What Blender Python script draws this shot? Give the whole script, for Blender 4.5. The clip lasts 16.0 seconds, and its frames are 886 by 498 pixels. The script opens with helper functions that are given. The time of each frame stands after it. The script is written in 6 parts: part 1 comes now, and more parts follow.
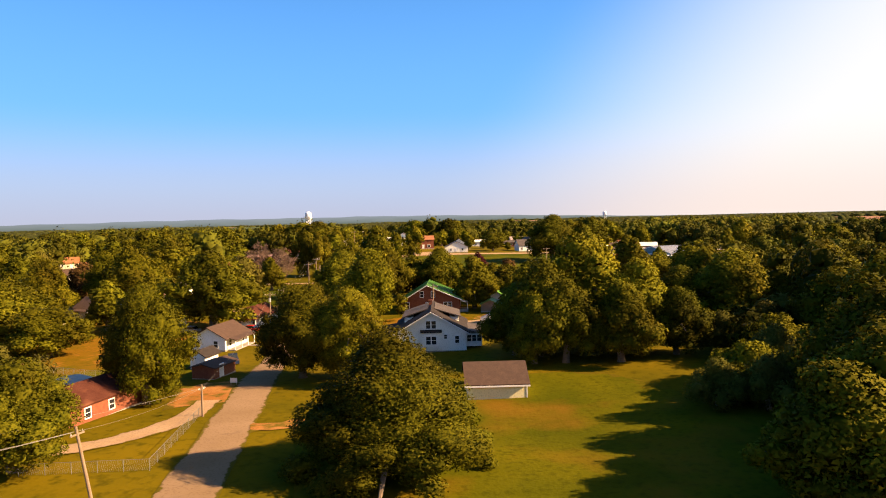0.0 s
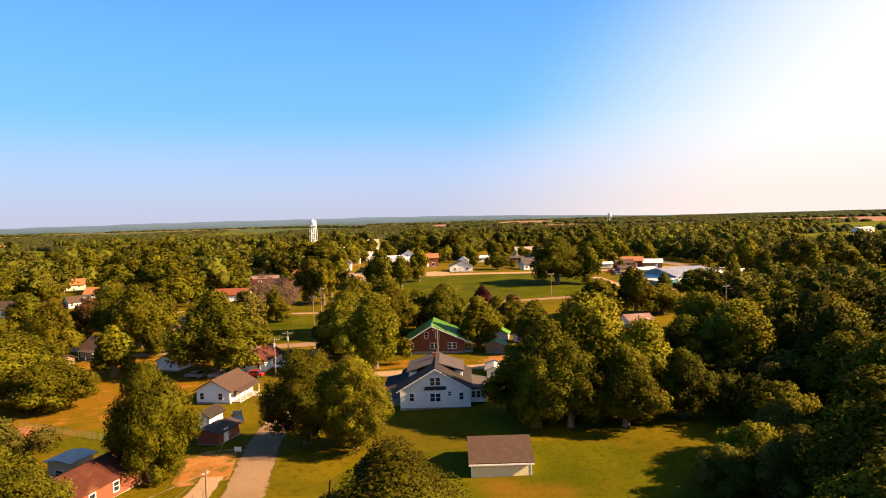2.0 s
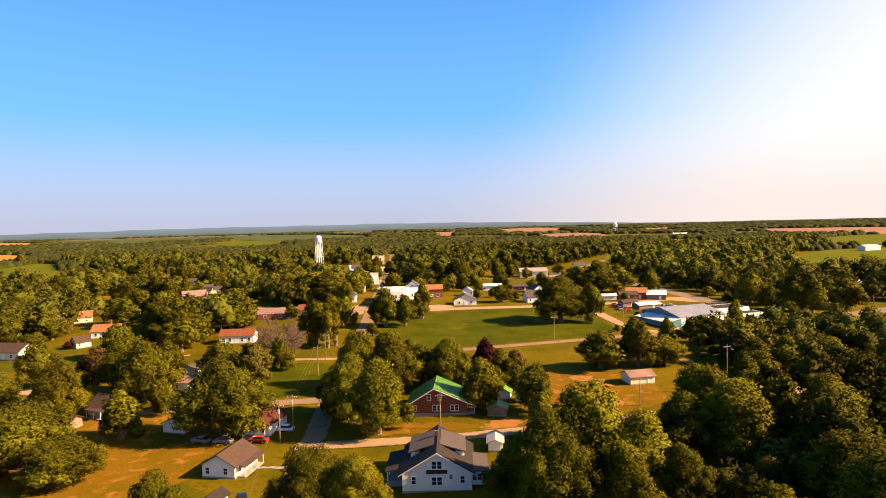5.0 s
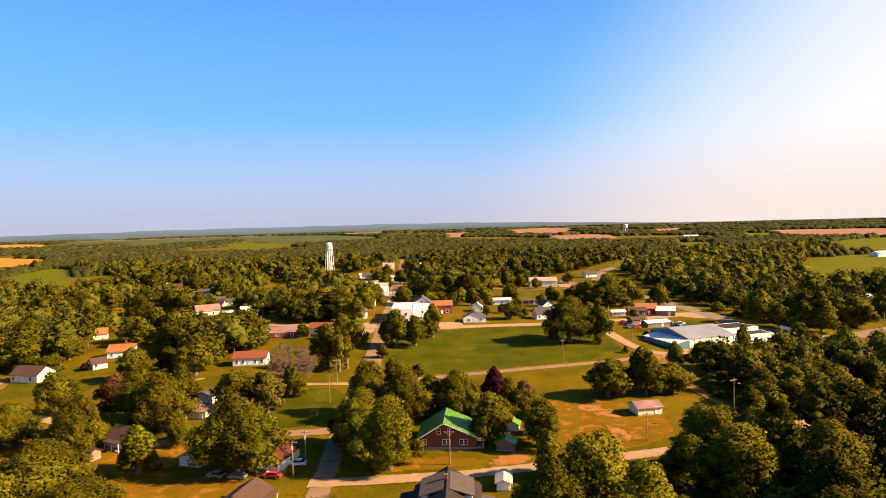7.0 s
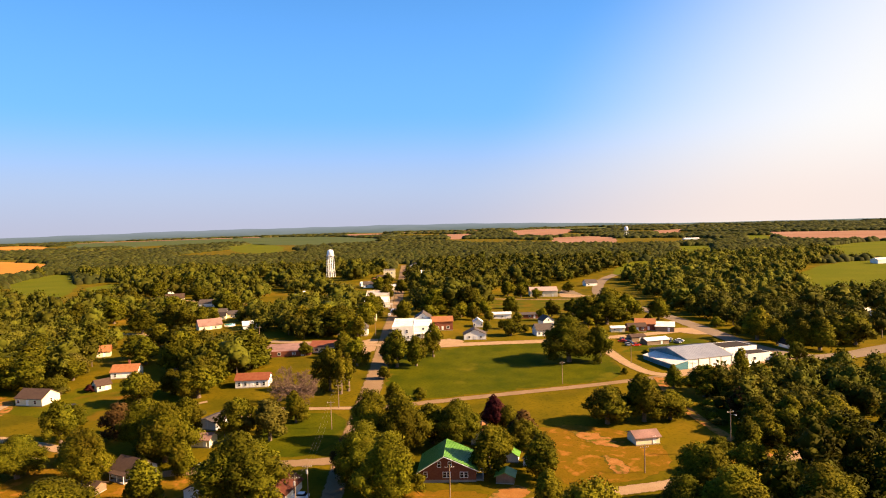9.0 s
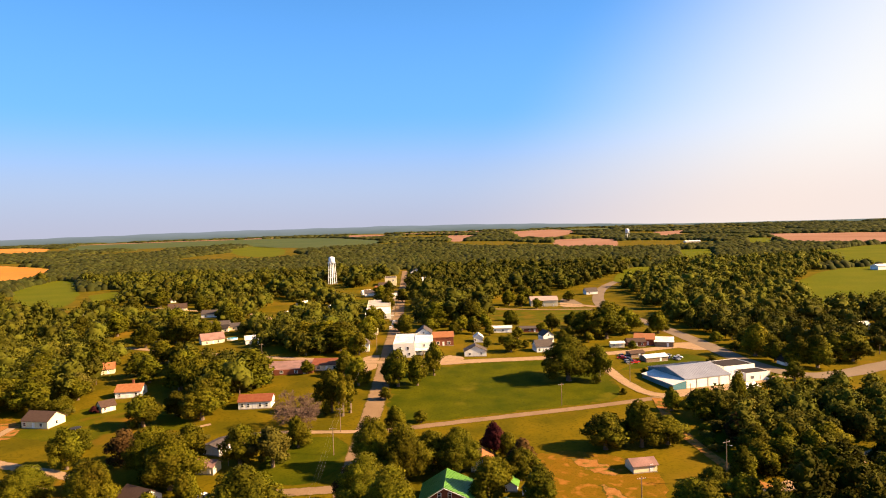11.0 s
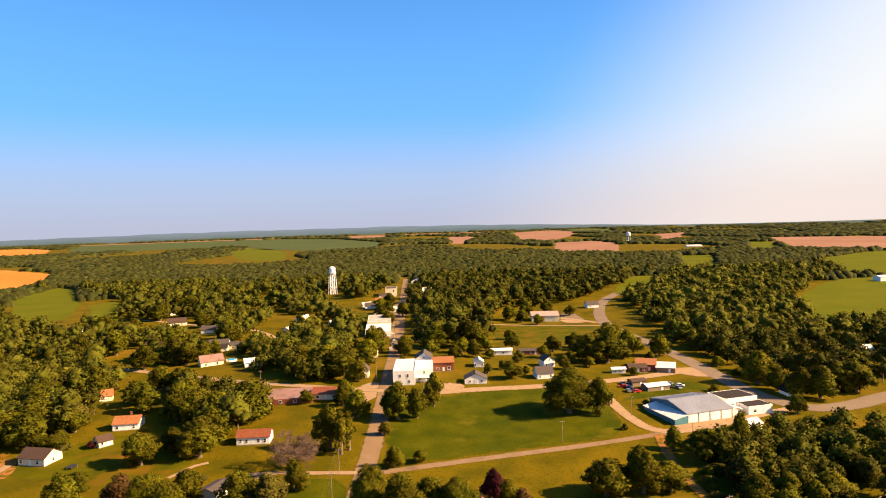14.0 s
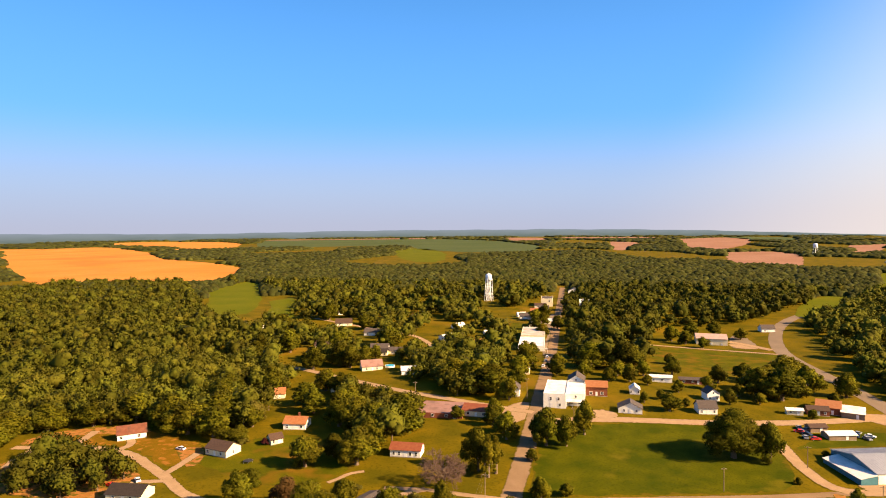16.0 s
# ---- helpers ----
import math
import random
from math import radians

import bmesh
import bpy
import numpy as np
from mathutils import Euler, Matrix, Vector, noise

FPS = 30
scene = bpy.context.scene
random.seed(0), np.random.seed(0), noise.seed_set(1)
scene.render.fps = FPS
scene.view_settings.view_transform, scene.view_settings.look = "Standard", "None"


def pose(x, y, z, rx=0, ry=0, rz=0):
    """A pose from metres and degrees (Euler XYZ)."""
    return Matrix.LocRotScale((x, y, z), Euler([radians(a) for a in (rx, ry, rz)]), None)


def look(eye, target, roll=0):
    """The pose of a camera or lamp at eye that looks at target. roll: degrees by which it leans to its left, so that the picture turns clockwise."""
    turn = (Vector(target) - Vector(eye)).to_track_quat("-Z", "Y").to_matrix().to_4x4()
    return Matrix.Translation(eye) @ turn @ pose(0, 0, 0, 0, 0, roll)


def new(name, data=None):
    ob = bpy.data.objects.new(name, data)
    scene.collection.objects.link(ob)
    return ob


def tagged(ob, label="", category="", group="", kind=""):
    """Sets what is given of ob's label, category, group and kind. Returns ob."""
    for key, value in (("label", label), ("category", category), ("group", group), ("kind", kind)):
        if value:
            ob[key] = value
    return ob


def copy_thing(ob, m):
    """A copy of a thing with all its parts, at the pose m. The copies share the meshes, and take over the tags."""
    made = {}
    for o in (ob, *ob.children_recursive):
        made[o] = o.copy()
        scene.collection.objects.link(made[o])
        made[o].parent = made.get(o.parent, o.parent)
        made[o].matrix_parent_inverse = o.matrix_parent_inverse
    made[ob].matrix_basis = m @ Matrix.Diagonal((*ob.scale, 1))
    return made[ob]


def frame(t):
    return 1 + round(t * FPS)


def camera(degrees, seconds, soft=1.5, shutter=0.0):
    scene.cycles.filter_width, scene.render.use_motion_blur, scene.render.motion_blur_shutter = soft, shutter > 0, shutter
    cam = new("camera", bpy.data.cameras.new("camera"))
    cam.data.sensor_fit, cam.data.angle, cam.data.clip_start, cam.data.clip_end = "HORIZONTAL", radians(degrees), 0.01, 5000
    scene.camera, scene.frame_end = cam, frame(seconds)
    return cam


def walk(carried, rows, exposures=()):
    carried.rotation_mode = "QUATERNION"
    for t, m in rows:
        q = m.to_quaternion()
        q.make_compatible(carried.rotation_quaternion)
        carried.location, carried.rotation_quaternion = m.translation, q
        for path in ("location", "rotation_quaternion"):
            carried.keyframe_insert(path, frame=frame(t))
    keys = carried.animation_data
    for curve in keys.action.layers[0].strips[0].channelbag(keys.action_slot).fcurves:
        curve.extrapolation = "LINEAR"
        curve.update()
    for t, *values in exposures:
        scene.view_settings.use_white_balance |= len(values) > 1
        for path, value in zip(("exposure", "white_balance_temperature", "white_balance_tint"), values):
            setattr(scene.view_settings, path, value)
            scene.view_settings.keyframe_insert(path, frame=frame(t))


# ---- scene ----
# ---------------------------------------------------------------- camera
cam = camera(68.57, 16.0, soft=1.0)

# seconds, east, north, height, heading to the right, pitch, roll
PATH = [
    (0, -0.00, 0.00, 22.42, 1.79, -2.64, -1.36),
    (0.5, -0.43, -0.60, 24.65, 1.77, -2.65, -1.44),
    (1, -0.39, -1.36, 26.96, 1.66, -2.50, -1.39),
    (1.5, 0.02, -0.28, 29.83, 1.45, -2.66, -1.53),
    (2, 0.55, 0.68, 32.78, 1.34, -2.70, -1.65),
    (2.5, 0.89, 0.99, 35.35, 1.30, -2.53, -1.63),
    (3, 1.04, 1.21, 37.83, 1.29, -2.42, -1.55),
    (3.5, 1.31, 1.01, 40.25, 1.27, -2.30, -1.49),
    (4, 1.45, 0.57, 42.66, 1.29, -2.23, -1.47),
    (6.5, 1.75, -2.45, 55.20, 0.03, -2.38, -1.57),
    (7, 1.94, -2.99, 57.55, -0.00, -2.36, -1.59),
    (7.5, 1.93, -3.58, 59.86, -0.00, -2.33, -1.60),
    (8, 1.96, -4.13, 62.40, 0.00, -2.34, -1.62),
    (8.5, 2.05, -4.42, 64.73, -0.01, -2.35, -1.60),
    (9, 2.39, -4.99, 67.03, -0.08, -2.39, -1.66),
    (11.5, 3.41, -7.89, 78.78, -0.22, -2.44, -1.78),
    (12, 3.70, -8.13, 81.08, -0.27, -2.49, -1.76),
    (12.5, 3.54, -7.37, 83.75, -0.23, -2.54, -1.83),
    (13, 3.86, -6.50, 86.27, -0.28, -2.60, -1.89),
    (13.5, 3.79, -5.41, 88.63, -0.27, -2.56, -1.80),
    (14, 3.98, -4.42, 91.10, -0.30, -2.54, -1.70),
    (14.5, 4.03, -2.95, 92.95, -0.27, -2.41, -1.64),
    (15, 5.20, -2.65, 95.45, -3.02, -2.38, -1.48),
    (15.5, 6.75, -5.35, 98.90, -12.43, -2.22, -0.74),
    (16, 6.23, -3.72, 101.02, -14.23, -2.22, -0.50),
]
walk(cam, [(t, pose(x, y, z, 90 + p, 0, -h) @ pose(0, 0, 0, 0, 0, r)) for t, x, y, z, h, p, r in PATH],
     exposures=[(0, 1.82, 6800, 25), (2.5, 1.91, 6800, 25), (6, 1.82, 6750, 25), (12, 1.76, 6700, 24), (16, 1.74, 6600, 23)])

# ---------------------------------------------------------------- light
SUN_EL, SUN_AZ = 30.5, 99          # degrees; azimuth clockwise from north (+y)
world = bpy.data.worlds.new("sky")
scene.world = world
world.use_nodes = True
wn = world.node_tree
sky = wn.nodes.new("ShaderNodeTexSky")
sky.sky_type = "NISHITA"
sky.sun_disc = False
sky.sun_elevation = radians(SUN_EL)
sky.sun_rotation = radians(SUN_AZ)
sky.altitude, sky.air_density, sky.dust_density, sky.ozone_density = 1000, 1.0, 1.7, 2.0
tone = wn.nodes.new("ShaderNodeHueSaturation")
tone.inputs["Saturation"].default_value = 1.42
wn.links.new(sky.outputs[0], tone.inputs["Color"])
az, el = radians(SUN_AZ), radians(SUN_EL)
TO_SUN = Vector((math.sin(az) * math.cos(el), math.cos(az) * math.cos(el), math.sin(el)))
direction = wn.nodes.new("ShaderNodeTexCoord")


def sky_ramp(value, lo, hi, most):
    """A smooth rise from 0 to most while value goes from lo to hi."""
    r = wn.nodes.new("ShaderNodeMapRange")
    r.interpolation_type = "SMOOTHSTEP"
    r.inputs[1].default_value, r.inputs[2].default_value, r.inputs[3].default_value, r.inputs[4].default_value = lo, hi, 0, most
    wn.links.new(value, r.inputs[0])
    return r.outputs[0]


def sky_mix(below, colour, fac):
    m = wn.nodes.new("ShaderNodeMix")
    m.data_type = "RGBA"
    wn.links.new(fac, m.inputs[0])
    wn.links.new(below, m.inputs[6])
    m.inputs[7].default_value = (*colour, 1)
    return m.outputs[2]


split = wn.nodes.new("ShaderNodeSeparateXYZ")
wn.links.new(direction.outputs["Generated"], split.inputs[0])
toward = wn.nodes.new("ShaderNodeVectorMath")
toward.operation = "DOT_PRODUCT"
toward.inputs[1].default_value = (math.sin(az) * 0.85, math.cos(az) * 0.85, -0.75)
wn.links.new(direction.outputs["Generated"], toward.inputs[0])
# lavender haze along the horizon all round, and a broad white glow on the sun's side
hazy = sky_mix(tone.outputs[0], (0.8, 3.05, 6.5), sky_ramp(split.outputs[2], 0.6, 0.1, 0.75))
hazy = sky_mix(hazy, (2.5, 3.35, 4.3), sky_ramp(split.outputs[2], 0.17, 0.03, 0.95))
hazy = sky_mix(hazy, (2.65, 2.95, 3.5), sky_ramp(split.outputs[2], 0.06, -0.02, 0.9))
low_glow = wn.nodes.new("ShaderNodeMix")
low_glow.data_type = "RGBA"
low_glow.inputs[6].default_value, low_glow.inputs[7].default_value = (4.75, 4.48, 3.95, 1), (4.9, 5.4, 5.1, 1)
wn.links.new(sky_ramp(split.outputs[2], 0.0, 0.14, 1.0), low_glow.inputs[0])
glow = wn.nodes.new("ShaderNodeMix")
glow.data_type = "RGBA"
wn.links.new(sky_ramp(toward.outputs["Value"], -0.19, 0.29, 1.0), glow.inputs[0])
wn.links.new(hazy, glow.inputs[6])
wn.links.new(low_glow.outputs[2], glow.inputs[7])
hazy = glow.outputs[2]
wn.links.new(hazy, wn.nodes["Background"].inputs[0])
wn.nodes["Background"].inputs[1].default_value = 0.055

sun = new("sun", bpy.data.lights.new("sun", "SUN"))
sun.data.energy, sun.data.angle, sun.data.color = 5.0, radians(0.55), (1.0, 0.74, 0.40)
sun.matrix_world = look((0, 0, 200), Vector((0, 0, 200)) - TO_SUN)


# ---------------------------------------------------------------- materials
def mix_nodes(nt, a, b, fac):
    m = nt.nodes.new("ShaderNodeMix")
    m.data_type = "RGBA"
    for sock, v in ((m.inputs[6], a), (m.inputs[7], b)):
        if isinstance(v, tuple):
            sock.default_value = (*v, 1)
        else:
            nt.links.new(v, sock)
    nt.links.new(fac, m.inputs[0])
    return m.outputs[2]


def noise_fac(nt, scale, lo, hi, detail=4, stretch=None, own=False):
    tc = nt.nodes.new("ShaderNodeTexCoord" if own else "ShaderNodeNewGeometry")
    vec = tc.outputs["Object" if own else "Position"]
    if stretch:
        mp = nt.nodes.new("ShaderNodeMapping")
        mp.inputs["Scale"].default_value = stretch
        nt.links.new(vec, mp.inputs[0])
        vec = mp.outputs[0]
    n = nt.nodes.new("ShaderNodeTexNoise")
    n.inputs["Scale"].default_value, n.inputs["Detail"].default_value = scale, detail
    nt.links.new(vec, n.inputs["Vector"])
    r = nt.nodes.new("ShaderNodeMapRange")
    r.inputs[1].default_value, r.inputs[2].default_value = lo, hi
    nt.links.new(n.outputs[0], r.inputs[0])
    return r.outputs[0]


def material(name, base, other, coarse=0.3, fine=3.0, rough=0.8, metal=0.0, bump=0.0, third=None, third_scale=0.05,
             third_range=(0.5, 0.65), stretch=None, spec=0.3, vary=0.0, verge=None):
    m = bpy.data.materials.new(name)
    m.use_nodes = True
    nt = m.node_tree
    p = nt.nodes["Principled BSDF"]
    col = mix_nodes(nt, base, other, noise_fac(nt, coarse, 0.35, 0.65, 5, stretch))
    dark = tuple(c * 0.72 for c in base)
    col = mix_nodes(nt, col, dark, noise_fac(nt, fine, 0.5, 0.8, 3, stretch))
    if third:
        col = mix_nodes(nt, col, third, noise_fac(nt, third_scale, *third_range, 6))
    if verge:                 # grass creeping in from the rim of a road or patch
        at = nt.nodes.new("ShaderNodeAttribute")
        at.attribute_name = "rim"
        add = nt.nodes.new("ShaderNodeMath")
        add.operation = "ADD"
        nt.links.new(at.outputs["Fac"], add.inputs[0])
        nt.links.new(noise_fac(nt, verge, 0.25, 0.75, 5), add.inputs[1])
        mr = nt.nodes.new("ShaderNodeMapRange")
        mr.inputs[1].default_value, mr.inputs[2].default_value = 0.98, 1.25
        nt.links.new(add.outputs[0], mr.inputs[0])
        col = mix_nodes(nt, col, mix_nodes(nt, (0.066, 0.054, 0.003), (0.1, 0.07, 0.004), noise_fac(nt, 0.035, 0.35, 0.65, 5)), mr.outputs[0])
    if vary:
        info = nt.nodes.new("ShaderNodeObjectInfo")
        hsv = nt.nodes.new("ShaderNodeHueSaturation")
        mr = nt.nodes.new("ShaderNodeMapRange")
        mr.inputs[3].default_value, mr.inputs[4].default_value = 1 - vary, 1 + vary
        nt.links.new(info.outputs["Random"], mr.inputs[0])
        nt.links.new(mr.outputs[0], hsv.inputs["Value"])
        nt.links.new(col, hsv.inputs["Color"])
        col = hsv.outputs[0]
    nt.links.new(col, p.inputs["Base Color"])
    p.inputs["Roughness"].default_value, p.inputs["Metallic"].default_value = rough, metal
    p.inputs["Specular IOR Level"].default_value = spec
    if bump:
        b = nt.nodes.new("ShaderNodeBump")
        b.inputs["Strength"].default_value, b.inputs["Distance"].default_value = bump, 0.1
        nt.links.new(noise_fac(nt, fine * 2, 0, 1, 4, stretch), b.inputs["Height"])
        nt.links.new(b.outputs[0], p.inputs["Normal"])
    return m


def foliage(name, green, light, dry, through_light=0.15):
    """Leaves: varied from tree to tree and from clump to clump, partly letting light through."""
    m = bpy.data.materials.new(name)
    m.use_nodes = True
    nt = m.node_tree
    p = nt.nodes["Principled BSDF"]
    geo, info = nt.nodes.new("ShaderNodeNewGeometry"), nt.nodes.new("ShaderNodeObjectInfo")
    col = mix_nodes(nt, green, light, geo.outputs["Random Per Island"])
    col = mix_nodes(nt, col, dry, noise_fac(nt, 0.16, 0.57, 0.9, 3))
    hsv = nt.nodes.new("ShaderNodeHueSaturation")
    for sock, lo, hi, src in (("Value", 0.75, 1.25, info.outputs["Random"]), ("Hue", 0.482, 0.512, noise_fac(nt, 0.045, 0.3, 0.7, 2))):
        mr = nt.nodes.new("ShaderNodeMapRange")
        mr.inputs[3].default_value, mr.inputs[4].default_value = lo, hi
        nt.links.new(src, mr.inputs[0])
        nt.links.new(mr.outputs[0], hsv.inputs[sock])
    nt.links.new(col, hsv.inputs["Color"])
    crowns = nt.nodes.new("ShaderNodeHueSaturation")
    mr = nt.nodes.new("ShaderNodeMapRange")
    mr.inputs[3].default_value, mr.inputs[4].default_value = 0.7, 1.35
    nt.links.new(noise_fac(nt, 0.09, 0.35, 0.65, 1), mr.inputs[0])
    nt.links.new(mr.outputs[0], crowns.inputs["Value"])
    nt.links.new(hsv.outputs[0], crowns.inputs["Color"])
    hsv = crowns
    nt.links.new(hsv.outputs[0], p.inputs["Base Color"])
    p.inputs["Roughness"].default_value, p.inputs["Specular IOR Level"].default_value = 0.75, 0.03
    tr = nt.nodes.new("ShaderNodeBsdfTranslucent")
    nt.links.new(hsv.outputs[0], tr.inputs[0])
    mx = nt.nodes.new("ShaderNodeMixShader")
    mx.inputs[0].default_value = through_light
    nt.links.new(p.outputs[0], mx.inputs[1])
    nt.links.new(tr.outputs[0], mx.inputs[2])
    nt.links.new(mx.outputs[0], nt.nodes["Material Output"].inputs[0])
    return m


def plain(name, c, rough=0.6, metal=0.0, vary=0.15):
    return material(name, c, tuple(min(1, v * (1 + vary)) for v in c), 0.8, 6.0, rough, metal)


def glass(name, c, rough=0.08):
    m = bpy.data.materials.new(name)
    m.use_nodes = True
    p = m.node_tree.nodes["Principled BSDF"]
    p.inputs["Base Color"].default_value = (*c, 1)
    p.inputs["Roughness"].default_value, p.inputs["Specular IOR Level"].default_value = rough, 0.6
    return m


GRASS = material("mown_grass", (0.0693, 0.0579, 0.00169), (0.13, 0.088, 0.00226), 0.055, 0.9, 0.95, bump=0.5,
                 third=(0.193, 0.105, 0.00846), third_scale=0.018, third_range=(0.56, 0.8), spec=0.02)
LAWN = material("green_lawn", (0.0359, 0.0461, 0.000924), (0.0703, 0.069, 0.00139), 0.09, 1.4, 0.95, bump=0.5,
                third=(0.149, 0.109, 0.0069), third_scale=0.05, third_range=(0.6, 0.82), spec=0.02, verge=0.3)
BACK_LAWN = material("garden_grass", (0.0527, 0.056, 0.000945), (0.0889, 0.0784, 0.00142), 0.09, 1.4, 0.95, bump=0.5, third=(0.171, 0.0765, 0.0072), third_scale=0.07, third_range=(0.5, 0.78), spec=0.02, verge=0.3)
MEADOW = material("pasture", (0.0764, 0.0896, 0.00233), (0.101, 0.101, 0.00373), 0.02, 0.6, 0.95, spec=0.02)
CROP = material("far_crop", (0.0466, 0.0663, 0.0117), (0.0601, 0.0766, 0.017), 0.004, 0.05, 0.95, spec=0.1)
WHEAT = material("ripe_field", (0.403, 0.167, 0.0252), (0.456, 0.2, 0.0421), 0.006, 0.2, 0.95, third=(0.325, 0.122, 0.0252),
                 third_scale=0.004, third_range=(0.5, 0.7), spec=0.02)
# reddish soil, muted because distance haze is put into the colour
TILLED = material("tilled_field", (0.226, 0.115, 0.0712), (0.266, 0.149, 0.0971), 0.006, 0.2, 0.95, spec=0.02)
ASPHALT = material("worn_asphalt", (0.197, 0.126, 0.0649), (0.234, 0.152, 0.0844), 0.15, 4.0, 0.92, bump=0.2,
                   third=(0.0979, 0.0687, 0.0487), third_scale=0.12, third_range=(0.6, 0.7), spec=0.05, verge=0.7)
HIGHWAY = material("pale_asphalt", (0.172, 0.128, 0.0855), (0.203, 0.15, 0.101), 0.06, 3.0, 0.92, spec=0.05)
GRAVEL = material("pale_gravel", (0.286, 0.186, 0.101), (0.331, 0.222, 0.125), 0.3, 4.0, 0.95, bump=0.5, spec=0.05, verge=0.7)
DIRT = material("bare_orange_dirt", (0.26, 0.105, 0.022), (0.31, 0.141, 0.0385), 0.4, 3.0, 0.95, bump=0.5,
                third=(0.0963, 0.0734, 0.0055), third_scale=0.35, third_range=(0.5, 0.62), spec=0.05, verge=0.5)
DRY_GRASS = material("dry_yellow_grass", (0.115, 0.0717, 0.0028), (0.162, 0.0799, 0.00512), 0.12, 1.6, 0.95, bump=0.5,
                     third=(0.261, 0.11, 0.0163), third_scale=0.3, third_range=(0.54, 0.68), spec=0.02, verge=0.3)
LEAF = foliage("summer_leaves", (0.0562, 0.0567, 0.00174), (0.129, 0.117, 0.00525), (0.141, 0.104, 0.00698))
LEAF_DEEP = foliage("deep_green_leaves", (0.0374, 0.0399, 0.00169), (0.0982, 0.0901, 0.00422), (0.11, 0.0818, 0.00591))
WOOD_LEAF = foliage("woodland_leaves", (0.0465, 0.0495, 0.00435), (0.0694, 0.0683, 0.00591), (0.0942, 0.0736, 0.00821))
# greyer and bluer than WOOD_LEAF: some distance haze is in the colour
FAR_LEAF = foliage("haze_tinted_woodland_leaves", (0.0335, 0.039, 0.0078), (0.0691, 0.0713, 0.0145), (0.0869, 0.0758, 0.0156))
# LEAF_DEEP darkened: the shade of these trees is put into the colour
SHADED_COPSE_LEAF = foliage("shaded_copse_leaves", (0.0215, 0.0232, 0.001), (0.041, 0.0395, 0.0024), (0.052, 0.041, 0.0034))
LEAF_RUST = foliage("rusty_leaves", (0.0491, 0.0279, 0.00842), (0.0784, 0.0406, 0.0117), (0.0737, 0.0491, 0.0142))
LEAF_PURPLE = foliage("purple_leaves", (0.0345, 0.00969, 0.00842), (0.0637, 0.0182, 0.0136), (0.0491, 0.0224, 0.00971))
LEAF_GOLD = foliage("yellow_green_leaves", (0.0591, 0.0557, 0.00647), (0.0936, 0.0806, 0.0117), (0.0983, 0.0673, 0.0142))
TWIG = material("grey_pink_twigs", (0.10, 0.06, 0.04), (0.14, 0.083, 0.056), 0.8, 5.0, 0.9)
BARK = material("bark", (0.12, 0.085, 0.055), (0.17, 0.12, 0.08), 1.5, 8.0, 0.95, bump=0.6)
WHITE = material("white_siding", (0.79, 0.76, 0.67), (0.83, 0.8, 0.72), 0.5, 5.0, 0.6)
CREAM = material("cream_siding", (0.694, 0.603, 0.384), (0.73, 0.639, 0.429), 0.5, 5.0, 0.65)
BUTTER = material("butter_cream_siding", (0.8, 0.69, 0.36), (0.84, 0.73, 0.4), 0.5, 5.0, 0.65)
BRICK = material("red_brick", (0.184, 0.0523, 0.0249), (0.221, 0.0739, 0.034), 2.0, 12.0, 0.85, bump=0.3)
ROOF_PALE = material("stained_pale_roofing", (0.373, 0.324, 0.266), (0.481, 0.423, 0.357), 0.12, 2.0, 0.8, third=(0.274, 0.224, 0.174), third_scale=0.1)
ROOF_FADED = material("faded_pale_pink_sheet_roof", (0.371, 0.252, 0.208), (0.418, 0.296, 0.246), 0.2, 2.0, 0.7, third=(0.299, 0.197, 0.159), third_scale=0.2)
ROOF_PINK = material("faded_pink_roofing", (0.23, 0.125, 0.0996), (0.274, 0.153, 0.124), 0.25, 2.0, 0.9, third=(0.164, 0.093, 0.0744), third_scale=0.2)
ROOF_GREY = material("weathered_grey_shingle", (0.0601, 0.0475, 0.0405), (0.0822, 0.0633, 0.0538), 1.2, 6.0, 0.9, bump=0.3)
ROOF_BROWN = material("brown_shingle", (0.055, 0.0308, 0.0202), (0.0726, 0.0414, 0.0264), 1.2, 6.0, 0.9, bump=0.3)
ROOF_RUST = material("rust_stained_shingle", (0.128, 0.0388, 0.0183), (0.159, 0.0594, 0.032), 0.5, 5.0, 0.9, bump=0.3, third=(0.0825, 0.0365, 0.0228), third_scale=0.4)
# red shingle darkened to maroon: tree shade is put into the colour
ROOF_MAROON = material("shaded_maroon_shingle", (0.062, 0.019, 0.011), (0.085, 0.029, 0.017), 0.8, 6.0, 0.9, bump=0.3, third=(0.16, 0.06, 0.03), third_scale=0.35, third_range=(0.58, 0.75), spec=0.1)
ROOF_RED = material("red_roof_sheet", (0.175, 0.0444, 0.0174), (0.209, 0.0691, 0.0256), 0.8, 6.0, 0.7)
ROOF_ORANGE = material("rust_orange_roof", (0.271, 0.0921, 0.0274), (0.305, 0.129, 0.0461), 0.8, 6.0, 0.75)
ROOF_GREEN = material("bright_green_metal_roof", (0.0739, 0.209, 0.0274), (0.105, 0.258, 0.0365), 0.5, 4.0, 0.42, spec=0.5)
ROOF_DARK = material("charcoal_shingle", (0.026, 0.02, 0.017), (0.036, 0.028, 0.024), 1.2, 6.0, 0.9, bump=0.3, spec=0.15)
ROOF_WHITE = material("white_roof_coating", (0.68, 0.63, 0.55), (0.78, 0.73, 0.65), 0.2, 3.0, 0.7, third=(0.5, 0.42, 0.33), third_scale=0.22, third_range=(0.5, 0.75))
METAL = material("pale_blue_metal_roof", (0.248, 0.256, 0.279), (0.298, 0.307, 0.333), 0.15, 2.0, 0.5, metal=0.1, spec=0.4)
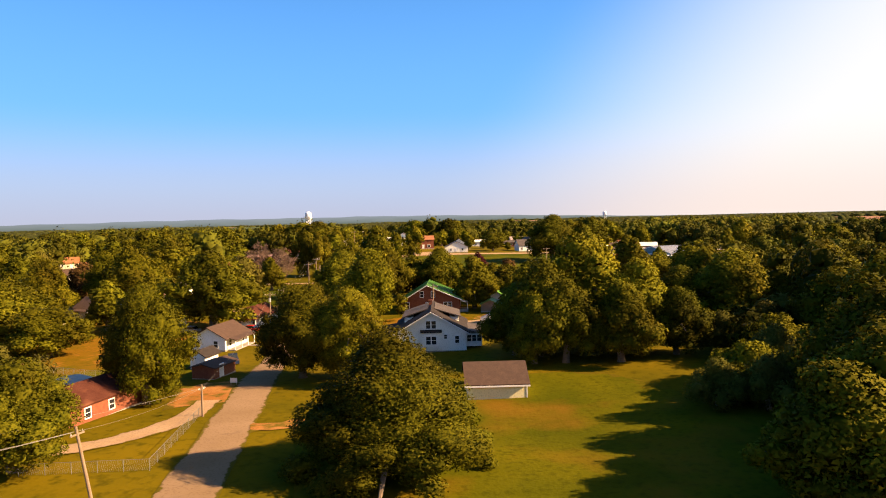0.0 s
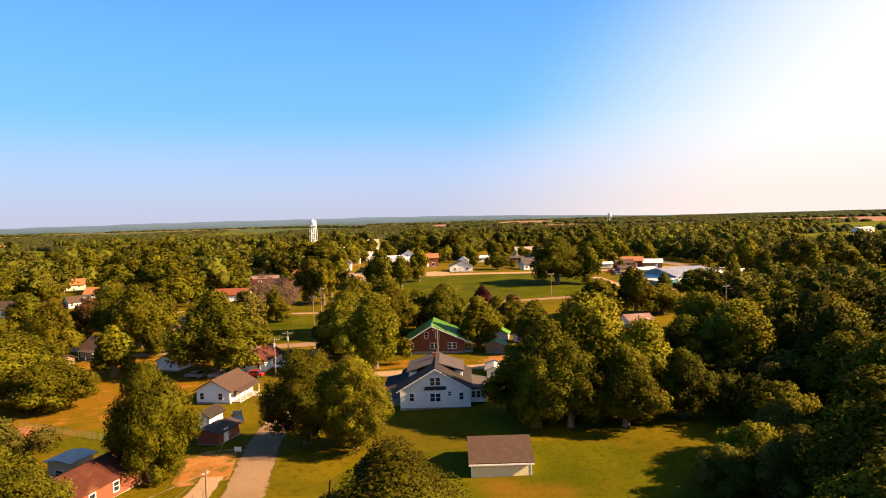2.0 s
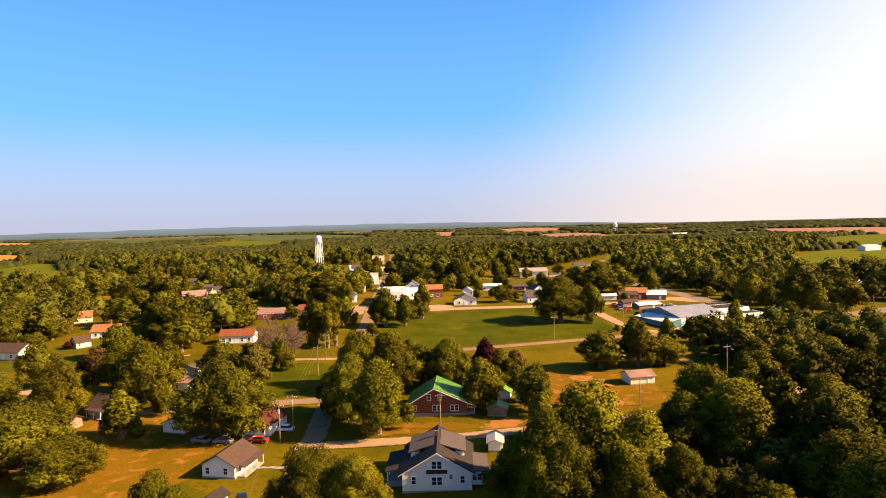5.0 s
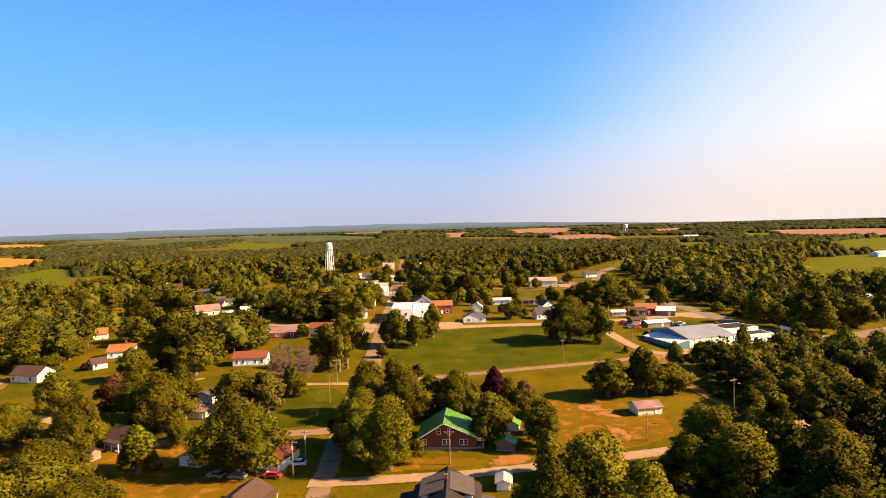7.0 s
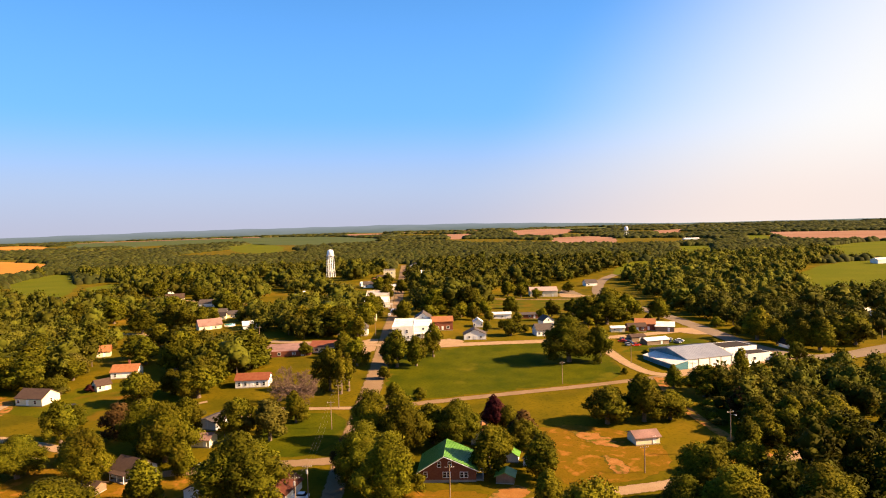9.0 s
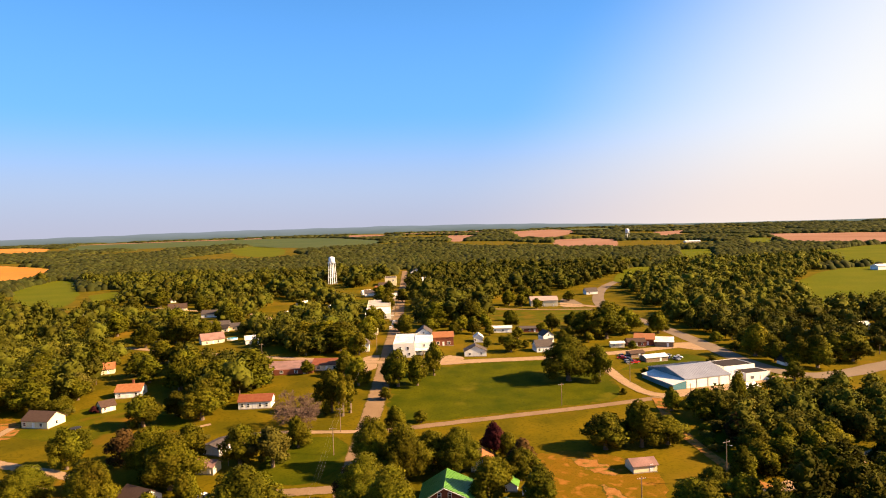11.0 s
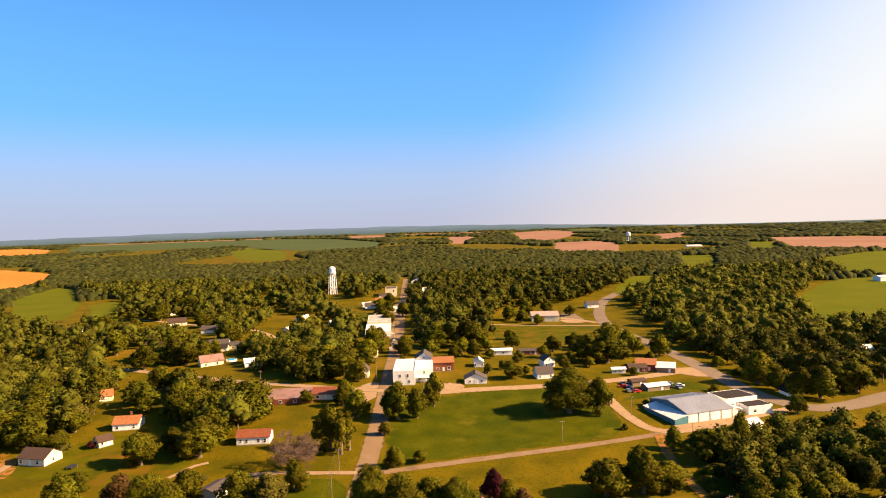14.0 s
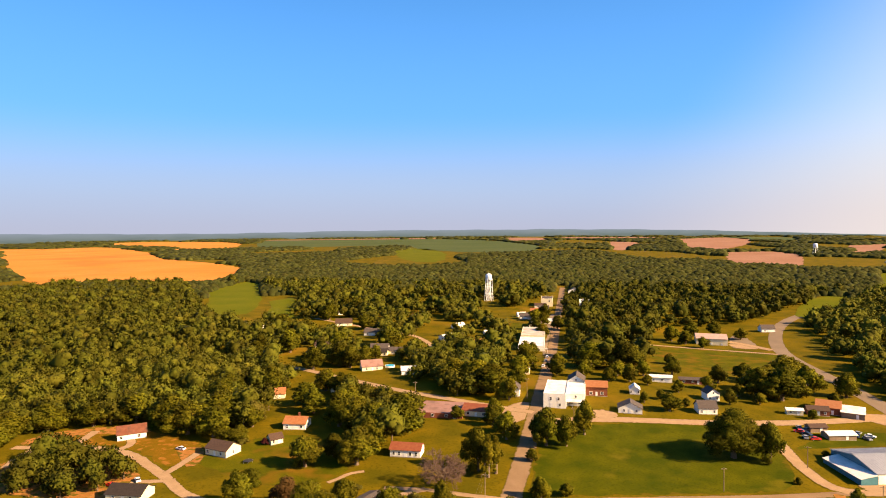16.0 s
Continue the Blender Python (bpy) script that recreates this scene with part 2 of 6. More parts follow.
TEAL = material("teal_metal_wall", (0.05, 0.16, 0.2), (0.07, 0.2, 0.24), 0.4, 4.0, 0.5)
TRIM = plain("white_trim", (0.78, 0.76, 0.72), 0.5, vary=0.05)
DARK_TRIM = plain("dark_trim", (0.03, 0.028, 0.025), 0.6)
CONCRETE = material("concrete", (0.258, 0.227, 0.19), (0.307, 0.271, 0.227), 0.6, 5.0, 0.9)
WOOD = material("grey_pole_wood", (0.184, 0.123, 0.0739), (0.233, 0.166, 0.105), 1.0, 8.0, 0.9)
PANE = glass("window_glass", (0.018, 0.02, 0.024))
TOWER = material("white_tank_paint", (0.72, 0.74, 0.76), (0.78, 0.79, 0.8), 0.2, 2.0, 0.45)
STEEL = plain("galvanised_steel", (0.5, 0.5, 0.48), 0.45, 0.6)
WIRE = plain("aluminium_cable", (0.2, 0.18, 0.15), 0.6)
FENCE = plain("dull_galvanised_wire", (0.16, 0.145, 0.115), 0.7, 0.2)
RUBBER = plain("tyre_rubber", (0.02, 0.02, 0.02), 0.85)
PAINT_RED = plain("red_car_paint", (0.5, 0.03, 0.015), 0.25, vary=0.03)
PAINT_BLUE = plain("dark_blue_car_paint", (0.015, 0.03, 0.07), 0.25, vary=0.03)
PAINT_WHITE = plain("white_car_paint", (0.7, 0.7, 0.7), 0.25, vary=0.03)
PAINT_GREY = plain("grey_car_paint", (0.2, 0.21, 0.22), 0.25, vary=0.03)


# ---------------------------------------------------------------- ground
def bump_at(x, y, cx, cy, sx, sy):
    return math.exp(-(((x - cx) / sx) ** 2 + ((y - cy) / sy) ** 2))


def terrain(x, y):
    """Height of the ground: a shallow hollow by the near houses, a low rise along the main street."""
    z = -3.1 * bump_at(x, y, -54, 134, 78, 54) + 6.6 * bump_at(x, y, -30, 372, 144, 114) - 3.6 * bump_at(x, y, 102, 606, 84, 96) - 1.3 * bump_at(x, y, 8, 76, 26, 20)
    return z


def raw_mesh(name, verts, faces, mats, index=None):
    me = bpy.data.meshes.new(name)
    me.from_pydata(verts, [], faces)
    for m in mats if isinstance(mats, (list, tuple)) else [mats]:
        me.materials.append(m)
    if index is not None:
        me.polygons.foreach_set("material_index", index)
    me.update()
    return me


def axis(reach):
    """Grid lines: 8 m apart near the town, wider and wider towards the horizon."""
    out, v, step = [0.0], 0.0, 8.0
    while v < reach:
        step = 8.0 if v < 520 else step * 1.12
        v = min(v + step, reach)
        out.append(v)
    return [-a for a in out[:0:-1]] + out


def build_ground():
    ax = axis(4900)
    n = len(ax)
    verts = [(x, y, terrain(x, y)) for y in ax for x in ax]
    faces = [(j * n + i, j * n + i + 1, (j + 1) * n + i + 1, (j + 1) * n + i) for j in range(n - 1) for i in range(n - 1)]
    ob = new("ground", raw_mesh("ground", verts, faces, GRASS))
    for p in ob.data.polygons:
        p.use_smooth = True
    return tagged(ob, "mown yellow-green grass ground with dry brown patches", "ground", kind="structure")


ground = build_ground()


def far_hills():
    """A low ring of hazy blue-green hills where the plain ends."""
    m = bpy.data.materials.new("painted_haze")
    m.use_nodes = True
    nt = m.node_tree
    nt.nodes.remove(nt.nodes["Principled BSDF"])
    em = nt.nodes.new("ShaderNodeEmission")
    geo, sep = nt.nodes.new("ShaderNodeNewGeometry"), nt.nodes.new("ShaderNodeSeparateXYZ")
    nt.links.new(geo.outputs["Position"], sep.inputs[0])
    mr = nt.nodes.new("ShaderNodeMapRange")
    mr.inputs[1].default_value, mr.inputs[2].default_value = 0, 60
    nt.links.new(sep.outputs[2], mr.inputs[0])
    # distance haze put into the glow: paler and bluer towards the top
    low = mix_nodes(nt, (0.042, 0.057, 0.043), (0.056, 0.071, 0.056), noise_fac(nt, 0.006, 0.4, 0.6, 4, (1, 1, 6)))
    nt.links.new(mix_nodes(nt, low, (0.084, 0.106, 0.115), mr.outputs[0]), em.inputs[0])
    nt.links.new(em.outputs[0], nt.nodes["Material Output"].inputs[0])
    verts, faces, n = [], [], 480
    for k in range(n + 1):
        a = radians(-80 + 160 * k / n)
        east = min(1, max(0, (a + 0.1) / 0.45))
        top = 56 - 44 * east + (1 - 0.6 * east) * (7 * math.sin(a * 5 + 1) + 4 * math.sin(a * 13) + 1.6 * math.sin(a * 57) + 1.2 * math.sin(a * 131 + 2))
        for z in (-60, top):
            verts.append((4860 * math.sin(a), 4860 * math.cos(a), z))
        if k:
            faces.append((2 * k - 2, 2 * k, 2 * k + 1, 2 * k - 1))
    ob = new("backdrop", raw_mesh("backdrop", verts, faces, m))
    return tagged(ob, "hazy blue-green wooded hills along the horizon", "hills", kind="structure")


far_hills()


def resample(pts, step):
    out = []
    for (x0, y0), (x1, y1) in zip(pts, pts[1:]):
        n = max(1, int(math.hypot(x1 - x0, y1 - y0) / step))
        out += [(x0 + (x1 - x0) * k / n, y0 + (y1 - y0) * k / n) for k in range(n)]
    return out + [pts[-1]]


def rounded(pts, times=2):
    for _ in range(times):
        q = [pts[0]]
        for a, b in zip(pts, pts[1:]):
            q += [(a[0] * 0.75 + b[0] * 0.25, a[1] * 0.75 + b[1] * 0.25), (a[0] * 0.25 + b[0] * 0.75, a[1] * 0.25 + b[1] * 0.75)]
        pts = q + [pts[-1]]
    return pts


ROADS = []


def strip(name, pts, width, mat, label, category="road", lift=0.06, ragged=0.25, soft=True, widen=None):
    """A road or track that follows the ground, with slightly uneven edges."""
    rnd = random.Random(name + str(pts[0]))
    line = resample(rounded(pts) if soft else pts, 4.0)
    verts, faces = [], []
    for k, (x, y) in enumerate(line):
        a, b = line[max(0, k - 1)], line[min(len(line) - 1, k + 1)]
        dx, dy = b[0] - a[0], b[1] - a[1]
        L = math.hypot(dx, dy) or 1
        nx, ny = -dy / L, dx / L
        for s in (-1, -0.72, 0, 0.72, 1):
            wide = width if widen is None else width + (widen[0] - width) * min(1, max(0, (y - widen[1]) / (widen[2] - widen[1])))
            o = s * wide / 2 + (rnd.uniform(-ragged, ragged) if abs(s) == 1 else 0)
            px, py = x + nx * o, y + ny * o
            verts.append((px, py, terrain(px, py) + lift + 0.04 * (1 - s * s)))
        if k:
            j = (k - 1) * 5
            faces += [(j + i + 5, j + i, j + i + 1, j + i + 6) for i in range(4)]
    ROADS.extend((x, y, width / 2 + 3.0) for x, y in line[::2])
    ob = new(name, raw_mesh(name, verts, faces, mat))
    rim = ob.data.attributes.new("rim", "FLOAT", "POINT")
    rim.data.foreach_set("value", [1.0, 0.0, 0.0, 0.0, 1.0] * len(line))
    return tagged(ob, label, category, kind="structure")


def patch(name, pts, mat, label, category, lift=0.03, step=6.0, wobble=0.8, soft=1):
    """A piece of ground of another kind, laid over the terrain with an uneven edge."""
    rnd = random.Random(name + str(pts[0]))
    ring = resample(rounded(pts + pts[:1], soft), step)[:-1]
    ring = [(x + rnd.uniform(-wobble, wobble), y + rnd.uniform(-wobble, wobble)) for x, y in ring]
    bm = bmesh.new()
    f = bm.faces.new([bm.verts.new((x, y, 0)) for x, y in ring])
    bmesh.ops.triangulate(bm, faces=[f])
    xs, ys = [p[0] for p in ring], [p[1] for p in ring]
    size = max(max(xs) - min(xs), max(ys) - min(ys))
    cell = max(2.2, size / 26)
    for lo, hi, no in ((min(xs), max(xs), (1, 0, 0)), (min(ys), max(ys), (0, 1, 0))):
        v = lo + cell
        while v < hi:
            bmesh.ops.bisect_plane(bm, geom=bm.verts[:] + bm.edges[:] + bm.faces[:], plane_co=Vector(no) * v, plane_no=no)
            v += cell
    for v in bm.verts:
        v.co.z = terrain(v.co.x, v.co.y) + lift
    bmesh.ops.recalc_face_normals(bm, faces=bm.faces)
    me = bpy.data.meshes.new(name)
    border = [1.0 if v.is_boundary else 0.0 for v in bm.verts]
    bm.to_mesh(me)
    me.attributes.new("rim", "FLOAT", "POINT").data.foreach_set("value", border)
    if me.polygons and me.polygons[0].normal.z < 0:
        me.flip_normals()
    bm.free()
    me.materials.append(mat)
    return tagged(new(name, me), label, category, kind="structure")


MAIN_STREET = [(-17.5, 30), (-21.0, 57.8), (-23.5, 80), (-26.5, 104.6), (-28, 148), (-28.3, 190), (-27.6, 236), (-28.2, 305), (-31.3, 414.7), (-39.4, 578), (-52, 825), (-62, 1020)]
strip("road", MAIN_STREET, 5.8, ASPHALT, "straight worn tan asphalt street through the town", widen=(8.6, 150, 240))
strip("road", [(-28, 225.6), (-44, 226.4), (-60, 228), (-76, 226)], 3.2, GRAVEL, "narrow pale concrete side lane", lift=0.09)
strip("road", [(-29, 180), (-45, 179), (-72, 176), (-84, 172)], 5.0, ASPHALT, "short side street with worn asphalt", lift=0.09)
strip("road", [(-31, 146.4), (-14, 146.2), (10, 146.6), (30, 150), (57, 154.5), (82, 163.6), (115, 179.3), (137, 194.4), (165, 207)], 5.2, GRAVEL, "tan gravel cross street", lift=0.11)
strip("road", [(-26, 224), (-19, 226), (3.6, 232.2), (50, 244.5), (77, 253.2), (92, 259)], 4.6, ASPHALT, "narrow grey lane along the lawn", lift=0.09)
strip("road", [(-28, 309), (-17, 312), (5, 320), (55, 327), (97, 341), (130, 357)], 8.0, GRAVEL, "wide pale gravel street", lift=0.1)
strip("road", [(347, 960), (226, 793), (174, 703), (150, 628), (138, 554), (138, 500), (145, 440), (148, 398), (151, 350), (153, 312), (166, 286), (190, 292), (216, 307), (270, 330)], 11.0, HIGHWAY, "wide pale asphalt highway with a long curve", lift=0.13)
strip("road", [(80, 308), (81.5, 280), (88, 259), (108, 263), (137, 279), (160, 289)], 6.0, GRAVEL, "gravel lane round the warehouse", lift=0.12)
strip("road", [(88, 257), (84, 230), (83.5, 210), (86, 180), (92, 166)], 4.2, DIRT, "narrow dirt lane between shrubs", lift=0.12)
strip("road", [(-258, 233), (-240, 236.5), (-226, 241), (-208, 240), (-195, 236), (-180, 226.5), (-165, 217.5), (-149, 205), (-130, 199), (-108, 189), (-90, 177), (-80, 172.5)], 5.0, GRAVEL, "curving pale residential street", lift=0.1)
strip("road", [(-215, 412), (-196, 403), (-142, 370), (-105, 348), (-47, 326), (-30, 322)], 6.0, GRAVEL, "pale residential street between trees", lift=0.1)
strip("road", [(-300, 640), (-220, 590), (-160, 560), (-120, 480)], 5.0, GRAVEL, "pale lane past far houses", lift=0.1)
strip("driveway", [(-29.5, 88), (-29.2, 79), (-33, 71), (-39, 67), (-50, 64.5)], 3.6, GRAVEL, "curved pale gravel driveway", "driveway", lift=0.1)
strip("driveway", [(-20.4, 74.5), (-15, 76), (-8, 78)], 3.4, DIRT, "orange dirt driveway", "driveway", lift=0.08, ragged=0.6)
strip("driveway", [(-60, 228), (-68, 222), (-74, 212)], 3.6, GRAVEL, "pale concrete driveway", "driveway", lift=0.12)
strip("driveway", [(-99, 226), (-96.5, 230), (-94, 236), (-89, 239)], 2.4, GRAVEL, "narrow curved pale driveway between trees", "driveway", lift=0.12)
strip("driveway", [(-168, 221), (-168, 231), (-169, 244)], 4.0, GRAVEL, "pale driveway by a dark-roofed house", "driveway", lift=0.12)
strip("driveway", [(-208, 240), (-206, 247), (-212, 254)], 4.0, GRAVEL, "pale driveway to a white house", "driveway", lift=0.12)
strip("driveway", [(-232, 239), (-235, 250), (-238, 261)], 5.0, GRAVEL, "wide pale driveway into the woods", "driveway", lift=0.12)
strip("driveway", [(-239, 212), (-244, 222), (-247, 236)], 4.5, GRAVEL, "pale gravel driveway beside trees", "driveway", lift=0.12)
strip("driveway", [(-160, 216), (-167, 213), (-176, 211)], 3.6, GRAVEL, "short pale driveway by a dark-roofed house", "driveway", lift=0.12)
strip("driveway", [(134, 560), (118, 590), (108, 600)], 8.0, GRAVEL, "pale driveway to a barn", "driveway", lift=0.15)
strip("driveway", [(136, 540), (100, 552), (40, 560)], 5.0, GRAVEL, "pale farm track across grass", "driveway", lift=0.1)

strip("path", [(-37.8, 135.2), (-34, 134.6), (-29.8, 134.4)], 1.1, CONCRETE, "narrow concrete garden path to the street", "path", lift=0.1)
patch("lawn_patch", [(-22, 232), (4, 236), (50, 248), (76, 257), (78, 300), (72, 328), (20, 318), (-12, 308), (-23, 300)], LAWN, "large open lawn of bright green grass", "lawn")
patch("lawn_patch", [(-60, 184), (-32, 184), (-31, 222), (-58, 222)], LAWN, "green lawn beside the street", "lawn")
patch("lawn_patch", [(34, 560), (130, 556), (140, 480), (120, 440), (40, 452)], BACK_LAWN, "yellow-green roadside meadow", "lawn")
patch("lawn_patch", [(-165, 235), (-128, 218), (-100, 224), (-92, 250), (-112, 268), (-140, 276), (-158, 262)], BACK_LAWN, "open yellow-green back gardens", "lawn")
patch("lawn_patch", [(-96, 650), (-56, 668), (-48, 600), (-92, 588)], BACK_LAWN, "open grass between houses and trees", "lawn", lift=0.06)
patch("lawn_patch", [(-14, 64), (-10, 48), (28, 44), (36, 62), (34, 84), (24, 97), (2, 97), (-12, 92)], BACK_LAWN, "mown yellow-green back lawn", "lawn", lift=0.16)
patch("lawn_patch", [(-78, 112), (-45, 96), (-37, 112), (-46, 128), (-62, 131)], BACK_LAWN, "mown yellow-green garden lawn", "lawn", lift=0.03)
patch("gravel_yard", [(-50, 304), (-32, 304), (-32, 338), (-40, 338), (-48, 322)], GRAVEL, "pale worn gravel at the street corner", "gravel", lift=0.05)
patch("lawn_patch", [(84, 300), (96, 318), (128, 342), (140, 326), (128, 318), (100, 308)], LAWN, "green verge beside the warehouse", "lawn")
patch("dry_lawn", [(28, 200), (46, 202), (58, 194), (66, 176), (58, 160), (34, 154), (28, 166), (26, 184)], DRY_GRASS, "trampled dry yellow grass", "dry grass", lift=0.04, step=2.0, wobble=1.0)
patch("dirt_patch", [(40, 196), (47, 195), (52, 188), (53, 181), (47, 182), (43, 188)], DIRT, "bare trampled orange dirt in the grass", "dirt", lift=0.07, step=1.2, wobble=0.8)
patch("dirt_patch", [(45, 176), (50, 172), (50, 163), (46, 161), (45, 168)], DIRT, "bare orange dirt beside scrub", "dirt", lift=0.07, step=1.2, wobble=0.8)
patch("dry_lawn", [(-120, 196), (-102, 188), (-80, 178), (-64, 168), (-47, 160), (-43, 142), (-48, 128), (-66, 116), (-92, 116), (-118, 150)], DRY_GRASS, "dry orange grass behind the houses", "dry grass", lift=0.04, step=2.0, wobble=1.2)
patch("dry_lawn", [(-256, 241), (-236, 243), (-205, 244), (-188, 236), (-172, 226), (-162, 236), (-168, 252), (-196, 264), (-235, 270), (-256, 258)], DRY_GRASS, "dry orange front yards along the curving street", "dry grass", lift=0.04, step=3.0, wobble=1.2)
patch("dry_lawn", [(-12, 150), (10, 151), (12, 156), (-4, 159), (-14, 156)], DRY_GRASS, "worn dry grass along the gravel street", "dry grass", lift=0.05, step=1.5, wobble=0.6)
patch("dirt_patch", [(-34, 84), (-25, 88), (-25, 101), (-37, 100)], DIRT, "bare orange dirt yard", "dirt", lift=0.05)
patch("dirt_patch", [(11, 149.5), (23, 151), (22, 159), (13, 158)], DIRT, "bare dirt parking spot", "dirt", lift=0.05)
patch("dirt_patch", [(-258, 236), (-248, 243), (-238, 258), (-216, 259), (-208, 268), (-228, 274), (-252, 262), (-262, 246)], DIRT, "bare orange ground at the edge of the woods", "dirt", lift=0.07)
patch("dirt_patch", [(-184, 249), (-170, 252), (-163, 241), (-160, 231), (-166, 229), (-178, 241)], DIRT, "bare orange ground in a front yard", "dirt", lift=0.07)
patch("dirt_patch", [(-250, 214), (-214, 234), (-200, 228), (-170, 214), (-175, 190), (-240, 190)], DIRT, "dry orange yard", "dirt", lift=0.03)
patch("gravel_yard", [(-4, 318), (14, 324), (8, 334), (-8, 331)], GRAVEL, "pale gravel forecourt", "gravel", lift=0.12)
patch("gravel_yard", [(98, 262), (126, 272), (150, 284), (146, 290), (120, 280), (98, 269)], GRAVEL, "pale gravel yard in front of the warehouse", "gravel", lift=0.15)
patch("gravel_yard", [(-41, 480), (-33, 480), (-38, 560), (-42, 640), (-46, 720), (-56, 720), (-52, 640), (-47, 600), (-45, 545)], HIGHWAY, "wide pale concrete forecourts along the main street", "pavement", lift=0.04, wobble=0.5)
patch("gravel_yard", [(106, 568), (124, 563), (128, 590), (126, 628), (116, 634), (108, 600)], HIGHWAY, "pale concrete yard beside a barn", "gravel", lift=0.12)
patch("gravel_yard", [(104, 586), (126, 590), (128, 566), (110, 562)], GRAVEL, "pale concrete apron beside a barn", "gravel", lift=0.15)
patch("gravel_yard", [(118, 366), (160, 372), (152, 345), (134, 350)], GRAVEL, "gravel yard by sheds", "gravel", lift=0.11)

FIELDS = []


def field(mat, label, *pts):
    FIELDS.append(list(pts))
    patch("field", list(pts), mat, label, "field", lift=0.25, step=30, wobble=4, soft=1)


field(WHEAT, "wide golden-orange ripe grain field", (-2722, 2388), (-2505, 2466), (-2438, 2746), (-1741, 2185), (-1335, 1740), (-880, 1447), (-700, 1138), (-655, 985), (-880, 905), (-1012, 943), (-1338, 1203))
field(WHEAT, "far golden grain field", (-2485, 2818), (-3000, 3430), (-2859, 3600), (-2421, 3600), (-2017, 3321), (-1590, 2550), (-1760, 2350), (-1850, 2500), (-2200, 2780))
field(CROP, "wide far green crop field", (-2200, 3850), (-1640, 4080), (-1071, 4200), (-617, 3754), (-241, 2813), (-268, 2227), (-563, 2240), (-986, 2910), (-1330, 2728), (-1411, 2530), (-1700, 2900))
field(TILLED, "long far reddish-tan field", (-2261, 4000), (-1745, 4264), (-1147, 4458), (-1071, 4210), (-1640, 4090), (-2150, 3860))
field(MEADOW, "far yellow-green pasture", (-783, 2300), (-760, 2640), (-542, 2215), (-408, 1653), (-518, 1656))
field(TILLED, "distant reddish field", (-703, 4500), (-402, 4500), (-314, 3666), (-518, 3529))
field(TILLED, "distant long reddish field", (-300, 4600), (372, 4600), (360, 4150), (-76, 4000), (-280, 4050))
field(TILLED, "far reddish tilled field", (22, 3500), (173, 3415), (77, 2398), (15, 2450))
field(TILLED, "far reddish tilled field beyond woods", (399, 4013), (693, 4449), (847, 4110), (479, 2596), (285, 2479))
field(CROP, "distant green field", (720, 4500), (1150, 4447), (915, 3488), (780, 3600))
field(TILLED, "reddish tilled field beyond the woods", (370, 2273), (540, 2368), (567, 2121), (397, 1483), (283, 1606))
field(TILLED, "far reddish field beside the water tower", (952, 2945), (1188, 3131), (740, 2116), (705, 2150))
field(TILLED, "wide reddish field past the ridge", (1100, 2253), (1500, 1990), (1000, 1313), (800, 1500))
field(MEADOW, "green pasture behind the woods", (503, 1401), (581, 1383), (436, 1034), (384, 969), (377, 1032))
field(MEADOW, "far green hillside pasture", (675, 1187), (868, 1343), (1000, 1380), (640, 862), (537, 861))
field(MEADOW, "bright green hill pasture", (391, 704), (505, 833), (584, 857), (660, 845), (420, 493), (325, 496), (282, 495))
field(MEADOW, "far yellow pasture", (904, 1953), (964, 1904), (762, 1453), (673, 1425))
field(MEADOW, "grassy verge along the highway", (203, 770), (275, 960), (324, 960), (249, 782), (203, 737))
field(MEADOW, "yellow-green meadow between woods", (-580, 855), (-640, 1060), (-570, 1000), (-388, 680), (-415, 612))
field(MEADOW, "narrow yellow-green meadow", (-426, 767), (-420, 830), (-340, 677), (-308, 560))


# ---------------------------------------------------------------- builders
def part(name, bm, mat, parent, label=""):
    me = bpy.data.meshes.new(name)
    bmesh.ops.recalc_face_normals(bm, faces=bm.faces)
    bm.to_mesh(me)
    bm.free()
    me.materials.append(mat)
    ob = new(name, me)
    ob.parent = parent
    return tagged(ob, label)


def thing(name, x, y, rot, label, category, group="", z=None):
    ob = new(name)
    ob.empty_display_size = 0.3
    ob.matrix_basis = pose(x, y, terrain(x, y) if z is None else z, 0, 0, rot)
    return tagged(ob, label, category, group)


def box(bm, x0, y0, z0, x1, y1, z1, bevel=0.0):
    r = bmesh.ops.create_cube(bm, size=1)
    for v in r["verts"]:
        v.co = Vector(((x0 + x1) / 2 + v.co.x * (x1 - x0), (y0 + y1) / 2 + v.co.y * (y1 - y0), (z0 + z1) / 2 + v.co.z * (z1 - z0)))
    if bevel:
        bmesh.ops.bevel(bm, geom=list({e for v in r["verts"] for e in v.link_edges}), offset=bevel, segments=1, affect="EDGES")
    return bm


def boxes(*items, bevel=0.0):
    bm = bmesh.new()
    for b in items:
        box(bm, *b, bevel=bevel)
    return bm


def tube(bm, a, b, r0, r1=None, n=8):
    """A tapered round bar from a to b."""
    a, b = Vector(a), Vector(b)
    q = (b - a).to_track_quat("Z", "Y")
    rings = []
    for p, r in ((a, r0), (b, r0 if r1 is None else r1)):
        rings.append([bm.verts.new(p + q @ Vector((r * math.cos(2 * math.pi * k / n), r * math.sin(2 * math.pi * k / n), 0))) for k in range(n)])
    for k in range(n):
        bm.faces.new((rings[0][k], rings[0][(k + 1) % n], rings[1][(k + 1) % n], rings[1][k]))
    bm.faces.new(rings[0][::-1]), bm.faces.new(rings[1])
    return bm


def tubes(*items, n=8):
    bm = bmesh.new()
    for it in items:
        tube(bm, *it, n=n)
    return bm


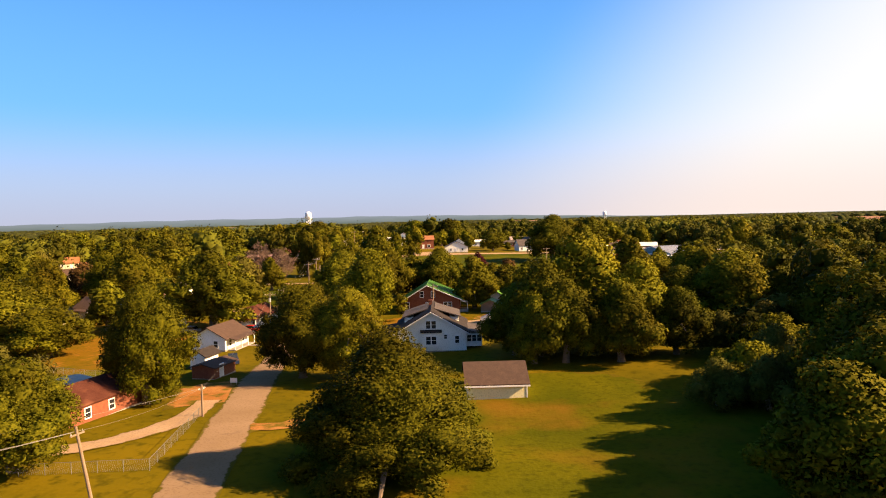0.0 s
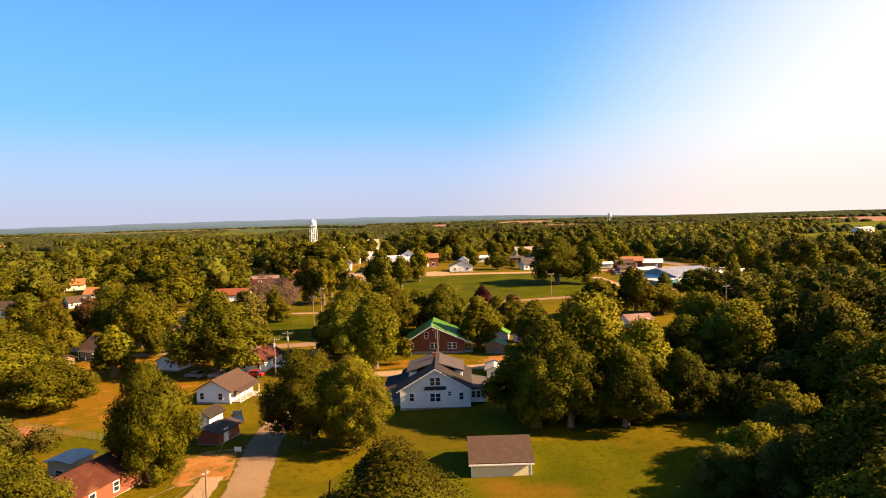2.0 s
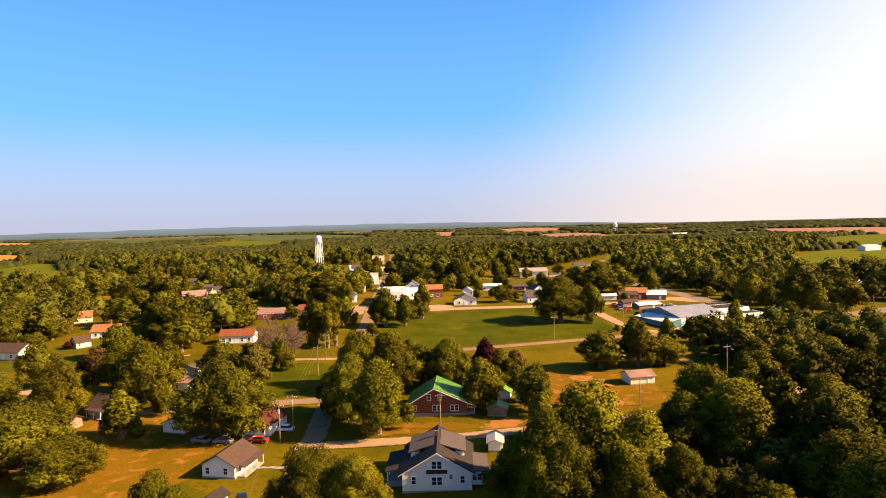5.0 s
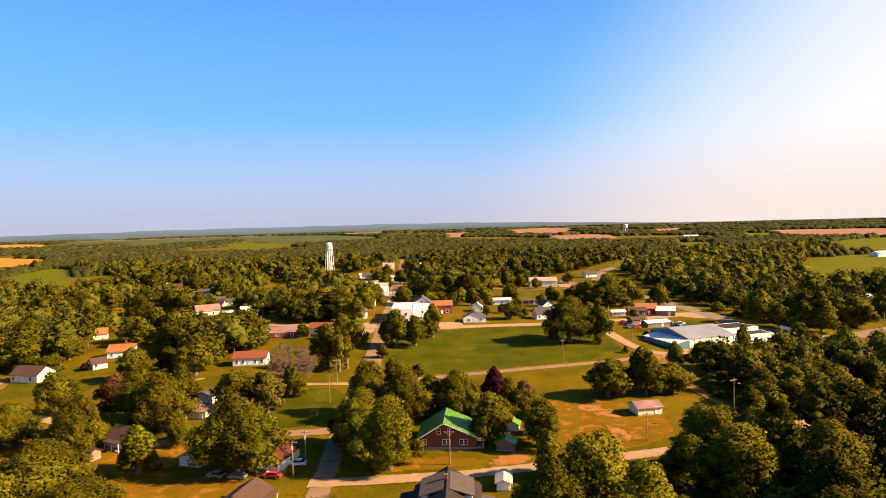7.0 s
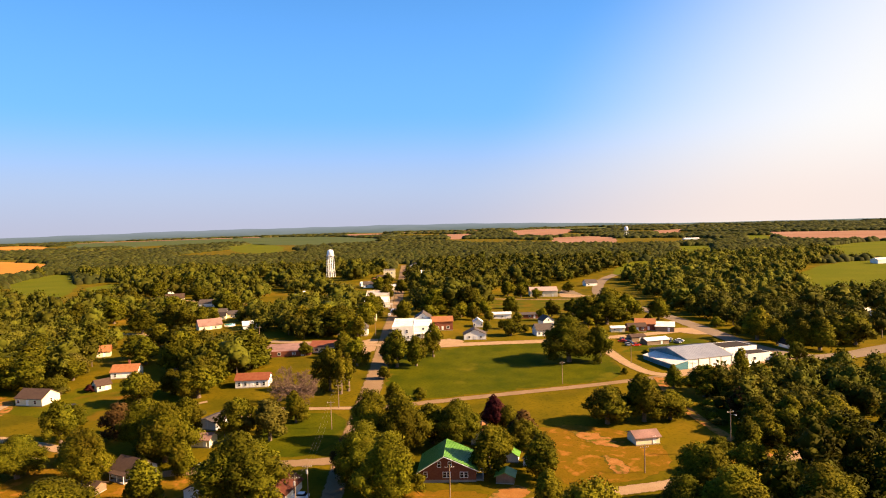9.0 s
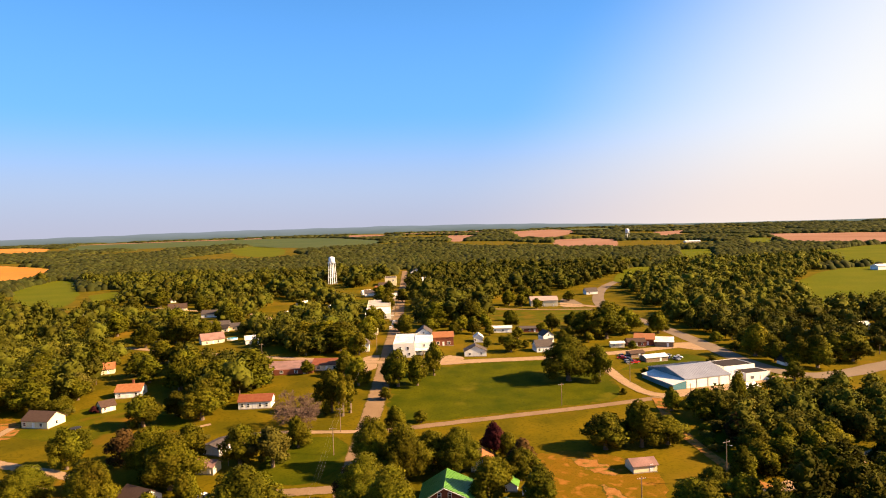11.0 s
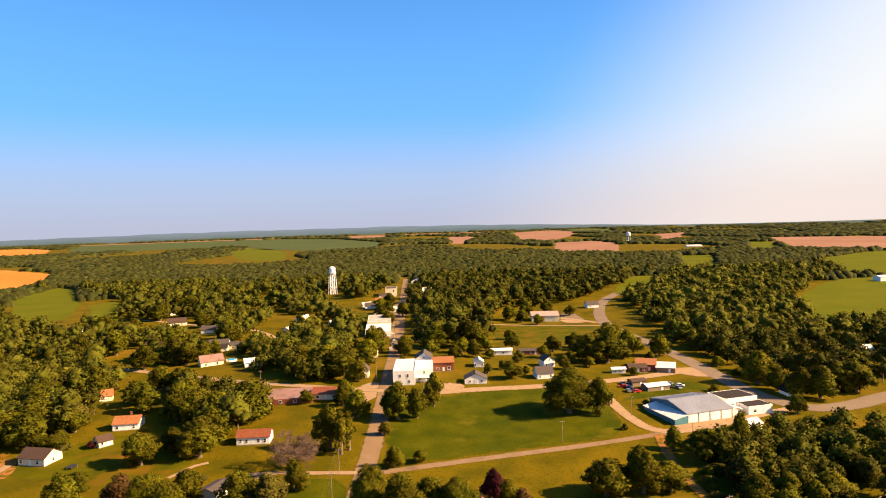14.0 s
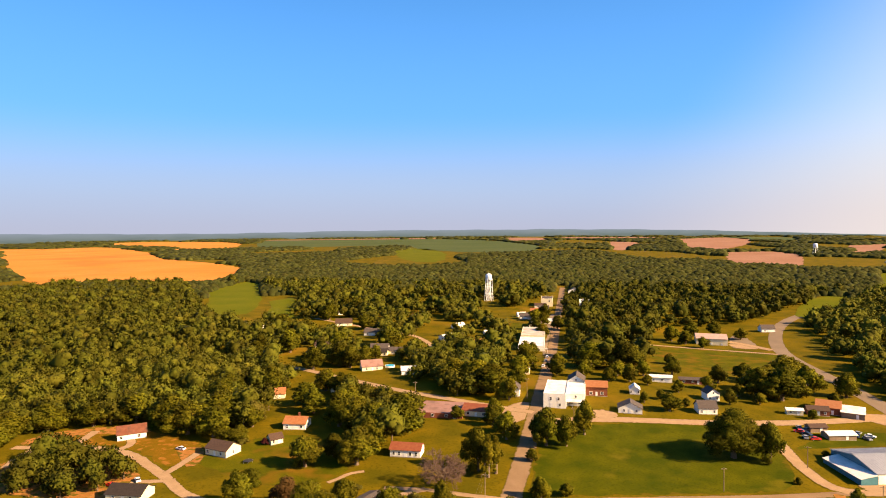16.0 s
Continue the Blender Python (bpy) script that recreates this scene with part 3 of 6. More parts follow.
def prism(bm, outline, lo, hi, along="y"):
    """Extrudes an outline in the x-z plane along y (or in the y-z plane along x)."""
    def at(u, z, s):
        return (u, s, z) if along == "y" else (s, u, z)
    a = [bm.verts.new(at(u, z, lo)) for u, z in outline]
    b = [bm.verts.new(at(u, z, hi)) for u, z in outline]
    n = len(a)
    bm.faces.new(a), bm.faces.new(b[::-1])
    for k in range(n):
        bm.faces.new((a[k], b[k], b[(k + 1) % n], a[(k + 1) % n]))
    return bm


def gable_walls(w, d, eave, ridge, axis="x", foot=1.0):
    """Closed wall body of a gabled house. axis: the way that the ridge runs."""
    if axis == "y":
        return prism(bmesh.new(), [(-w / 2, -foot), (w / 2, -foot), (w / 2, eave), (0, ridge), (-w / 2, eave)], -d / 2, d / 2, "y")
    return prism(bmesh.new(), [(-d / 2, -foot), (d / 2, -foot), (d / 2, eave), (0, ridge), (-d / 2, eave)], -w / 2, w / 2, "x")


def gable_roof(w, d, eave, ridge, axis="x", over=0.45, thick=0.16):
    span, length = (w, d) if axis == "y" else (d, w)
    s = (ridge - eave) / (span / 2)
    e, t = span / 2 + over, thick
    o = [(-e, eave - over * s), (0, ridge), (e, eave - over * s), (e, eave - over * s + t), (0, ridge + t), (-e, eave - over * s + t)]
    o = [(u, z + 0.03) for u, z in o]
    bm = bmesh.new()
    prism(bm, [o[0], o[1], o[4], o[5]], -length / 2 - over, length / 2 + over, "y" if axis == "y" else "x")
    prism(bm, [o[1], o[2], o[3], o[4]], -length / 2 - over, length / 2 + over, "y" if axis == "y" else "x")
    return bm


def hip_roof(w, d, eave, ridge, over=0.5, cut=None, thick=0.14):
    cut = d / 2 if cut is None else cut
    a, b = w / 2 + over, d / 2 + over
    bm = bmesh.new()
    base = [bm.verts.new((x, y, eave)) for x, y in ((-a, -b), (a, -b), (a, b), (-a, b))]
    up = [bm.verts.new((x, y, eave + thick)) for x, y in ((-a, -b), (a, -b), (a, b), (-a, b))]
    l, r = bm.verts.new((-w / 2 + cut, 0, ridge + thick)), bm.verts.new((w / 2 - cut, 0, ridge + thick))
    bm.faces.new(base)
    for k in range(4):
        bm.faces.new((base[k], base[(k + 1) % 4], up[(k + 1) % 4], up[k]))
    bm.faces.new((up[0], up[1], r, l)), bm.faces.new((up[2], up[3], l, r))
    bm.faces.new((up[1], up[2], r)), bm.faces.new((up[3], up[0], l))
    return bm


def on_face(face, w, d, u, z):
    """Place and turn for something that sits on a wall: F, B, L or R of a w x d house, u along the wall."""
    return {"F": pose(u, -d / 2, z), "B": pose(u, d / 2, z, 0, 0, 180), "L": pose(-w / 2, u, z, 0, 0, -90), "R": pose(w / 2, u, z, 0, 0, 90)}[face]


def window(parent, m, ww, wh, trim=TRIM, mid=True):
    bars = [(-ww / 2 - 0.1, -0.1, -0.1, -ww / 2 + 0.02, 0.03, wh + 0.1), (ww / 2 - 0.02, -0.1, -0.1, ww / 2 + 0.1, 0.03, wh + 0.1),
            (-ww / 2 + 0.02, -0.1, wh - 0.02, ww / 2 - 0.02, 0.03, wh + 0.1), (-ww / 2 + 0.02, -0.13, -0.1, ww / 2 - 0.02, 0.03, 0.02)]
    if mid:
        bars.append((-ww / 2 + 0.02, -0.07, wh / 2 - 0.03, ww / 2 - 0.02, 0.02, wh / 2 + 0.03))
    f = part("window", boxes(*bars), trim, parent)
    f.matrix_basis = m
    part("pane", boxes((-ww / 2, -0.03, 0, ww / 2, 0.01, wh)), PANE, f)
    return f


def door(parent, m, dw=0.95, dh=2.05, mat=None):
    f = part("door", boxes((-dw / 2, -0.06, 0, dw / 2, 0.02, dh), (-dw / 2 - 0.1, -0.1, 0, -dw / 2, 0.02, dh + 0.1), (dw / 2, -0.1, 0, dw / 2 + 0.1, 0.02, dh + 0.1), (-dw / 2, -0.1, dh, dw / 2, 0.02, dh + 0.1)), mat or TRIM, parent)
    f.matrix_basis = m
    part("door_handle", tubes(((dw * 0.38, -0.06, 1.0), (dw * 0.38, -0.13, 1.0), 0.035)), STEEL, f)
    return f


def house(label, x, y, rot, w, d, eave, ridge, axis="x", wall=WHITE, roof=ROOF_GREY, windows=(), doors=(), over=0.45, hip=False,
          chimney=None, porch=None, name="house", category="house", base=CONCRETE, trim=TRIM):
    """A small building. windows: (face, u, sill, width, height); doors: (face, u); porch: (face, u0, u1, depth)."""
    h = thing(name, x, y, rot, label, category, z=min(terrain(x + a, y + b) for a in (-w / 2, w / 2) for b in (-d / 2, d / 2)) + 0.1)
    if hip:
        part("wall", boxes((-w / 2, -d / 2, -0.02, w / 2, d / 2, eave)), wall, h)
        part("roof", hip_roof(w, d, eave, ridge, over), roof, h)
    else:
        part("wall", gable_walls(w, d, eave, ridge, axis, 0.0), wall, h)
        part("roof", gable_roof(w, d, eave, ridge, axis, over), roof, h)
    part("foundation", boxes((-w / 2 - 0.04, -d / 2 - 0.04, -1.2, w / 2 + 0.04, d / 2 + 0.04, 0.25)), base, h)
    for f, u, sill, ww, wh in windows:
        window(h, on_face(f, w, d, u, sill), ww, wh, trim)
    for f, u in doors:
        door(h, on_face(f, w, d, u, 0.25), mat=trim)
    if chimney:
        cx, cy, top = chimney
        part("chimney", boxes((cx - 0.35, cy - 0.35, eave - 0.3, cx + 0.35, cy + 0.35, top), (cx - 0.42, cy - 0.42, top, cx + 0.42, cy + 0.42, top + 0.12)), BRICK, h)
    if porch:
        f, u0, u1, dep = porch
        m = on_face(f, w, d, 0, 0)
        p = part("porch", boxes((u0, -dep, -0.3, u1, -0.02, 0.22)), CONCRETE, h)
        p.matrix_basis = m
        pr = part("porch_roof", prism(bmesh.new(), [(-dep - 0.3, eave - 0.55), (-dep - 0.3, eave - 0.42), (0, eave - 0.02), (0, eave - 0.15)], u0 - 0.2, u1 + 0.2, "x"), roof, h)
        pr.matrix_basis = m
        n = max(2, int((u1 - u0) / 2.2) + 1)
        for k in range(n):
            u = u0 + 0.12 + (u1 - u0 - 0.24) * k / (n - 1)
            c = part("post", boxes((u - 0.07, -dep + 0.05, 0.22, u + 0.07, -dep + 0.19, eave - 0.5)), TRIM, h)
            c.matrix_basis = m
    return h


# ---------------------------------------------------------------- near houses
def white_gable_house():
    w, d, eave, ridge = 12.8, 15, 3.0, 6.7
    h = thing("house", 1.4, 124.6, -2, "white clapboard house with low dark gable roof and two shed dormers", "house", z=-1.0)
    part("wall", gable_walls(w, d, eave, ridge, "y", 0.7), WHITE, h)
    part("roof", gable_roof(w, d, eave, ridge, "y", 0.7, 0.2), ROOF_DARK, h)
    part("foundation", boxes((-w / 2 - 0.05, -d / 2 - 0.05, -1.5, w / 2 + 0.05, d / 2 + 0.05, -0.45)), CONCRETE, h)
    for side in (-1, 1):
        part("bargeboard", prism(bmesh.new(), [(0, ridge - 0.1), (0, ridge + 0.06), (side * (w / 2 + 0.7), eave - 0.7 * (ridge - eave) / (w / 2) + 0.06), (side * (w / 2 + 0.7), eave - 0.7 * (ridge - eave) / (w / 2) - 0.1)], -d / 2 - 0.78, -d / 2 - 0.7, "y"), TRIM, h)
        x0, x1 = sorted((side * 1.6, side * 5.0))
        dorm = part("dormer", boxes((x0, -2.4, 3.4, x1, 5.6, 4.95)), WHITE, h, "white shed dormer")
        part("dormer_roof", prism(bmesh.new(), [(side * 0.6, ridge - 0.22), (side * 0.6, ridge - 0.02), (side * 5.5, 5.14), (side * 5.5, 4.98)], -2.9, 6.1, "y"), ROOF_GREY, dorm)
        for u in (-1.6, 1.2, 4.0):
            window(dorm, pose(side * 5.0, u, 4.05, 0, 0, side * 90), 0.8, 0.7)
    for u, s, ww, wh in ((-4.3, 0.8, 0.75, 1.4), (2.6, 1.7, 0.55, 0.75), (4.7, 0.9, 0.75, 1.3), (-0.5, 3.6, 0.8, 1.4), (0.5, 3.6, 0.8, 1.4)):
        window(h, on_face("F", w, d, u, s), ww, wh)
    bay = part("bay", boxes((-1.7, -d / 2 - 0.5, 0, 1.7, -d / 2 - 0.01, 2.9)), WHITE, h, "shallow white front bay")
    for u in (-0.5, 0.5):
        window(bay, pose(u, -d / 2 - 0.5, 0.8), 0.85, 1.45)
    part("awning", prism(bmesh.new(), [(-0.75, 2.95), (-0.75, 3.1), (0.0, 3.4), (0.0, 3.2)], -1.95, 1.95, "x"), ROOF_DARK, h, "dark window awning").matrix_basis = on_face("F", w, d, 0, 0)
    wing = part("wing", boxes((w / 2, -6.2, 0, w / 2 + 2.9, 2.5, 2.3)), WHITE, h)
    part("wing_roof", prism(bmesh.new(), [(w / 2 - 0.2, 2.95), (w / 2 - 0.2, 3.1), (w / 2 + 3.3, 2.45), (w / 2 + 3.3, 2.3)], -6.6, 2.9, "y"), ROOF_GREY, wing)
    for u in (-0.9, 0.0, 0.9):
        window(wing, pose(w / 2 + 1.45 + u, -6.2, 0.9), 0.75, 1.2)
    part("side_porch", boxes((-w / 2 - 3.2, -4.5, -0.8, -w / 2 - 0.02, 5.5, 0.3)), CONCRETE, h)
    part("porch_roof", prism(bmesh.new(), [(-w / 2 - 3.5, 2.05), (-w / 2 - 3.5, 2.2), (-w / 2 + 0.1, 2.85), (-w / 2 + 0.1, 2.7)], -4.8, 5.8, "y"), ROOF_DARK, h)
    for y in (-4.4, -1.1, 2.2, 5.3):
        part("post", boxes((-w / 2 - 3.15, y - 0.1, 0.3, -w / 2 - 2.95, y + 0.1, 2.1)), TRIM, h)
    part("chimney", boxes((-0.5, 1.5, 6.2, 0.1, 2.1, 7.6), (-0.58, 1.42, 7.6, 0.18, 2.18, 7.72)), BRICK, h)
    return h


def green_roof_house():
    # unequal slopes: steeper towards the street, long and low on the garden side
    x0, x1, d, e0, e1, ridge = -6.4, 8.3, 12.0, 2.6, 2.95, 6.5
    h = thing("house", 1.2, 168.6, -4, "red brick house with bright green metal gable roof", "house", z=-0.6)
    part("wall", prism(bmesh.new(), [(x0, -0.5), (x1, -0.5), (x1, e1), (0, ridge), (x0, e0)], -d / 2, d / 2, "y"), BRICK, h)
    part("foundation", boxes((x0 - 0.05, -d / 2 - 0.05, -1.6, x1 + 0.05, d / 2 + 0.05, 0.12)), CONCRETE, h)
    rf = None
    for end, eave in ((x0, e0), (x1, e1)):
        s = (ridge - eave) / abs(end)
        out = end + (0.8 if end > 0 else -0.8)
        low = eave - 0.8 * s
        slope = [(0, ridge + 0.03), (out, low + 0.03), (out, low + 0.21), (0, ridge + 0.21)]
        if rf is None:
            rf = part("roof", prism(bmesh.new(), slope, -d / 2 - 0.8, d / 2 + 0.8, "y"), ROOF_GREEN, h, "bright green metal roof")
        else:
            part("roof", prism(bmesh.new(), slope, -d / 2 - 0.8, d / 2 + 0.8, "y"), ROOF_GREEN, h, "bright green metal roof")
        for k in range(15):
            y = -d / 2 - 0.7 + k * (d + 1.4) / 14
            part("seam", prism(bmesh.new(), [(out * 0.01, ridge + 0.21), (out * 0.01, ridge + 0.28), (out, low + 0.28), (out, low + 0.21)], y - 0.03, y + 0.03, "y"), ROOF_GREEN, rf)
        part("bargeboard", prism(bmesh.new(), [(0, ridge - 0.12), (0, ridge + 0.1), (out, low + 0.1), (out, low - 0.12)], -d / 2 - 0.9, -d / 2 - 0.81, "y"), TRIM, h)
    part("ridge_cap", prism(bmesh.new(), [(-0.2, ridge + 0.14), (0, ridge + 0.3), (0.2, ridge + 0.14)], -d / 2 - 0.82, d / 2 + 0.82, "y"), ROOF_GREEN, rf)
    for u, z, ww, wh in ((-1.3, 3.5, 0.85, 1.4), (1.5, 3.5, 0.85, 1.4), (-5.0, 0.75, 0.95, 1.4), (0.1, 0.75, 0.9, 1.4), (1.2, 0.75, 0.9, 1.4), (4.6, 0.75, 0.9, 1.4), (5.7, 0.75, 0.9, 1.4)):
        window(h, pose(u, -d / 2, z), ww, wh)
    for u in (-3.5, 1.0):
        window(h, pose(x1, u, 1.0, 0, 0, 90), 1.1, 1.4)
    part("porch_roof", prism(bmesh.new(), [(x1 + 0.01, 2.25), (x1 + 0.01, 2.4), (x1 + 2.0, 2.0), (x1 + 2.0, 1.85)], -5.5, -1.5, "y"), TRIM, h, "white porch roof at the side")
    for y in (-5.3, -1.7):
        part("post", boxes((x1 + 1.75, y - 0.07, -0.4, x1 + 1.89, y + 0.07, 1.9)), TRIM, h)
    part("porch", boxes((x1 + 0.06, -5.5, -1.0, x1 + 2.0, -1.5, 0.15)), CONCRETE, h)
    return h


def garage():
    w, d, eave, ridge = 7.9, 8.4, 2.35, 4.3
    g = thing("garage", 9.5, 89.2, -1, "cream garage with brown shingle roof on the back lawn", "garage", z=-1.95)
    part("wall", gable_walls(w, d, eave, ridge, "x", 0.0), BUTTER, g)
    part("roof", gable_roof(w, d, eave, ridge, "x", 0.4, 0.18), ROOF_BROWN, g)
    part("foundation", boxes((-w / 2 - 0.05, -d / 2 - 0.05, -1, w / 2 + 0.05, d / 2 + 0.05, 0.18)), BRICK, g)
    part("fascia", boxes((-w / 2 - 0.4, -d / 2 - 0.45, eave - 0.32, w / 2 + 0.4, -d / 2 - 0.4, eave - 0.12)), TRIM, g)
    for u in (-w / 2, w / 2):
        part("corner_board", boxes((u - 0.08, -d / 2 - 0.04, 0.18, u + 0.08, -d / 2 + 0.06, eave - 0.1)), TRIM, g)
    door(g, on_face("R", w, d, 1.0, 0.15))
    window(g, on_face("L", w, d, -1.0, 1.0), 0.9, 0.9)


white_gable_house()
green_roof_house()
garage()
house("small white house with low brown gable roof and porch", -42.2, 134.8, -12, 7.2, 9.6, 2.7, 4.7, "y", roof=ROOF_BROWN, over=0.6,
      windows=(("F", -2.4, 0.8, 0.9, 1.3), ("F", 1.6, 0.8, 0.9, 1.3), ("R", -2.8, 0.8, 0.9, 1.3), ("R", 2.5, 0.8, 0.9, 1.3)), doors=(("R", 0),), porch=("R", -4.0, 4.4, 1.8))
house("white house with rust-brown roof beside the street", -41.0, 159.5, -12, 6.4, 10.0, 2.8, 4.8, "y", roof=ROOF_MAROON,
      windows=(("F", -2, 0.9, 0.9, 1.3), ("F", 1.8, 0.9, 0.9, 1.3), ("R", 0, 0.9, 0.9, 1.3)), doors=(("F", 0),), porch=("F", -3.0, 3.0, 1.8))
house("red brick bungalow with shaded maroon roof", -43.6, 83.2, -16, 7.4, 12.5, 2.7, 4.3, "y", wall=BRICK, roof=ROOF_MAROON,
      windows=(("F", -1.9, 0.9, 0.9, 1.2), ("R", -3.4, 0.9, 0.9, 1.2), ("R", 0.5, 0.9, 0.9, 1.2)), doors=(("F", 0.8),), porch=("F", -0.9, 3.0, 2.0))
house("flat grey metal carport", -49.6, 90.2, -16, 3.8, 4.0, 2.9, 3.2, "y", wall=CREAM, roof=ROOF_PALE, name="carport", category="carport", windows=(("F", 0, 1.0, 1.2, 0.8),))
house("white house with brown roof half behind trees", -86.0, 174.0, -28, 9.5, 7.5, 2.8, 5.2, "x", roof=ROOF_BROWN,
      windows=(("F", -2.5, 0.9, 0.9, 1.3), ("F", 2.5, 0.9, 0.9, 1.3), ("R", 0, 0.9, 0.9, 1.3)), doors=(("F", 0),), porch=("F", -3, 3, 1.8))
house("small wooden garden shed with pale door", -91.5, 164, -18, 3.6, 3.6, 2.1, 3.0, "x", wall=WOOD, roof=ROOF_BROWN, doors=(("F", 0.3),), name="shed", category="shed")
house("small white shed with dark roof under trees", -62.6, 160.5, -16, 6.0, 5, 2.5, 3.9, "y", roof=ROOF_DARK, name="shed", category="shed", windows=(("F", 1, 0.9, 0.7, 0.7),), doors=(("F", -1),))
house("cream shed with tan shingle roof", -74.0, 195.0, -10, 6.0, 5, 2.5, 3.9, "x", wall=CREAM, roof=ROOF_PINK, name="shed", category="shed", doors=(("F", 1.5),), windows=(("F", -1.5, 0.9, 0.8, 0.9),))
house("low grey metal-roofed outbuilding", -76.5, 212, -20, 7.4, 9, 2.6, 3.7, "y", wall=WHITE, roof=ROOF_GREY, name="shed", category="shed", doors=(("F", 0),))
house("white cottage with red roof by a lane", -77.2, 259.6, 3, 13.2, 7.5, 3.2, 5.2, "x", roof=ROOF_RED,
      windows=tuple(("F", u, 0.9, 1.0, 1.4) for u in (-5, -2.6, 2.2, 4.8)) + (("R", 0, 0.9, 1.0, 1.3),), doors=(("F", 0),))
house("tiny white hut with dark gable roof", -38.7, 114.2, -14, 2.8, 4.2, 2.4, 3.3, "y", roof=ROOF_DARK, name="shed", category="shed", doors=(("F", 0),))
house("low brick outbuilding with dark flat roof", -34.5, 106.2, -16, 4.0, 6.0, 2.0, 2.5, "y", wall=BRICK, roof=ROOF_BROWN, name="shed", category="shed", doors=(("R", -1),))
house("small rust-orange shed at the garden edge", -66.8, 107.0, -20, 3.4, 3.2, 2.0, 2.7, "x", wall=BRICK, roof=ROOF_ORANGE, name="shed", category="shed", doors=(("F", 0.6),))
house("white house with orange roof on open grass", -141.5, 284.5, 8, 11.0, 9, 3.0, 5.4, "x", roof=ROOF_ORANGE,
      windows=(("F", -3.6, 0.9, 1.0, 1.3), ("F", 3.4, 0.9, 1.0, 1.3), ("R", 0, 0.9, 1.0, 1.3)), doors=(("F", 0),), chimney=(1, 0.5, 7.0))
house("cream bungalow with dark brown roof", -158.0, 246.5, -12, 12, 9.0, 3.0, 5.6, "x", wall=CREAM, roof=ROOF_BROWN,
      windows=(("F", -4.6, 0.9, 1.2, 1.3), ("F", 3, 0.9, 1.2, 1.3), ("R", 0, 0.9, 1.0, 1.3)), doors=(("F", -0.5),))
house("white bungalow with tan roof at the edge of the woods", -214, 257, 40, 12.5, 8.0, 3.0, 6.0, "x", roof=ROOF_RUST,
      windows=(("F", -4.6, 0.9, 1.2, 1.3), ("F", 3, 0.9, 1.2, 1.3), ("R", 0, 0.9, 1.0, 1.3)), doors=(("F", -0.5),))
house("small cream house with brown roof between bushes", -141.5, 262.5, 48, 5.6, 5.4, 2.5, 4.4, "x", wall=CREAM, roof=ROOF_BROWN, windows=(("F", -1.6, 0.9, 0.9, 1.2), ("R", 0, 0.9, 0.9, 1.2)), doors=(("F", 1),))
house("dark-roofed house beside the curving street", -166, 198.5, 6, 14, 9, 2.8, 5.2, "x", wall=CREAM, roof=ROOF_DARK, windows=(("F", -4, 0.9, 1.1, 1.3), ("F", 3, 0.9, 1.1, 1.3)), doors=(("F", 0),))
house("cream cottage with faded pink roof among trees", -149, 408, 30, 14, 10, 3.2, 6.6, "x", wall=CREAM, roof=ROOF_PINK, windows=(("F", -4, 0.9, 1.1, 1.4), ("F", 3, 0.9, 1.1, 1.4), ("R", 0, 0.9, 1.0, 1.4)), doors=(("F", 0),))
house("white low house among trees", -117.5, 396, 20, 12.0, 8, 3.0, 5.0, "x", roof=ROOF_WHITE, windows=(("F", -3, 0.9, 1.0, 1.2), ("F", 3, 0.9, 1.0, 1.2)), doors=(("F", 0),))
house("brown-roofed house far among trees", -250, 600, 20, 16, 10, 3.2, 7, "x", wall=CREAM, roof=ROOF_BROWN, windows=(("F", -4, 0.9, 1.2, 1.4), ("F", 4, 0.9, 1.2, 1.4)), doors=(("F", 0),))
house("white house with dark grey roof among trees", -168, 478, 12, 14, 9, 3.2, 6, "x", roof=ROOF_GREY, windows=(("F", -4, 0.9, 1.2, 1.4), ("F", 4, 0.9, 1.2, 1.4)), doors=(("F", 0),))
house("pale house far beside a lane", -201, 552, 5, 15, 9, 3.2, 6, "x", roof=ROOF_GREY, windows=(("F", -4, 0.9, 1.2, 1.4), ("F", 4, 0.9, 1.2, 1.4)), doors=(("F", 0),))
house("orange-roofed house half hidden by trees", -146.5, 350, 20, 11, 8, 3.0, 5.6, "x", roof=ROOF_ORANGE, windows=(("F", -3, 0.9, 1.0, 1.2),), doors=(("F", 1),))
house("tan-roofed house half hidden by trees", -177.5, 332, 24, 8, 7, 3.0, 5.6, "x", wall=CREAM, roof=ROOF_ORANGE, windows=(("F", -3, 0.9, 1.0, 1.2),), doors=(("F", 1),))

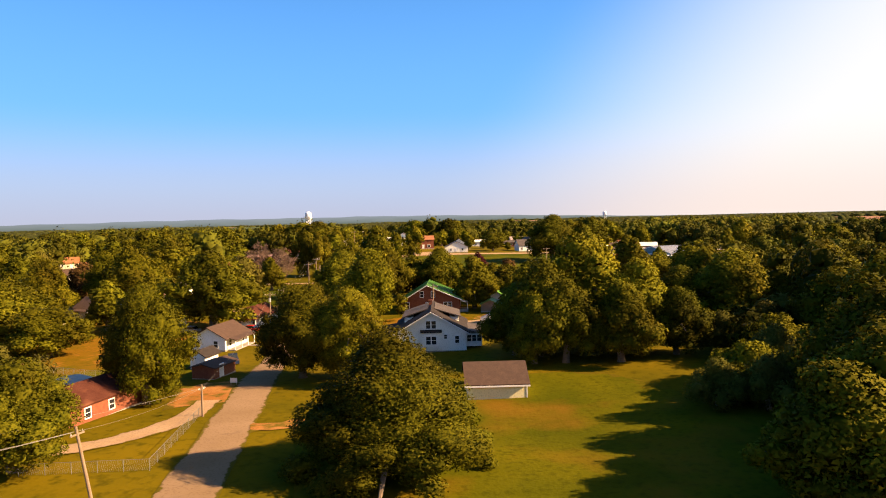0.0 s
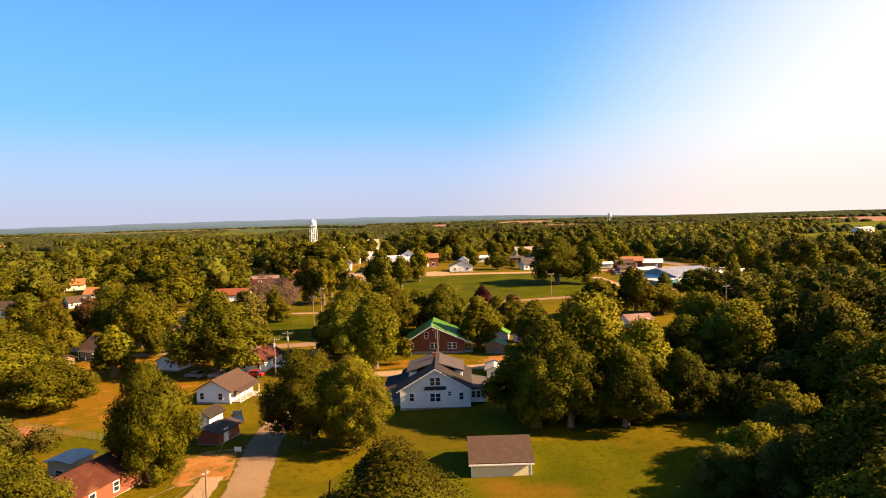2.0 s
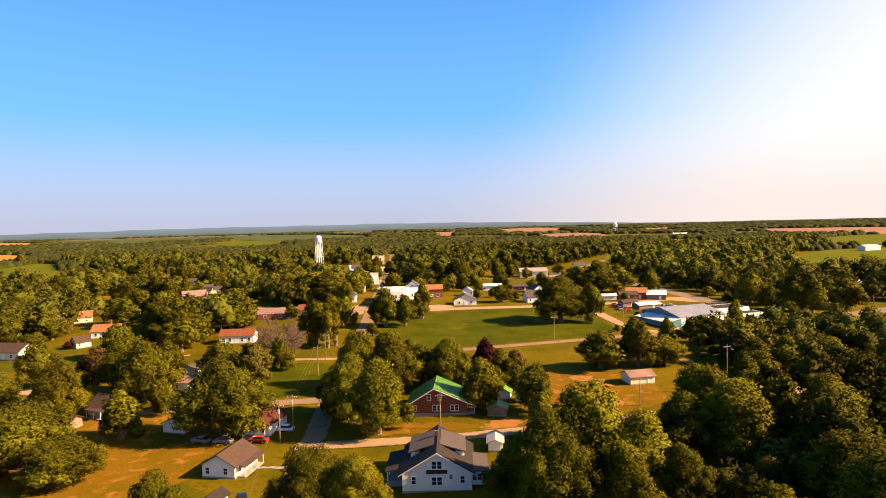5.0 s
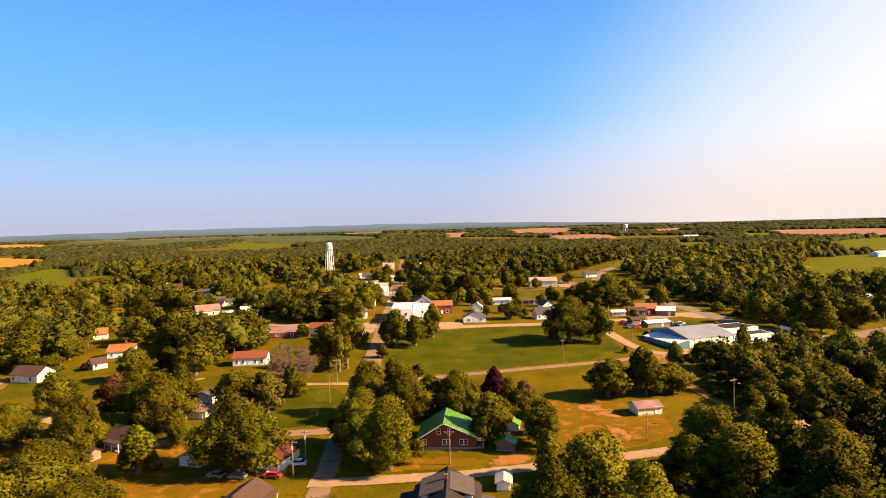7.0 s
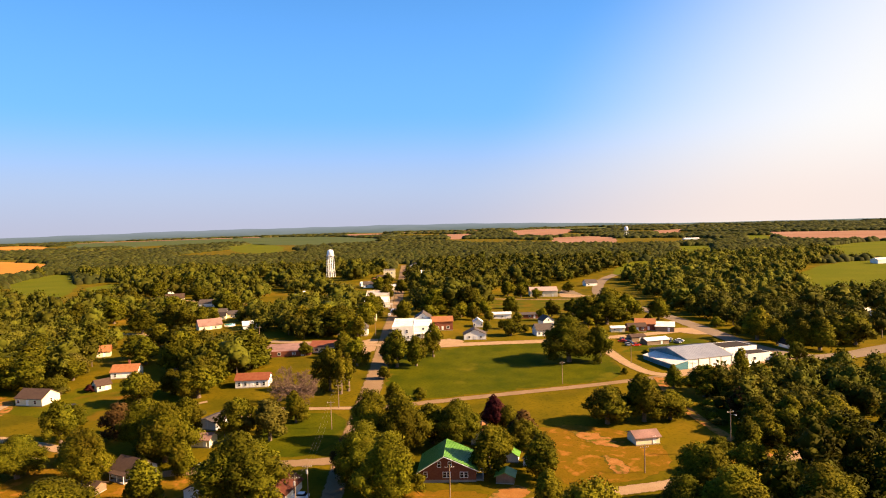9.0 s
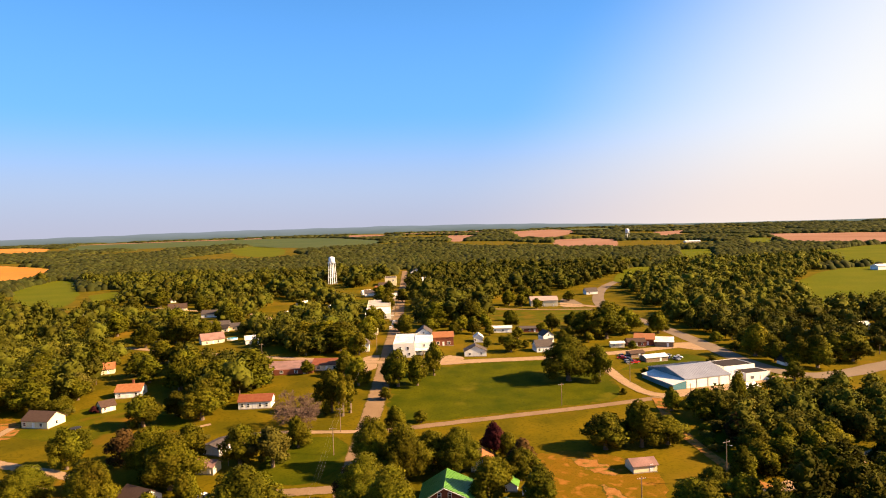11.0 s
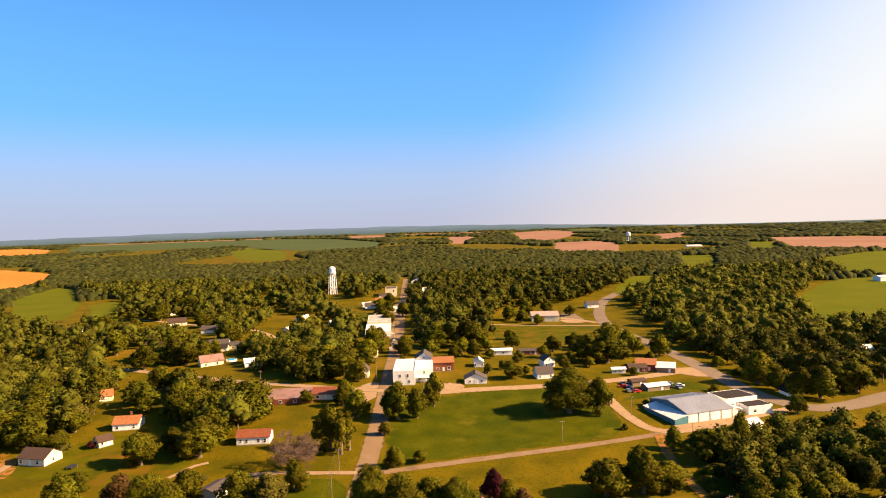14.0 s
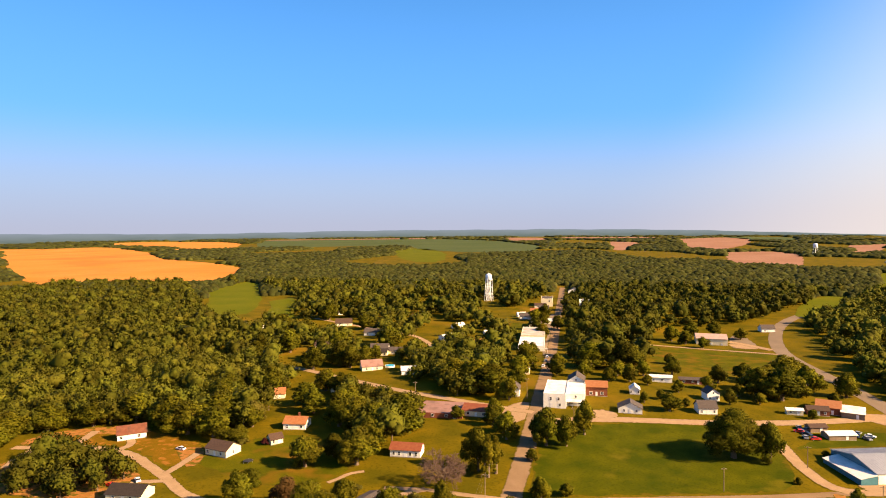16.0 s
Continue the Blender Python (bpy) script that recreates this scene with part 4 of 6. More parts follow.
for lab, x, y, rot, w, d, wall, roof in (
        ("low house with brick-red roof in the woods", -218, 484, 20, 15, 9, CREAM, ROOF_BROWN), ("white shed beside a small meadow", -310, 556, 10, 10, 6, WHITE, ROOF_WHITE),
        ("pale bungalow between trees", -129, 540, 60, 12, 8, WHITE, ROOF_WHITE), ("long white shed between trees", -134, 606, 60, 14, 5, WHITE, ROOF_WHITE),
        ("small white round-roofed shed", -97.5, 569, 30, 8, 7, WHITE, ROOF_WHITE), ("white trailer on open grass", -84, 694, 30, 10, 4, WHITE, ROOF_WHITE),
        ("cream house with brown roof on open grass", -72, 776, 10, 14, 9, CREAM, ROOF_BROWN), ("pale small house by the street", -51, 652, 10, 11, 8, CREAM, ROOF_WHITE),
        ("brown-roofed house in a garden", -190, 660, 15, 13, 9, WHITE, ROOF_BROWN), ("cream house with grey roof in a garden", -151, 470, 8, 13, 9, CREAM, ROOF_GREY),
        ("white house with brown roof under trees", -282, 676, 25, 13, 9, WHITE, ROOF_BROWN), ("long pale shed in a clearing", -215, 935, 0, 18, 9, CREAM, ROOF_WHITE), ("white house at the end of the street", -38, 1090, 5, 16, 11, WHITE, ROOF_GREY),
        ("white trailer in the trees beyond the highway", 262, 402, 5, 14, 5, WHITE, ROOF_WHITE), ("pale farmhouse in far trees", 72, 1412, 0, 24, 12, WHITE, ROOF_WHITE), ("white farm building in far trees", 118, 1304, 10, 26, 14, WHITE, ROOF_WHITE),
        ("white farm shed far off among trees", 668, 1744, 0, 40, 20, WHITE, ROOF_WHITE), ("orange-roofed house in a garden", -98, 516, 40, 11, 8, WHITE, ROOF_ORANGE), ("grey house between street trees", -66, 756, 5, 12, 9, WHITE, ROOF_GREY),
        ("low white house between trees", -124, 505, 30, 10, 6, WHITE, ROOF_WHITE), ("white garage beside a pool", -161, 461, 10, 10, 8, CREAM, ROOF_DARK)):
    house(lab, x, y, rot, w, d, 2.9, 5.0, "x", wall=wall, roof=roof, windows=(("F", -w / 4, 0.9, 1.1, 1.2), ("F", w / 3, 0.9, 1.1, 1.2)), doors=(("F", 0),))

trampoline = thing("trampoline", -141.0, 238.6, 0, "round black trampoline on the grass", "trampoline")
part("mat", tubes(((0, 0, 0.86), (0, 0, 0.88), 1.75), n=24), RUBBER, trampoline)
rim = part("frame", tubes(*[((2.1 * math.cos(k * math.pi / 12), 2.1 * math.sin(k * math.pi / 12), 0.9), (2.1 * math.cos((k + 1) * math.pi / 12), 2.1 * math.sin((k + 1) * math.pi / 12), 0.9), 0.04) for k in range(24)], n=6), DARK_TRIM, trampoline)
for k in range(6):
    a = k * math.pi / 3
    part("leg", tubes(((2.1 * math.cos(a), 2.1 * math.sin(a), -0.1), (2.1 * math.cos(a), 2.1 * math.sin(a), 0.88), 0.035), n=6), STEEL, trampoline)
for k in range(24):
    a = k * math.pi / 12 + 0.13
    part("spring", tubes(((1.73 * math.cos(a), 1.73 * math.sin(a), 0.87), (2.08 * math.cos(a), 2.08 * math.sin(a), 0.9), 0.05), n=4), DARK_TRIM, rim)

pool = thing("swimming_pool", -138.5, 416, 20, "round above-ground swimming pool with turquoise water", "pool")
POOL_WATER = glass("pool_water", (0.02, 0.3, 0.36), 0.05)
part("pool_wall", tubes(((0, 0, -0.5), (0, 0, 1.15), 3.4), n=24), TRIM, pool)
part("water", tubes(((0, 0, 1.0), (0, 0, 1.17), 3.2), n=24), POOL_WATER, pool)


# ---------------------------------------------------------------- main street and east side
def flat_building(label, x, y, rot, w, d, height, wall, roof, windows=(), doors=(), parapet=0.6, step=0.0, name="store", category="shop"):
    """A flat-roofed commercial building with a parapet; the roof falls towards the back by step."""
    b = thing(name, x, y, rot, label, category, z=min(terrain(x + i, y + j) for i in (-w / 2, w / 2) for j in (-d / 2, d / 2)) + 0.1)
    part("wall", boxes((-w / 2, -d / 2, -1.5, w / 2, d / 2, height)), wall, b)
    part("roof", prism(bmesh.new(), [(-d / 2 + 0.3, height + 0.004), (-d / 2 + 0.3, height + 0.12), (d / 2 - 0.3, height + 0.12 - step), (d / 2 - 0.3, height + 0.004 - step - 0.01)], -w / 2 + 0.3, w / 2 - 0.3, "x"), roof, b)
    for nm, bx in (("parapet", (-w / 2, -d / 2, height, w / 2, -d / 2 + 0.29, height + parapet)), ("parapet", (-w / 2, d / 2 - 0.29, height, w / 2, d / 2, height + parapet * 0.5)),
                   ("parapet", (-w / 2, -d / 2 + 0.29, height, -w / 2 + 0.29, d / 2 - 0.29, height + parapet * 0.7)), ("parapet", (w / 2 - 0.29, -d / 2 + 0.29, height, w / 2, d / 2 - 0.29, height + parapet * 0.7))):
        part(nm, boxes(bx), wall, b)
    for f, u, sill, ww, wh in windows:
        window(b, on_face(f, w, d, u, sill), ww, wh)
    for f, u in doors:
        door(b, on_face(f, w, d, u, 0.1), 1.2, 2.3)
    return b


flat_building("two-storey white painted store with flat roof", -20.4, 346.5, 1, 11.4, 31, 6.8, WHITE, ROOF_WHITE,
              windows=(("F", -2.0, 4.0, 1.0, 1.6), ("F", 2.0, 4.0, 1.0, 1.6), ("F", 2.6, 1.0, 1.1, 1.4)) + tuple(("L", u, 4.2, 1.0, 1.6) for u in (-12, -6, 0, 6, 12)), doors=(("F", -1.6),), parapet=0.7)
flat_building("white lower store with sheet roof and deep canopy", -10.0, 349.5, 1, 9.2, 25, 6.0, WHITE, ROOF_WHITE,
              windows=(("F", -2.4, 1.0, 2.0, 1.6), ("F", 2.4, 1.0, 2.0, 1.6), ("F", 0, 4.2, 1.0, 1.2)), doors=(("F", 0),), parapet=0.3)
canopy = thing("canopy", -10.0, 335.2, 1, "white sheet canopy on posts in front of the store", "canopy")
part("roof", prism(bmesh.new(), [(-1.7, 2.75), (-1.7, 2.9), (1.6, 3.5), (1.6, 3.35)], -4.4, 4.4, "x"), ROOF_WHITE, canopy)
for u in (-4.2, -1.4, 1.4, 4.2):
    part("post", boxes((u - 0.08, -1.6, -0.4, u + 0.08, -1.44, 2.78)), TRIM, canopy)
house("white annex with steep grey roof behind the store", -11, 372, 0, 9, 12, 5.6, 8.6, "y", roof=ROOF_GREY, windows=(("F", 0, 5.6, 0.9, 0.9),), name="annex", category="building")
house("orange-brick shop with rust-orange roof", 0.2, 364, 2, 11.5, 13, 5.0, 7.0, "x", wall=BRICK, roof=ROOF_ORANGE, windows=(("F", -3, 1, 1.6, 1.4), ("F", 3, 1, 1.6, 1.4)), doors=(("F", 0),), name="shop", category="shop")
# dark brick puts the shadow below this roof into the wall colour
flat_building("long low building with faded pink-grey roof", -76, 317, 3, 24, 22, 2.5, BRICK, ROOF_PINK, windows=(("F", -8, 1, 1.4, 1.2), ("F", -3, 1, 1.4, 1.2), ("F", 4, 1, 1.4, 1.2)), doors=(("F", 8),), parapet=0.25, name="hall", category="building")
house("long low hall with red roof", -57.0, 317, -3, 14.5, 13, 2.9, 4.8, "x", wall=CREAM, roof=ROOF_RED, windows=(("F", -4, 1, 1.4, 1.2), ("F", 4, 1, 1.4, 1.2)), doors=(("F", 0),), name="hall", category="building")
house("narrow white house beside the main street", -43.5, 351, 4, 5.6, 9, 4.2, 6.4, "y", roof=ROOF_GREY, windows=(("F", 0, 2.4, 0.9, 1.2), ("R", 0, 1.0, 0.9, 1.3)), doors=(("F", -1.2),))
flat_building("white main street store with ribbed white sheet roof", -53.0, 519, 5, 20, 42, 4.6, WHITE, ROOF_WHITE, windows=tuple(("R", u, 1.0, 2.2, 2.2) for u in (-17, -11, -5, 3, 9, 16)) + (("F", -4, 1.5, 1.5, 1.5), ("F", 6, 1.5, 1.5, 1.5)), doors=(("F", 3),))
flat_building("cream main street store with pale tan flat roof", -57.0, 567, 5, 20, 46, 5.6, CREAM, ROOF_PALE, windows=tuple(("R", u, 1.0, 2.2, 2.2) for u in (-19, -12, -4, 4, 12, 19)), doors=(("F", 3),))
flat_building("small cream shop with flat pale roof by the street", -46.0, 405, 4, 9, 9, 3.2, CREAM, ROOF_PALE, windows=(("F", -2.4, 1.0, 1.6, 1.3),), doors=(("F", 1.6),), parapet=0.3)
awning = thing("canopy", -42.5, 493, 5, "pale sheet canopy on posts along the store front", "canopy")
part("roof", prism(bmesh.new(), [(-1.7, 2.75), (-1.7, 2.9), (1.6, 3.3), (1.6, 3.15)], -6.4, 4.4, "x"), ROOF_PALE, awning)
for u in (-6.2, -2.8, 0.8, 4.2):
    part("post", boxes((u - 0.08, -1.6, -0.4, u + 0.08, -1.44, 2.78)), TRIM, awning)
house("dark-roofed barn far up the main street", -62, 630, 4, 12, 14, 4, 8, "y", wall=CREAM, roof=ROOF_BROWN, name="barn", category="barn", doors=(("F", 0),))
house("white house far up the main street", -78, 680, 10, 12, 10, 3.4, 6.4, "x", roof=ROOF_GREY, windows=(("F", -3, 1, 1.2, 1.3),), doors=(("F", 0),))
house("orange-roofed house far up the main street", -70, 720, 4, 14, 10, 3.4, 6.4, "x", wall=CREAM, roof=ROOF_ORANGE, windows=(("F", -3, 1, 1.2, 1.3),), doors=(("F", 0),))
flat_building("tall brick-fronted building far up the street", -66, 800, 4, 14, 30, 9, CREAM, ROOF_GREY, windows=(("F", -3, 2, 1.5, 2), ("F", 3, 5.5, 1.5, 2)))
house("white house beside far trees on the street", -20, 800, 4, 14, 10, 4, 8, "x", roof=ROOF_WHITE, windows=(("F", -3, 1, 1.2, 1.3),), doors=(("F", 0),))
house("white house at the far end of the street", -40, 930, 4, 16, 12, 5, 9, "y", roof=ROOF_GREY, windows=(("F", -3, 1, 1.2, 1.3),), doors=(("F", 0),))

house("small white cottage on open grass", 20.8, 370, 0, 5.2, 7, 3.0, 4.8, "y", roof=ROOF_WHITE, windows=(("F", -2, 1, 0.9, 1.2), ("F", 2, 1, 0.9, 1.2)), doors=(("F", 0),))
house("white open-sided shelter with grey roof by the gravel street", 17.3, 335, 0, 11.5, 8, 2.8, 5.6, "y", roof=ROOF_GREY, windows=(("F", -3, 1, 1.0, 1.1), ("F", 3, 1, 1.0, 1.1)), doors=(("F", 0),))
house("long pale mobile home", 37, 405, 0, 13.2, 5, 3.2, 4.2, "x", roof=ROOF_WHITE, windows=(("F", -4, 1.2, 1.2, 1), ("F", 1, 1.2, 1.2, 1)), doors=(("F", 4),), name="mobile_home", category="house")
house("long dark-walled mobile home", 54.5, 407, 0, 13.2, 5, 2.8, 3.8, "x", wall=BRICK, roof=ROOF_GREY, windows=(("F", -4, 1.2, 1.2, 1), ("F", 1, 1.2, 1.2, 1)), doors=(("F", 4),), name="mobile_home", category="house")
house("white two-storey cottage with grey roof", 60.5, 371, 16, 6.6, 7.5, 4.2, 6.6, "y", roof=ROOF_GREY, windows=(("F", -2, 1, 0.9, 1.2), ("F", 2, 1, 0.9, 1.2), ("F", 0, 4, 0.8, 1)), doors=(("F", 0),))
house("white house with grey roof by the gravel street", 54.5, 345, 10, 9, 8, 3.3, 6.2, "x", roof=ROOF_GREY, windows=(("F", -3, 1, 1.0, 1.2), ("F", 3, 1, 1.0, 1.2)), doors=(("F", 0),))
house("small cream trailer on grass", 98, 356, 0, 7.6, 3.6, 2.5, 3.3, "x", wall=CREAM, roof=ROOF_WHITE, windows=(("F", -2, 1.1, 1.0, 0.8),), doors=(("F", 1.5),), name="trailer", category="trailer")
house("low brick house with tan roof", 109.5, 360, 0, 10, 6, 2.8, 4.4, "x", wall=BRICK, roof=ROOF_BROWN, windows=(("F", -3, 1, 1.0, 1.1), ("F", 3, 1, 1.0, 1.1)), doors=(("F", 0),))
house("red brick workshop with rust-orange and white roof", 117.5, 369, -18, 11, 16, 3.6, 5.6, "x", wall=BRICK, roof=ROOF_ORANGE, windows=(("F", -3, 1, 1.2, 1.2),), doors=(("F", 2),), name="workshop", category="workshop")
house("open shed with white sheet roof beside the workshop", 127, 363.5, -18, 10, 15, 3.0, 4.6, "x", wall=WOOD, roof=ROOF_WHITE, doors=(("F", 2),), name="shed", category="shed")
house("large cream barn with pale roof beyond the meadow", 92, 590, -3, 24.5, 22, 5.6, 8.2, "x", wall=CREAM, roof=ROOF_FADED, windows=(("F", -8, 1.5, 2, 1.5),), doors=(("F", 0), ("F", 8)), name="barn", category="barn")
house("grey house by the highway bend", 150, 655, 10, 12, 9, 3.4, 6.4, "x", roof=ROOF_GREY, windows=(("F", -3, 1, 1.2, 1.3),), doors=(("F", 0),))
house("long shed with faded pinkish roof on dry grass", 60.0, 185.5, 9, 7.4, 6.0, 2.2, 3.4, "x", wall=CREAM, roof=ROOF_PINK, doors=(("F", 2),), name="shed", category="shed")
house("small green-roofed open shelter", 16.8, 161.8, -12, 4.6, 4.2, 1.9, 2.9, "y", wall=WOOD, roof=ROOF_GREEN, name="shed", category="shed")
house("small green-roofed shed between trees", 20.0, 175.0, -12, 3.4, 3.8, 1.9, 2.9, "y", wall=WHITE, roof=ROOF_GREEN, name="shed", category="shed", doors=(("F", 0),))
house("small white shed with rusty sheet roof beside the street", 14.0, 139.0, -6, 3.0, 6.0, 1.9, 2.5, "y", wall=WHITE, roof=ROOF_PALE, name="shed", category="shed", doors=(("F", 0.5),))
house("white garden shed under trees", 24.5, 171.5, -25, 3.0, 3.6, 2.1, 3.0, "y", roof=ROOF_GREY, name="shed", category="shed", doors=(("F", 0),))
house("cottage with rust-orange roof behind trees", 12.5, 192, -4, 6.5, 9, 2.7, 4.4, "y", wall=WHITE, roof=ROOF_ORANGE, windows=(("F", 0, 1, 0.9, 1.2),), doors=(("F", 1.5),))
house("white cottage with dark steep roof under trees", 169.5, 311, 8, 5.4, 6.5, 2.3, 5.0, "y", roof=ROOF_DARK, windows=(("F", 0, 1, 0.9, 1.2),), doors=(("F", -1.5),))
house("white-roofed shed in the trees", 127, 262, 25, 9, 6, 2.8, 4.4, "x", roof=ROOF_WHITE, doors=(("F", 1),), name="shed", category="shed")
house("white shed among trees beyond the highway", 205, 372, 10, 10, 7, 3, 4.8, "x", roof=ROOF_WHITE, doors=(("F", 1),), name="shed", category="shed")
house("white farm shed at the field edge", 545, 800, 10, 22, 12, 5, 7, "x", roof=ROOF_WHITE, doors=(("F", 1),), name="shed", category="shed")


def warehouse():
    w, d, eave, ridge = 23.4, 27, 5.0, 7.8
    b = thing("warehouse", 112.0, 286.5, 17, "large metal warehouse with pale blue-grey roof and white doors", "warehouse", z=0.3)
    part("wall", gable_walls(w, d, eave, ridge, "x", 0.0), WHITE, b)
    rf = part("roof", gable_roof(w, d, eave, ridge, "x", 0.35, 0.18), METAL, b, "pale ribbed metal roof")
    part("foundation", boxes((-w / 2 - 0.05, -d / 2 - 0.05, -2, w / 2 + 0.05, d / 2 + 0.05, 0.15)), CONCRETE, b)
    part("gable_panel", prism(bmesh.new(), [(-d / 2 + 0.02, 0.2), (d / 2 - 0.02, 0.2), (d / 2 - 0.02, eave - 0.2), (0, ridge - 0.2), (-d / 2 + 0.02, eave - 0.2)], -w / 2 - 0.06, -w / 2 - 0.004, "x"), TEAL, b, "teal end wall")
    s = (ridge - eave) / (d / 2)
    for side in (-1, 1):
        for k in range(22):
            x = -w / 2 + k * w / 21
            part("seam", prism(bmesh.new(), [(side * 0.1, ridge + 0.2), (side * 0.1, ridge + 0.27), (side * (d / 2 + 0.35), eave - 0.35 * s + 0.27), (side * (d / 2 + 0.35), eave - 0.35 * s + 0.2)], x - 0.04, x + 0.04, "x"), METAL, rf)
    lean = part("lean_to", prism(bmesh.new(), [(-w / 2 - 6.6, -1), (-w / 2 - 0.07, -1), (-w / 2 - 0.07, 4.6), (-w / 2 - 6.6, 3.4)], -d / 2 - 0.6, d / 2 - 5, "y"), TEAL, b, "teal metal lean-to")
    part("lean_to_roof", prism(bmesh.new(), [(-w / 2 - 7.0, 3.36), (-w / 2 - 7.0, 3.52), (-w / 2 - 0.07, 4.85), (-w / 2 - 0.07, 4.66)], -d / 2 - 0.9, d / 2 - 4.7, "y"), ROOF_WHITE, lean)
    for u in (-8.8, -3.0, 2.8, 8.6):
        dd = part("roller_door", boxes((-2.2, -0.06, 0.1, 2.2, 0.02, 4.1), *[(-2.2, -0.1, 0.1 + k * 0.45, 2.2, -0.06, 0.16 + k * 0.45) for k in range(9)]), WHITE, b)
        dd.matrix_basis = on_face("F", w, d, u, 0)
    for u in (-11.4, -5.9, -0.1, 5.7, 11.4):
        part("downpipe", tubes(((u, -d / 2 - 0.12, 0.1), (u, -d / 2 - 0.12, 4.9), 0.09)), DARK_TRIM, b)
    flat_building("low office block with dark flat roof beside the warehouse", 135.5, 297, 16, 17, 13, 4.6, WHITE, ROOF_DARK, windows=(("F", -5, 1.2, 1.6, 1.2), ("F", 3, 1.2, 1.6, 1.2)), doors=(("F", 0),), parapet=0.4, name="office", category="building")
    flat_building("low white store with dark flat roof", 140.5, 285.5, 14, 12.5, 8.5, 3.6, WHITE, ROOF_DARK, windows=(("F", -3, 1.2, 1.6, 1.2),), doors=(("F", 2),), parapet=0.3, name="store", category="building")
    house("small white lean-roofed entrance building", 129.5, 282, 14, 5.5, 5, 2.7, 3.5, "y", roof=ROOF_WHITE, doors=(("F", 0),), name="annex", category="building")


warehouse()
house("open white-roofed shed among scrap", 108, 323, 16, 12.5, 6.5, 2.4, 3.4, "x", wall=WOOD, roof=ROOF_WHITE, name="shed", category="shed", doors=(("F", 2),))
house("brown lean shed among scrap", 101, 331, 16, 8, 5, 2.4, 3.4, "x", wall=WOOD, roof=ROOF_BROWN, name="shed", category="shed", doors=(("F", 1),))


def water_tower(x, y, top, tank_r, label):
    """A tank with domed top and bottom on six legs with a central riser, rings and a catwalk."""
    t = thing("water_tower", x, y, 15, label, "water tower")
    body_h = tank_r * 1.25
    z1 = top - tank_r * 0.75
    z0 = z1 - body_h
    bm = bmesh.new()
    prof = [(0.5, z0 - tank_r * 0.45), (tank_r * 0.55, z0 - tank_r * 0.36), (tank_r * 0.88, z0 - tank_r * 0.15), (tank_r, z0), (tank_r, z1)]
    prof += [(tank_r * math.cos(a), z1 + tank_r * 0.7 * math.sin(a)) for a in (0.35, 0.7, 1.05, 1.4)]
    n = 24
    rings = [[bm.verts.new((r * math.cos(2 * math.pi * k / n), r * math.sin(2 * math.pi * k / n), z)) for k in range(n)] for r, z in prof]
    for a, b in zip(rings, rings[1:]):
        for k in range(n):
            f = bm.faces.new((a[k], a[(k + 1) % n], b[(k + 1) % n], b[k]))
            f.smooth = True
    bm.faces.new(rings[0][::-1]), bm.faces.new(rings[-1])
    tank = part("tank", bm, TOWER, t)
    part("vent", tubes(((0, 0, z1 + tank_r * 0.66), (0, 0, top + 0.2), 0.3)), TOWER, tank)
    part("riser", tubes(((0, 0, -0.5), (0, 0, z0 - tank_r * 0.4), 0.7), n=14), TOWER, t)
    legs = 6
    foot = tank_r * 1.35
    for k in range(legs):
        a = 2 * math.pi * k / legs
        c, s = math.cos(a), math.sin(a)
        part("leg", tubes(((foot * c, foot * s, -0.5), (tank_r * 0.98 * c, tank_r * 0.98 * s, z0 + 0.5), 0.34)), TOWER, t)
        part("footing", boxes((foot * c - 0.7, foot * s - 0.7, -0.6, foot * c + 0.7, foot * s + 0.7, 0.3)), CONCRETE, t)
    for f in (0.33, 0.66):
        z = z0 * f
        r = foot + (tank_r * 0.98 - foot) * f
        bm = bmesh.new()
        for k in range(legs):
            a, b = 2 * math.pi * k / legs, 2 * math.pi * (k + 1) / legs
            tube(bm, (r * math.cos(a), r * math.sin(a), z), (r * math.cos(b), r * math.sin(b), z), 0.14, n=6)
            tube(bm, (r * math.cos(a), r * math.sin(a), z), (0, 0, z), 0.06, n=5)
        part("strut_ring", bm, TOWER, t)
    bm = bmesh.new()
    for k in range(24):
        a, b = 2 * math.pi * k / 24, 2 * math.pi * (k + 1) / 24
        R = tank_r + 0.9
        tube(bm, (R * math.cos(a), R * math.sin(a), z0), (R * math.cos(b), R * math.sin(b), z0), 0.1, n=5)
        tube(bm, (R * math.cos(a), R * math.sin(a), z0 + 1.1), (R * math.cos(b), R * math.sin(b), z0 + 1.1), 0.05, n=5)
        tube(bm, (R * math.cos(a), R * math.sin(a), z0), (R * math.cos(a), R * math.sin(a), z0 + 1.1), 0.04, n=5)
        tube(bm, (tank_r * math.cos(a), tank_r * math.sin(a), z0), (R * math.cos(a), R * math.sin(a), z0), 0.06, n=5)
    part("catwalk", bm, TOWER, t)
    return t


water_tower(-144, 830, 36, 4.1, "white water tower with six legs above the trees")
water_tower(590, 2085, 36, 6.2, "far white water tower on the horizon")


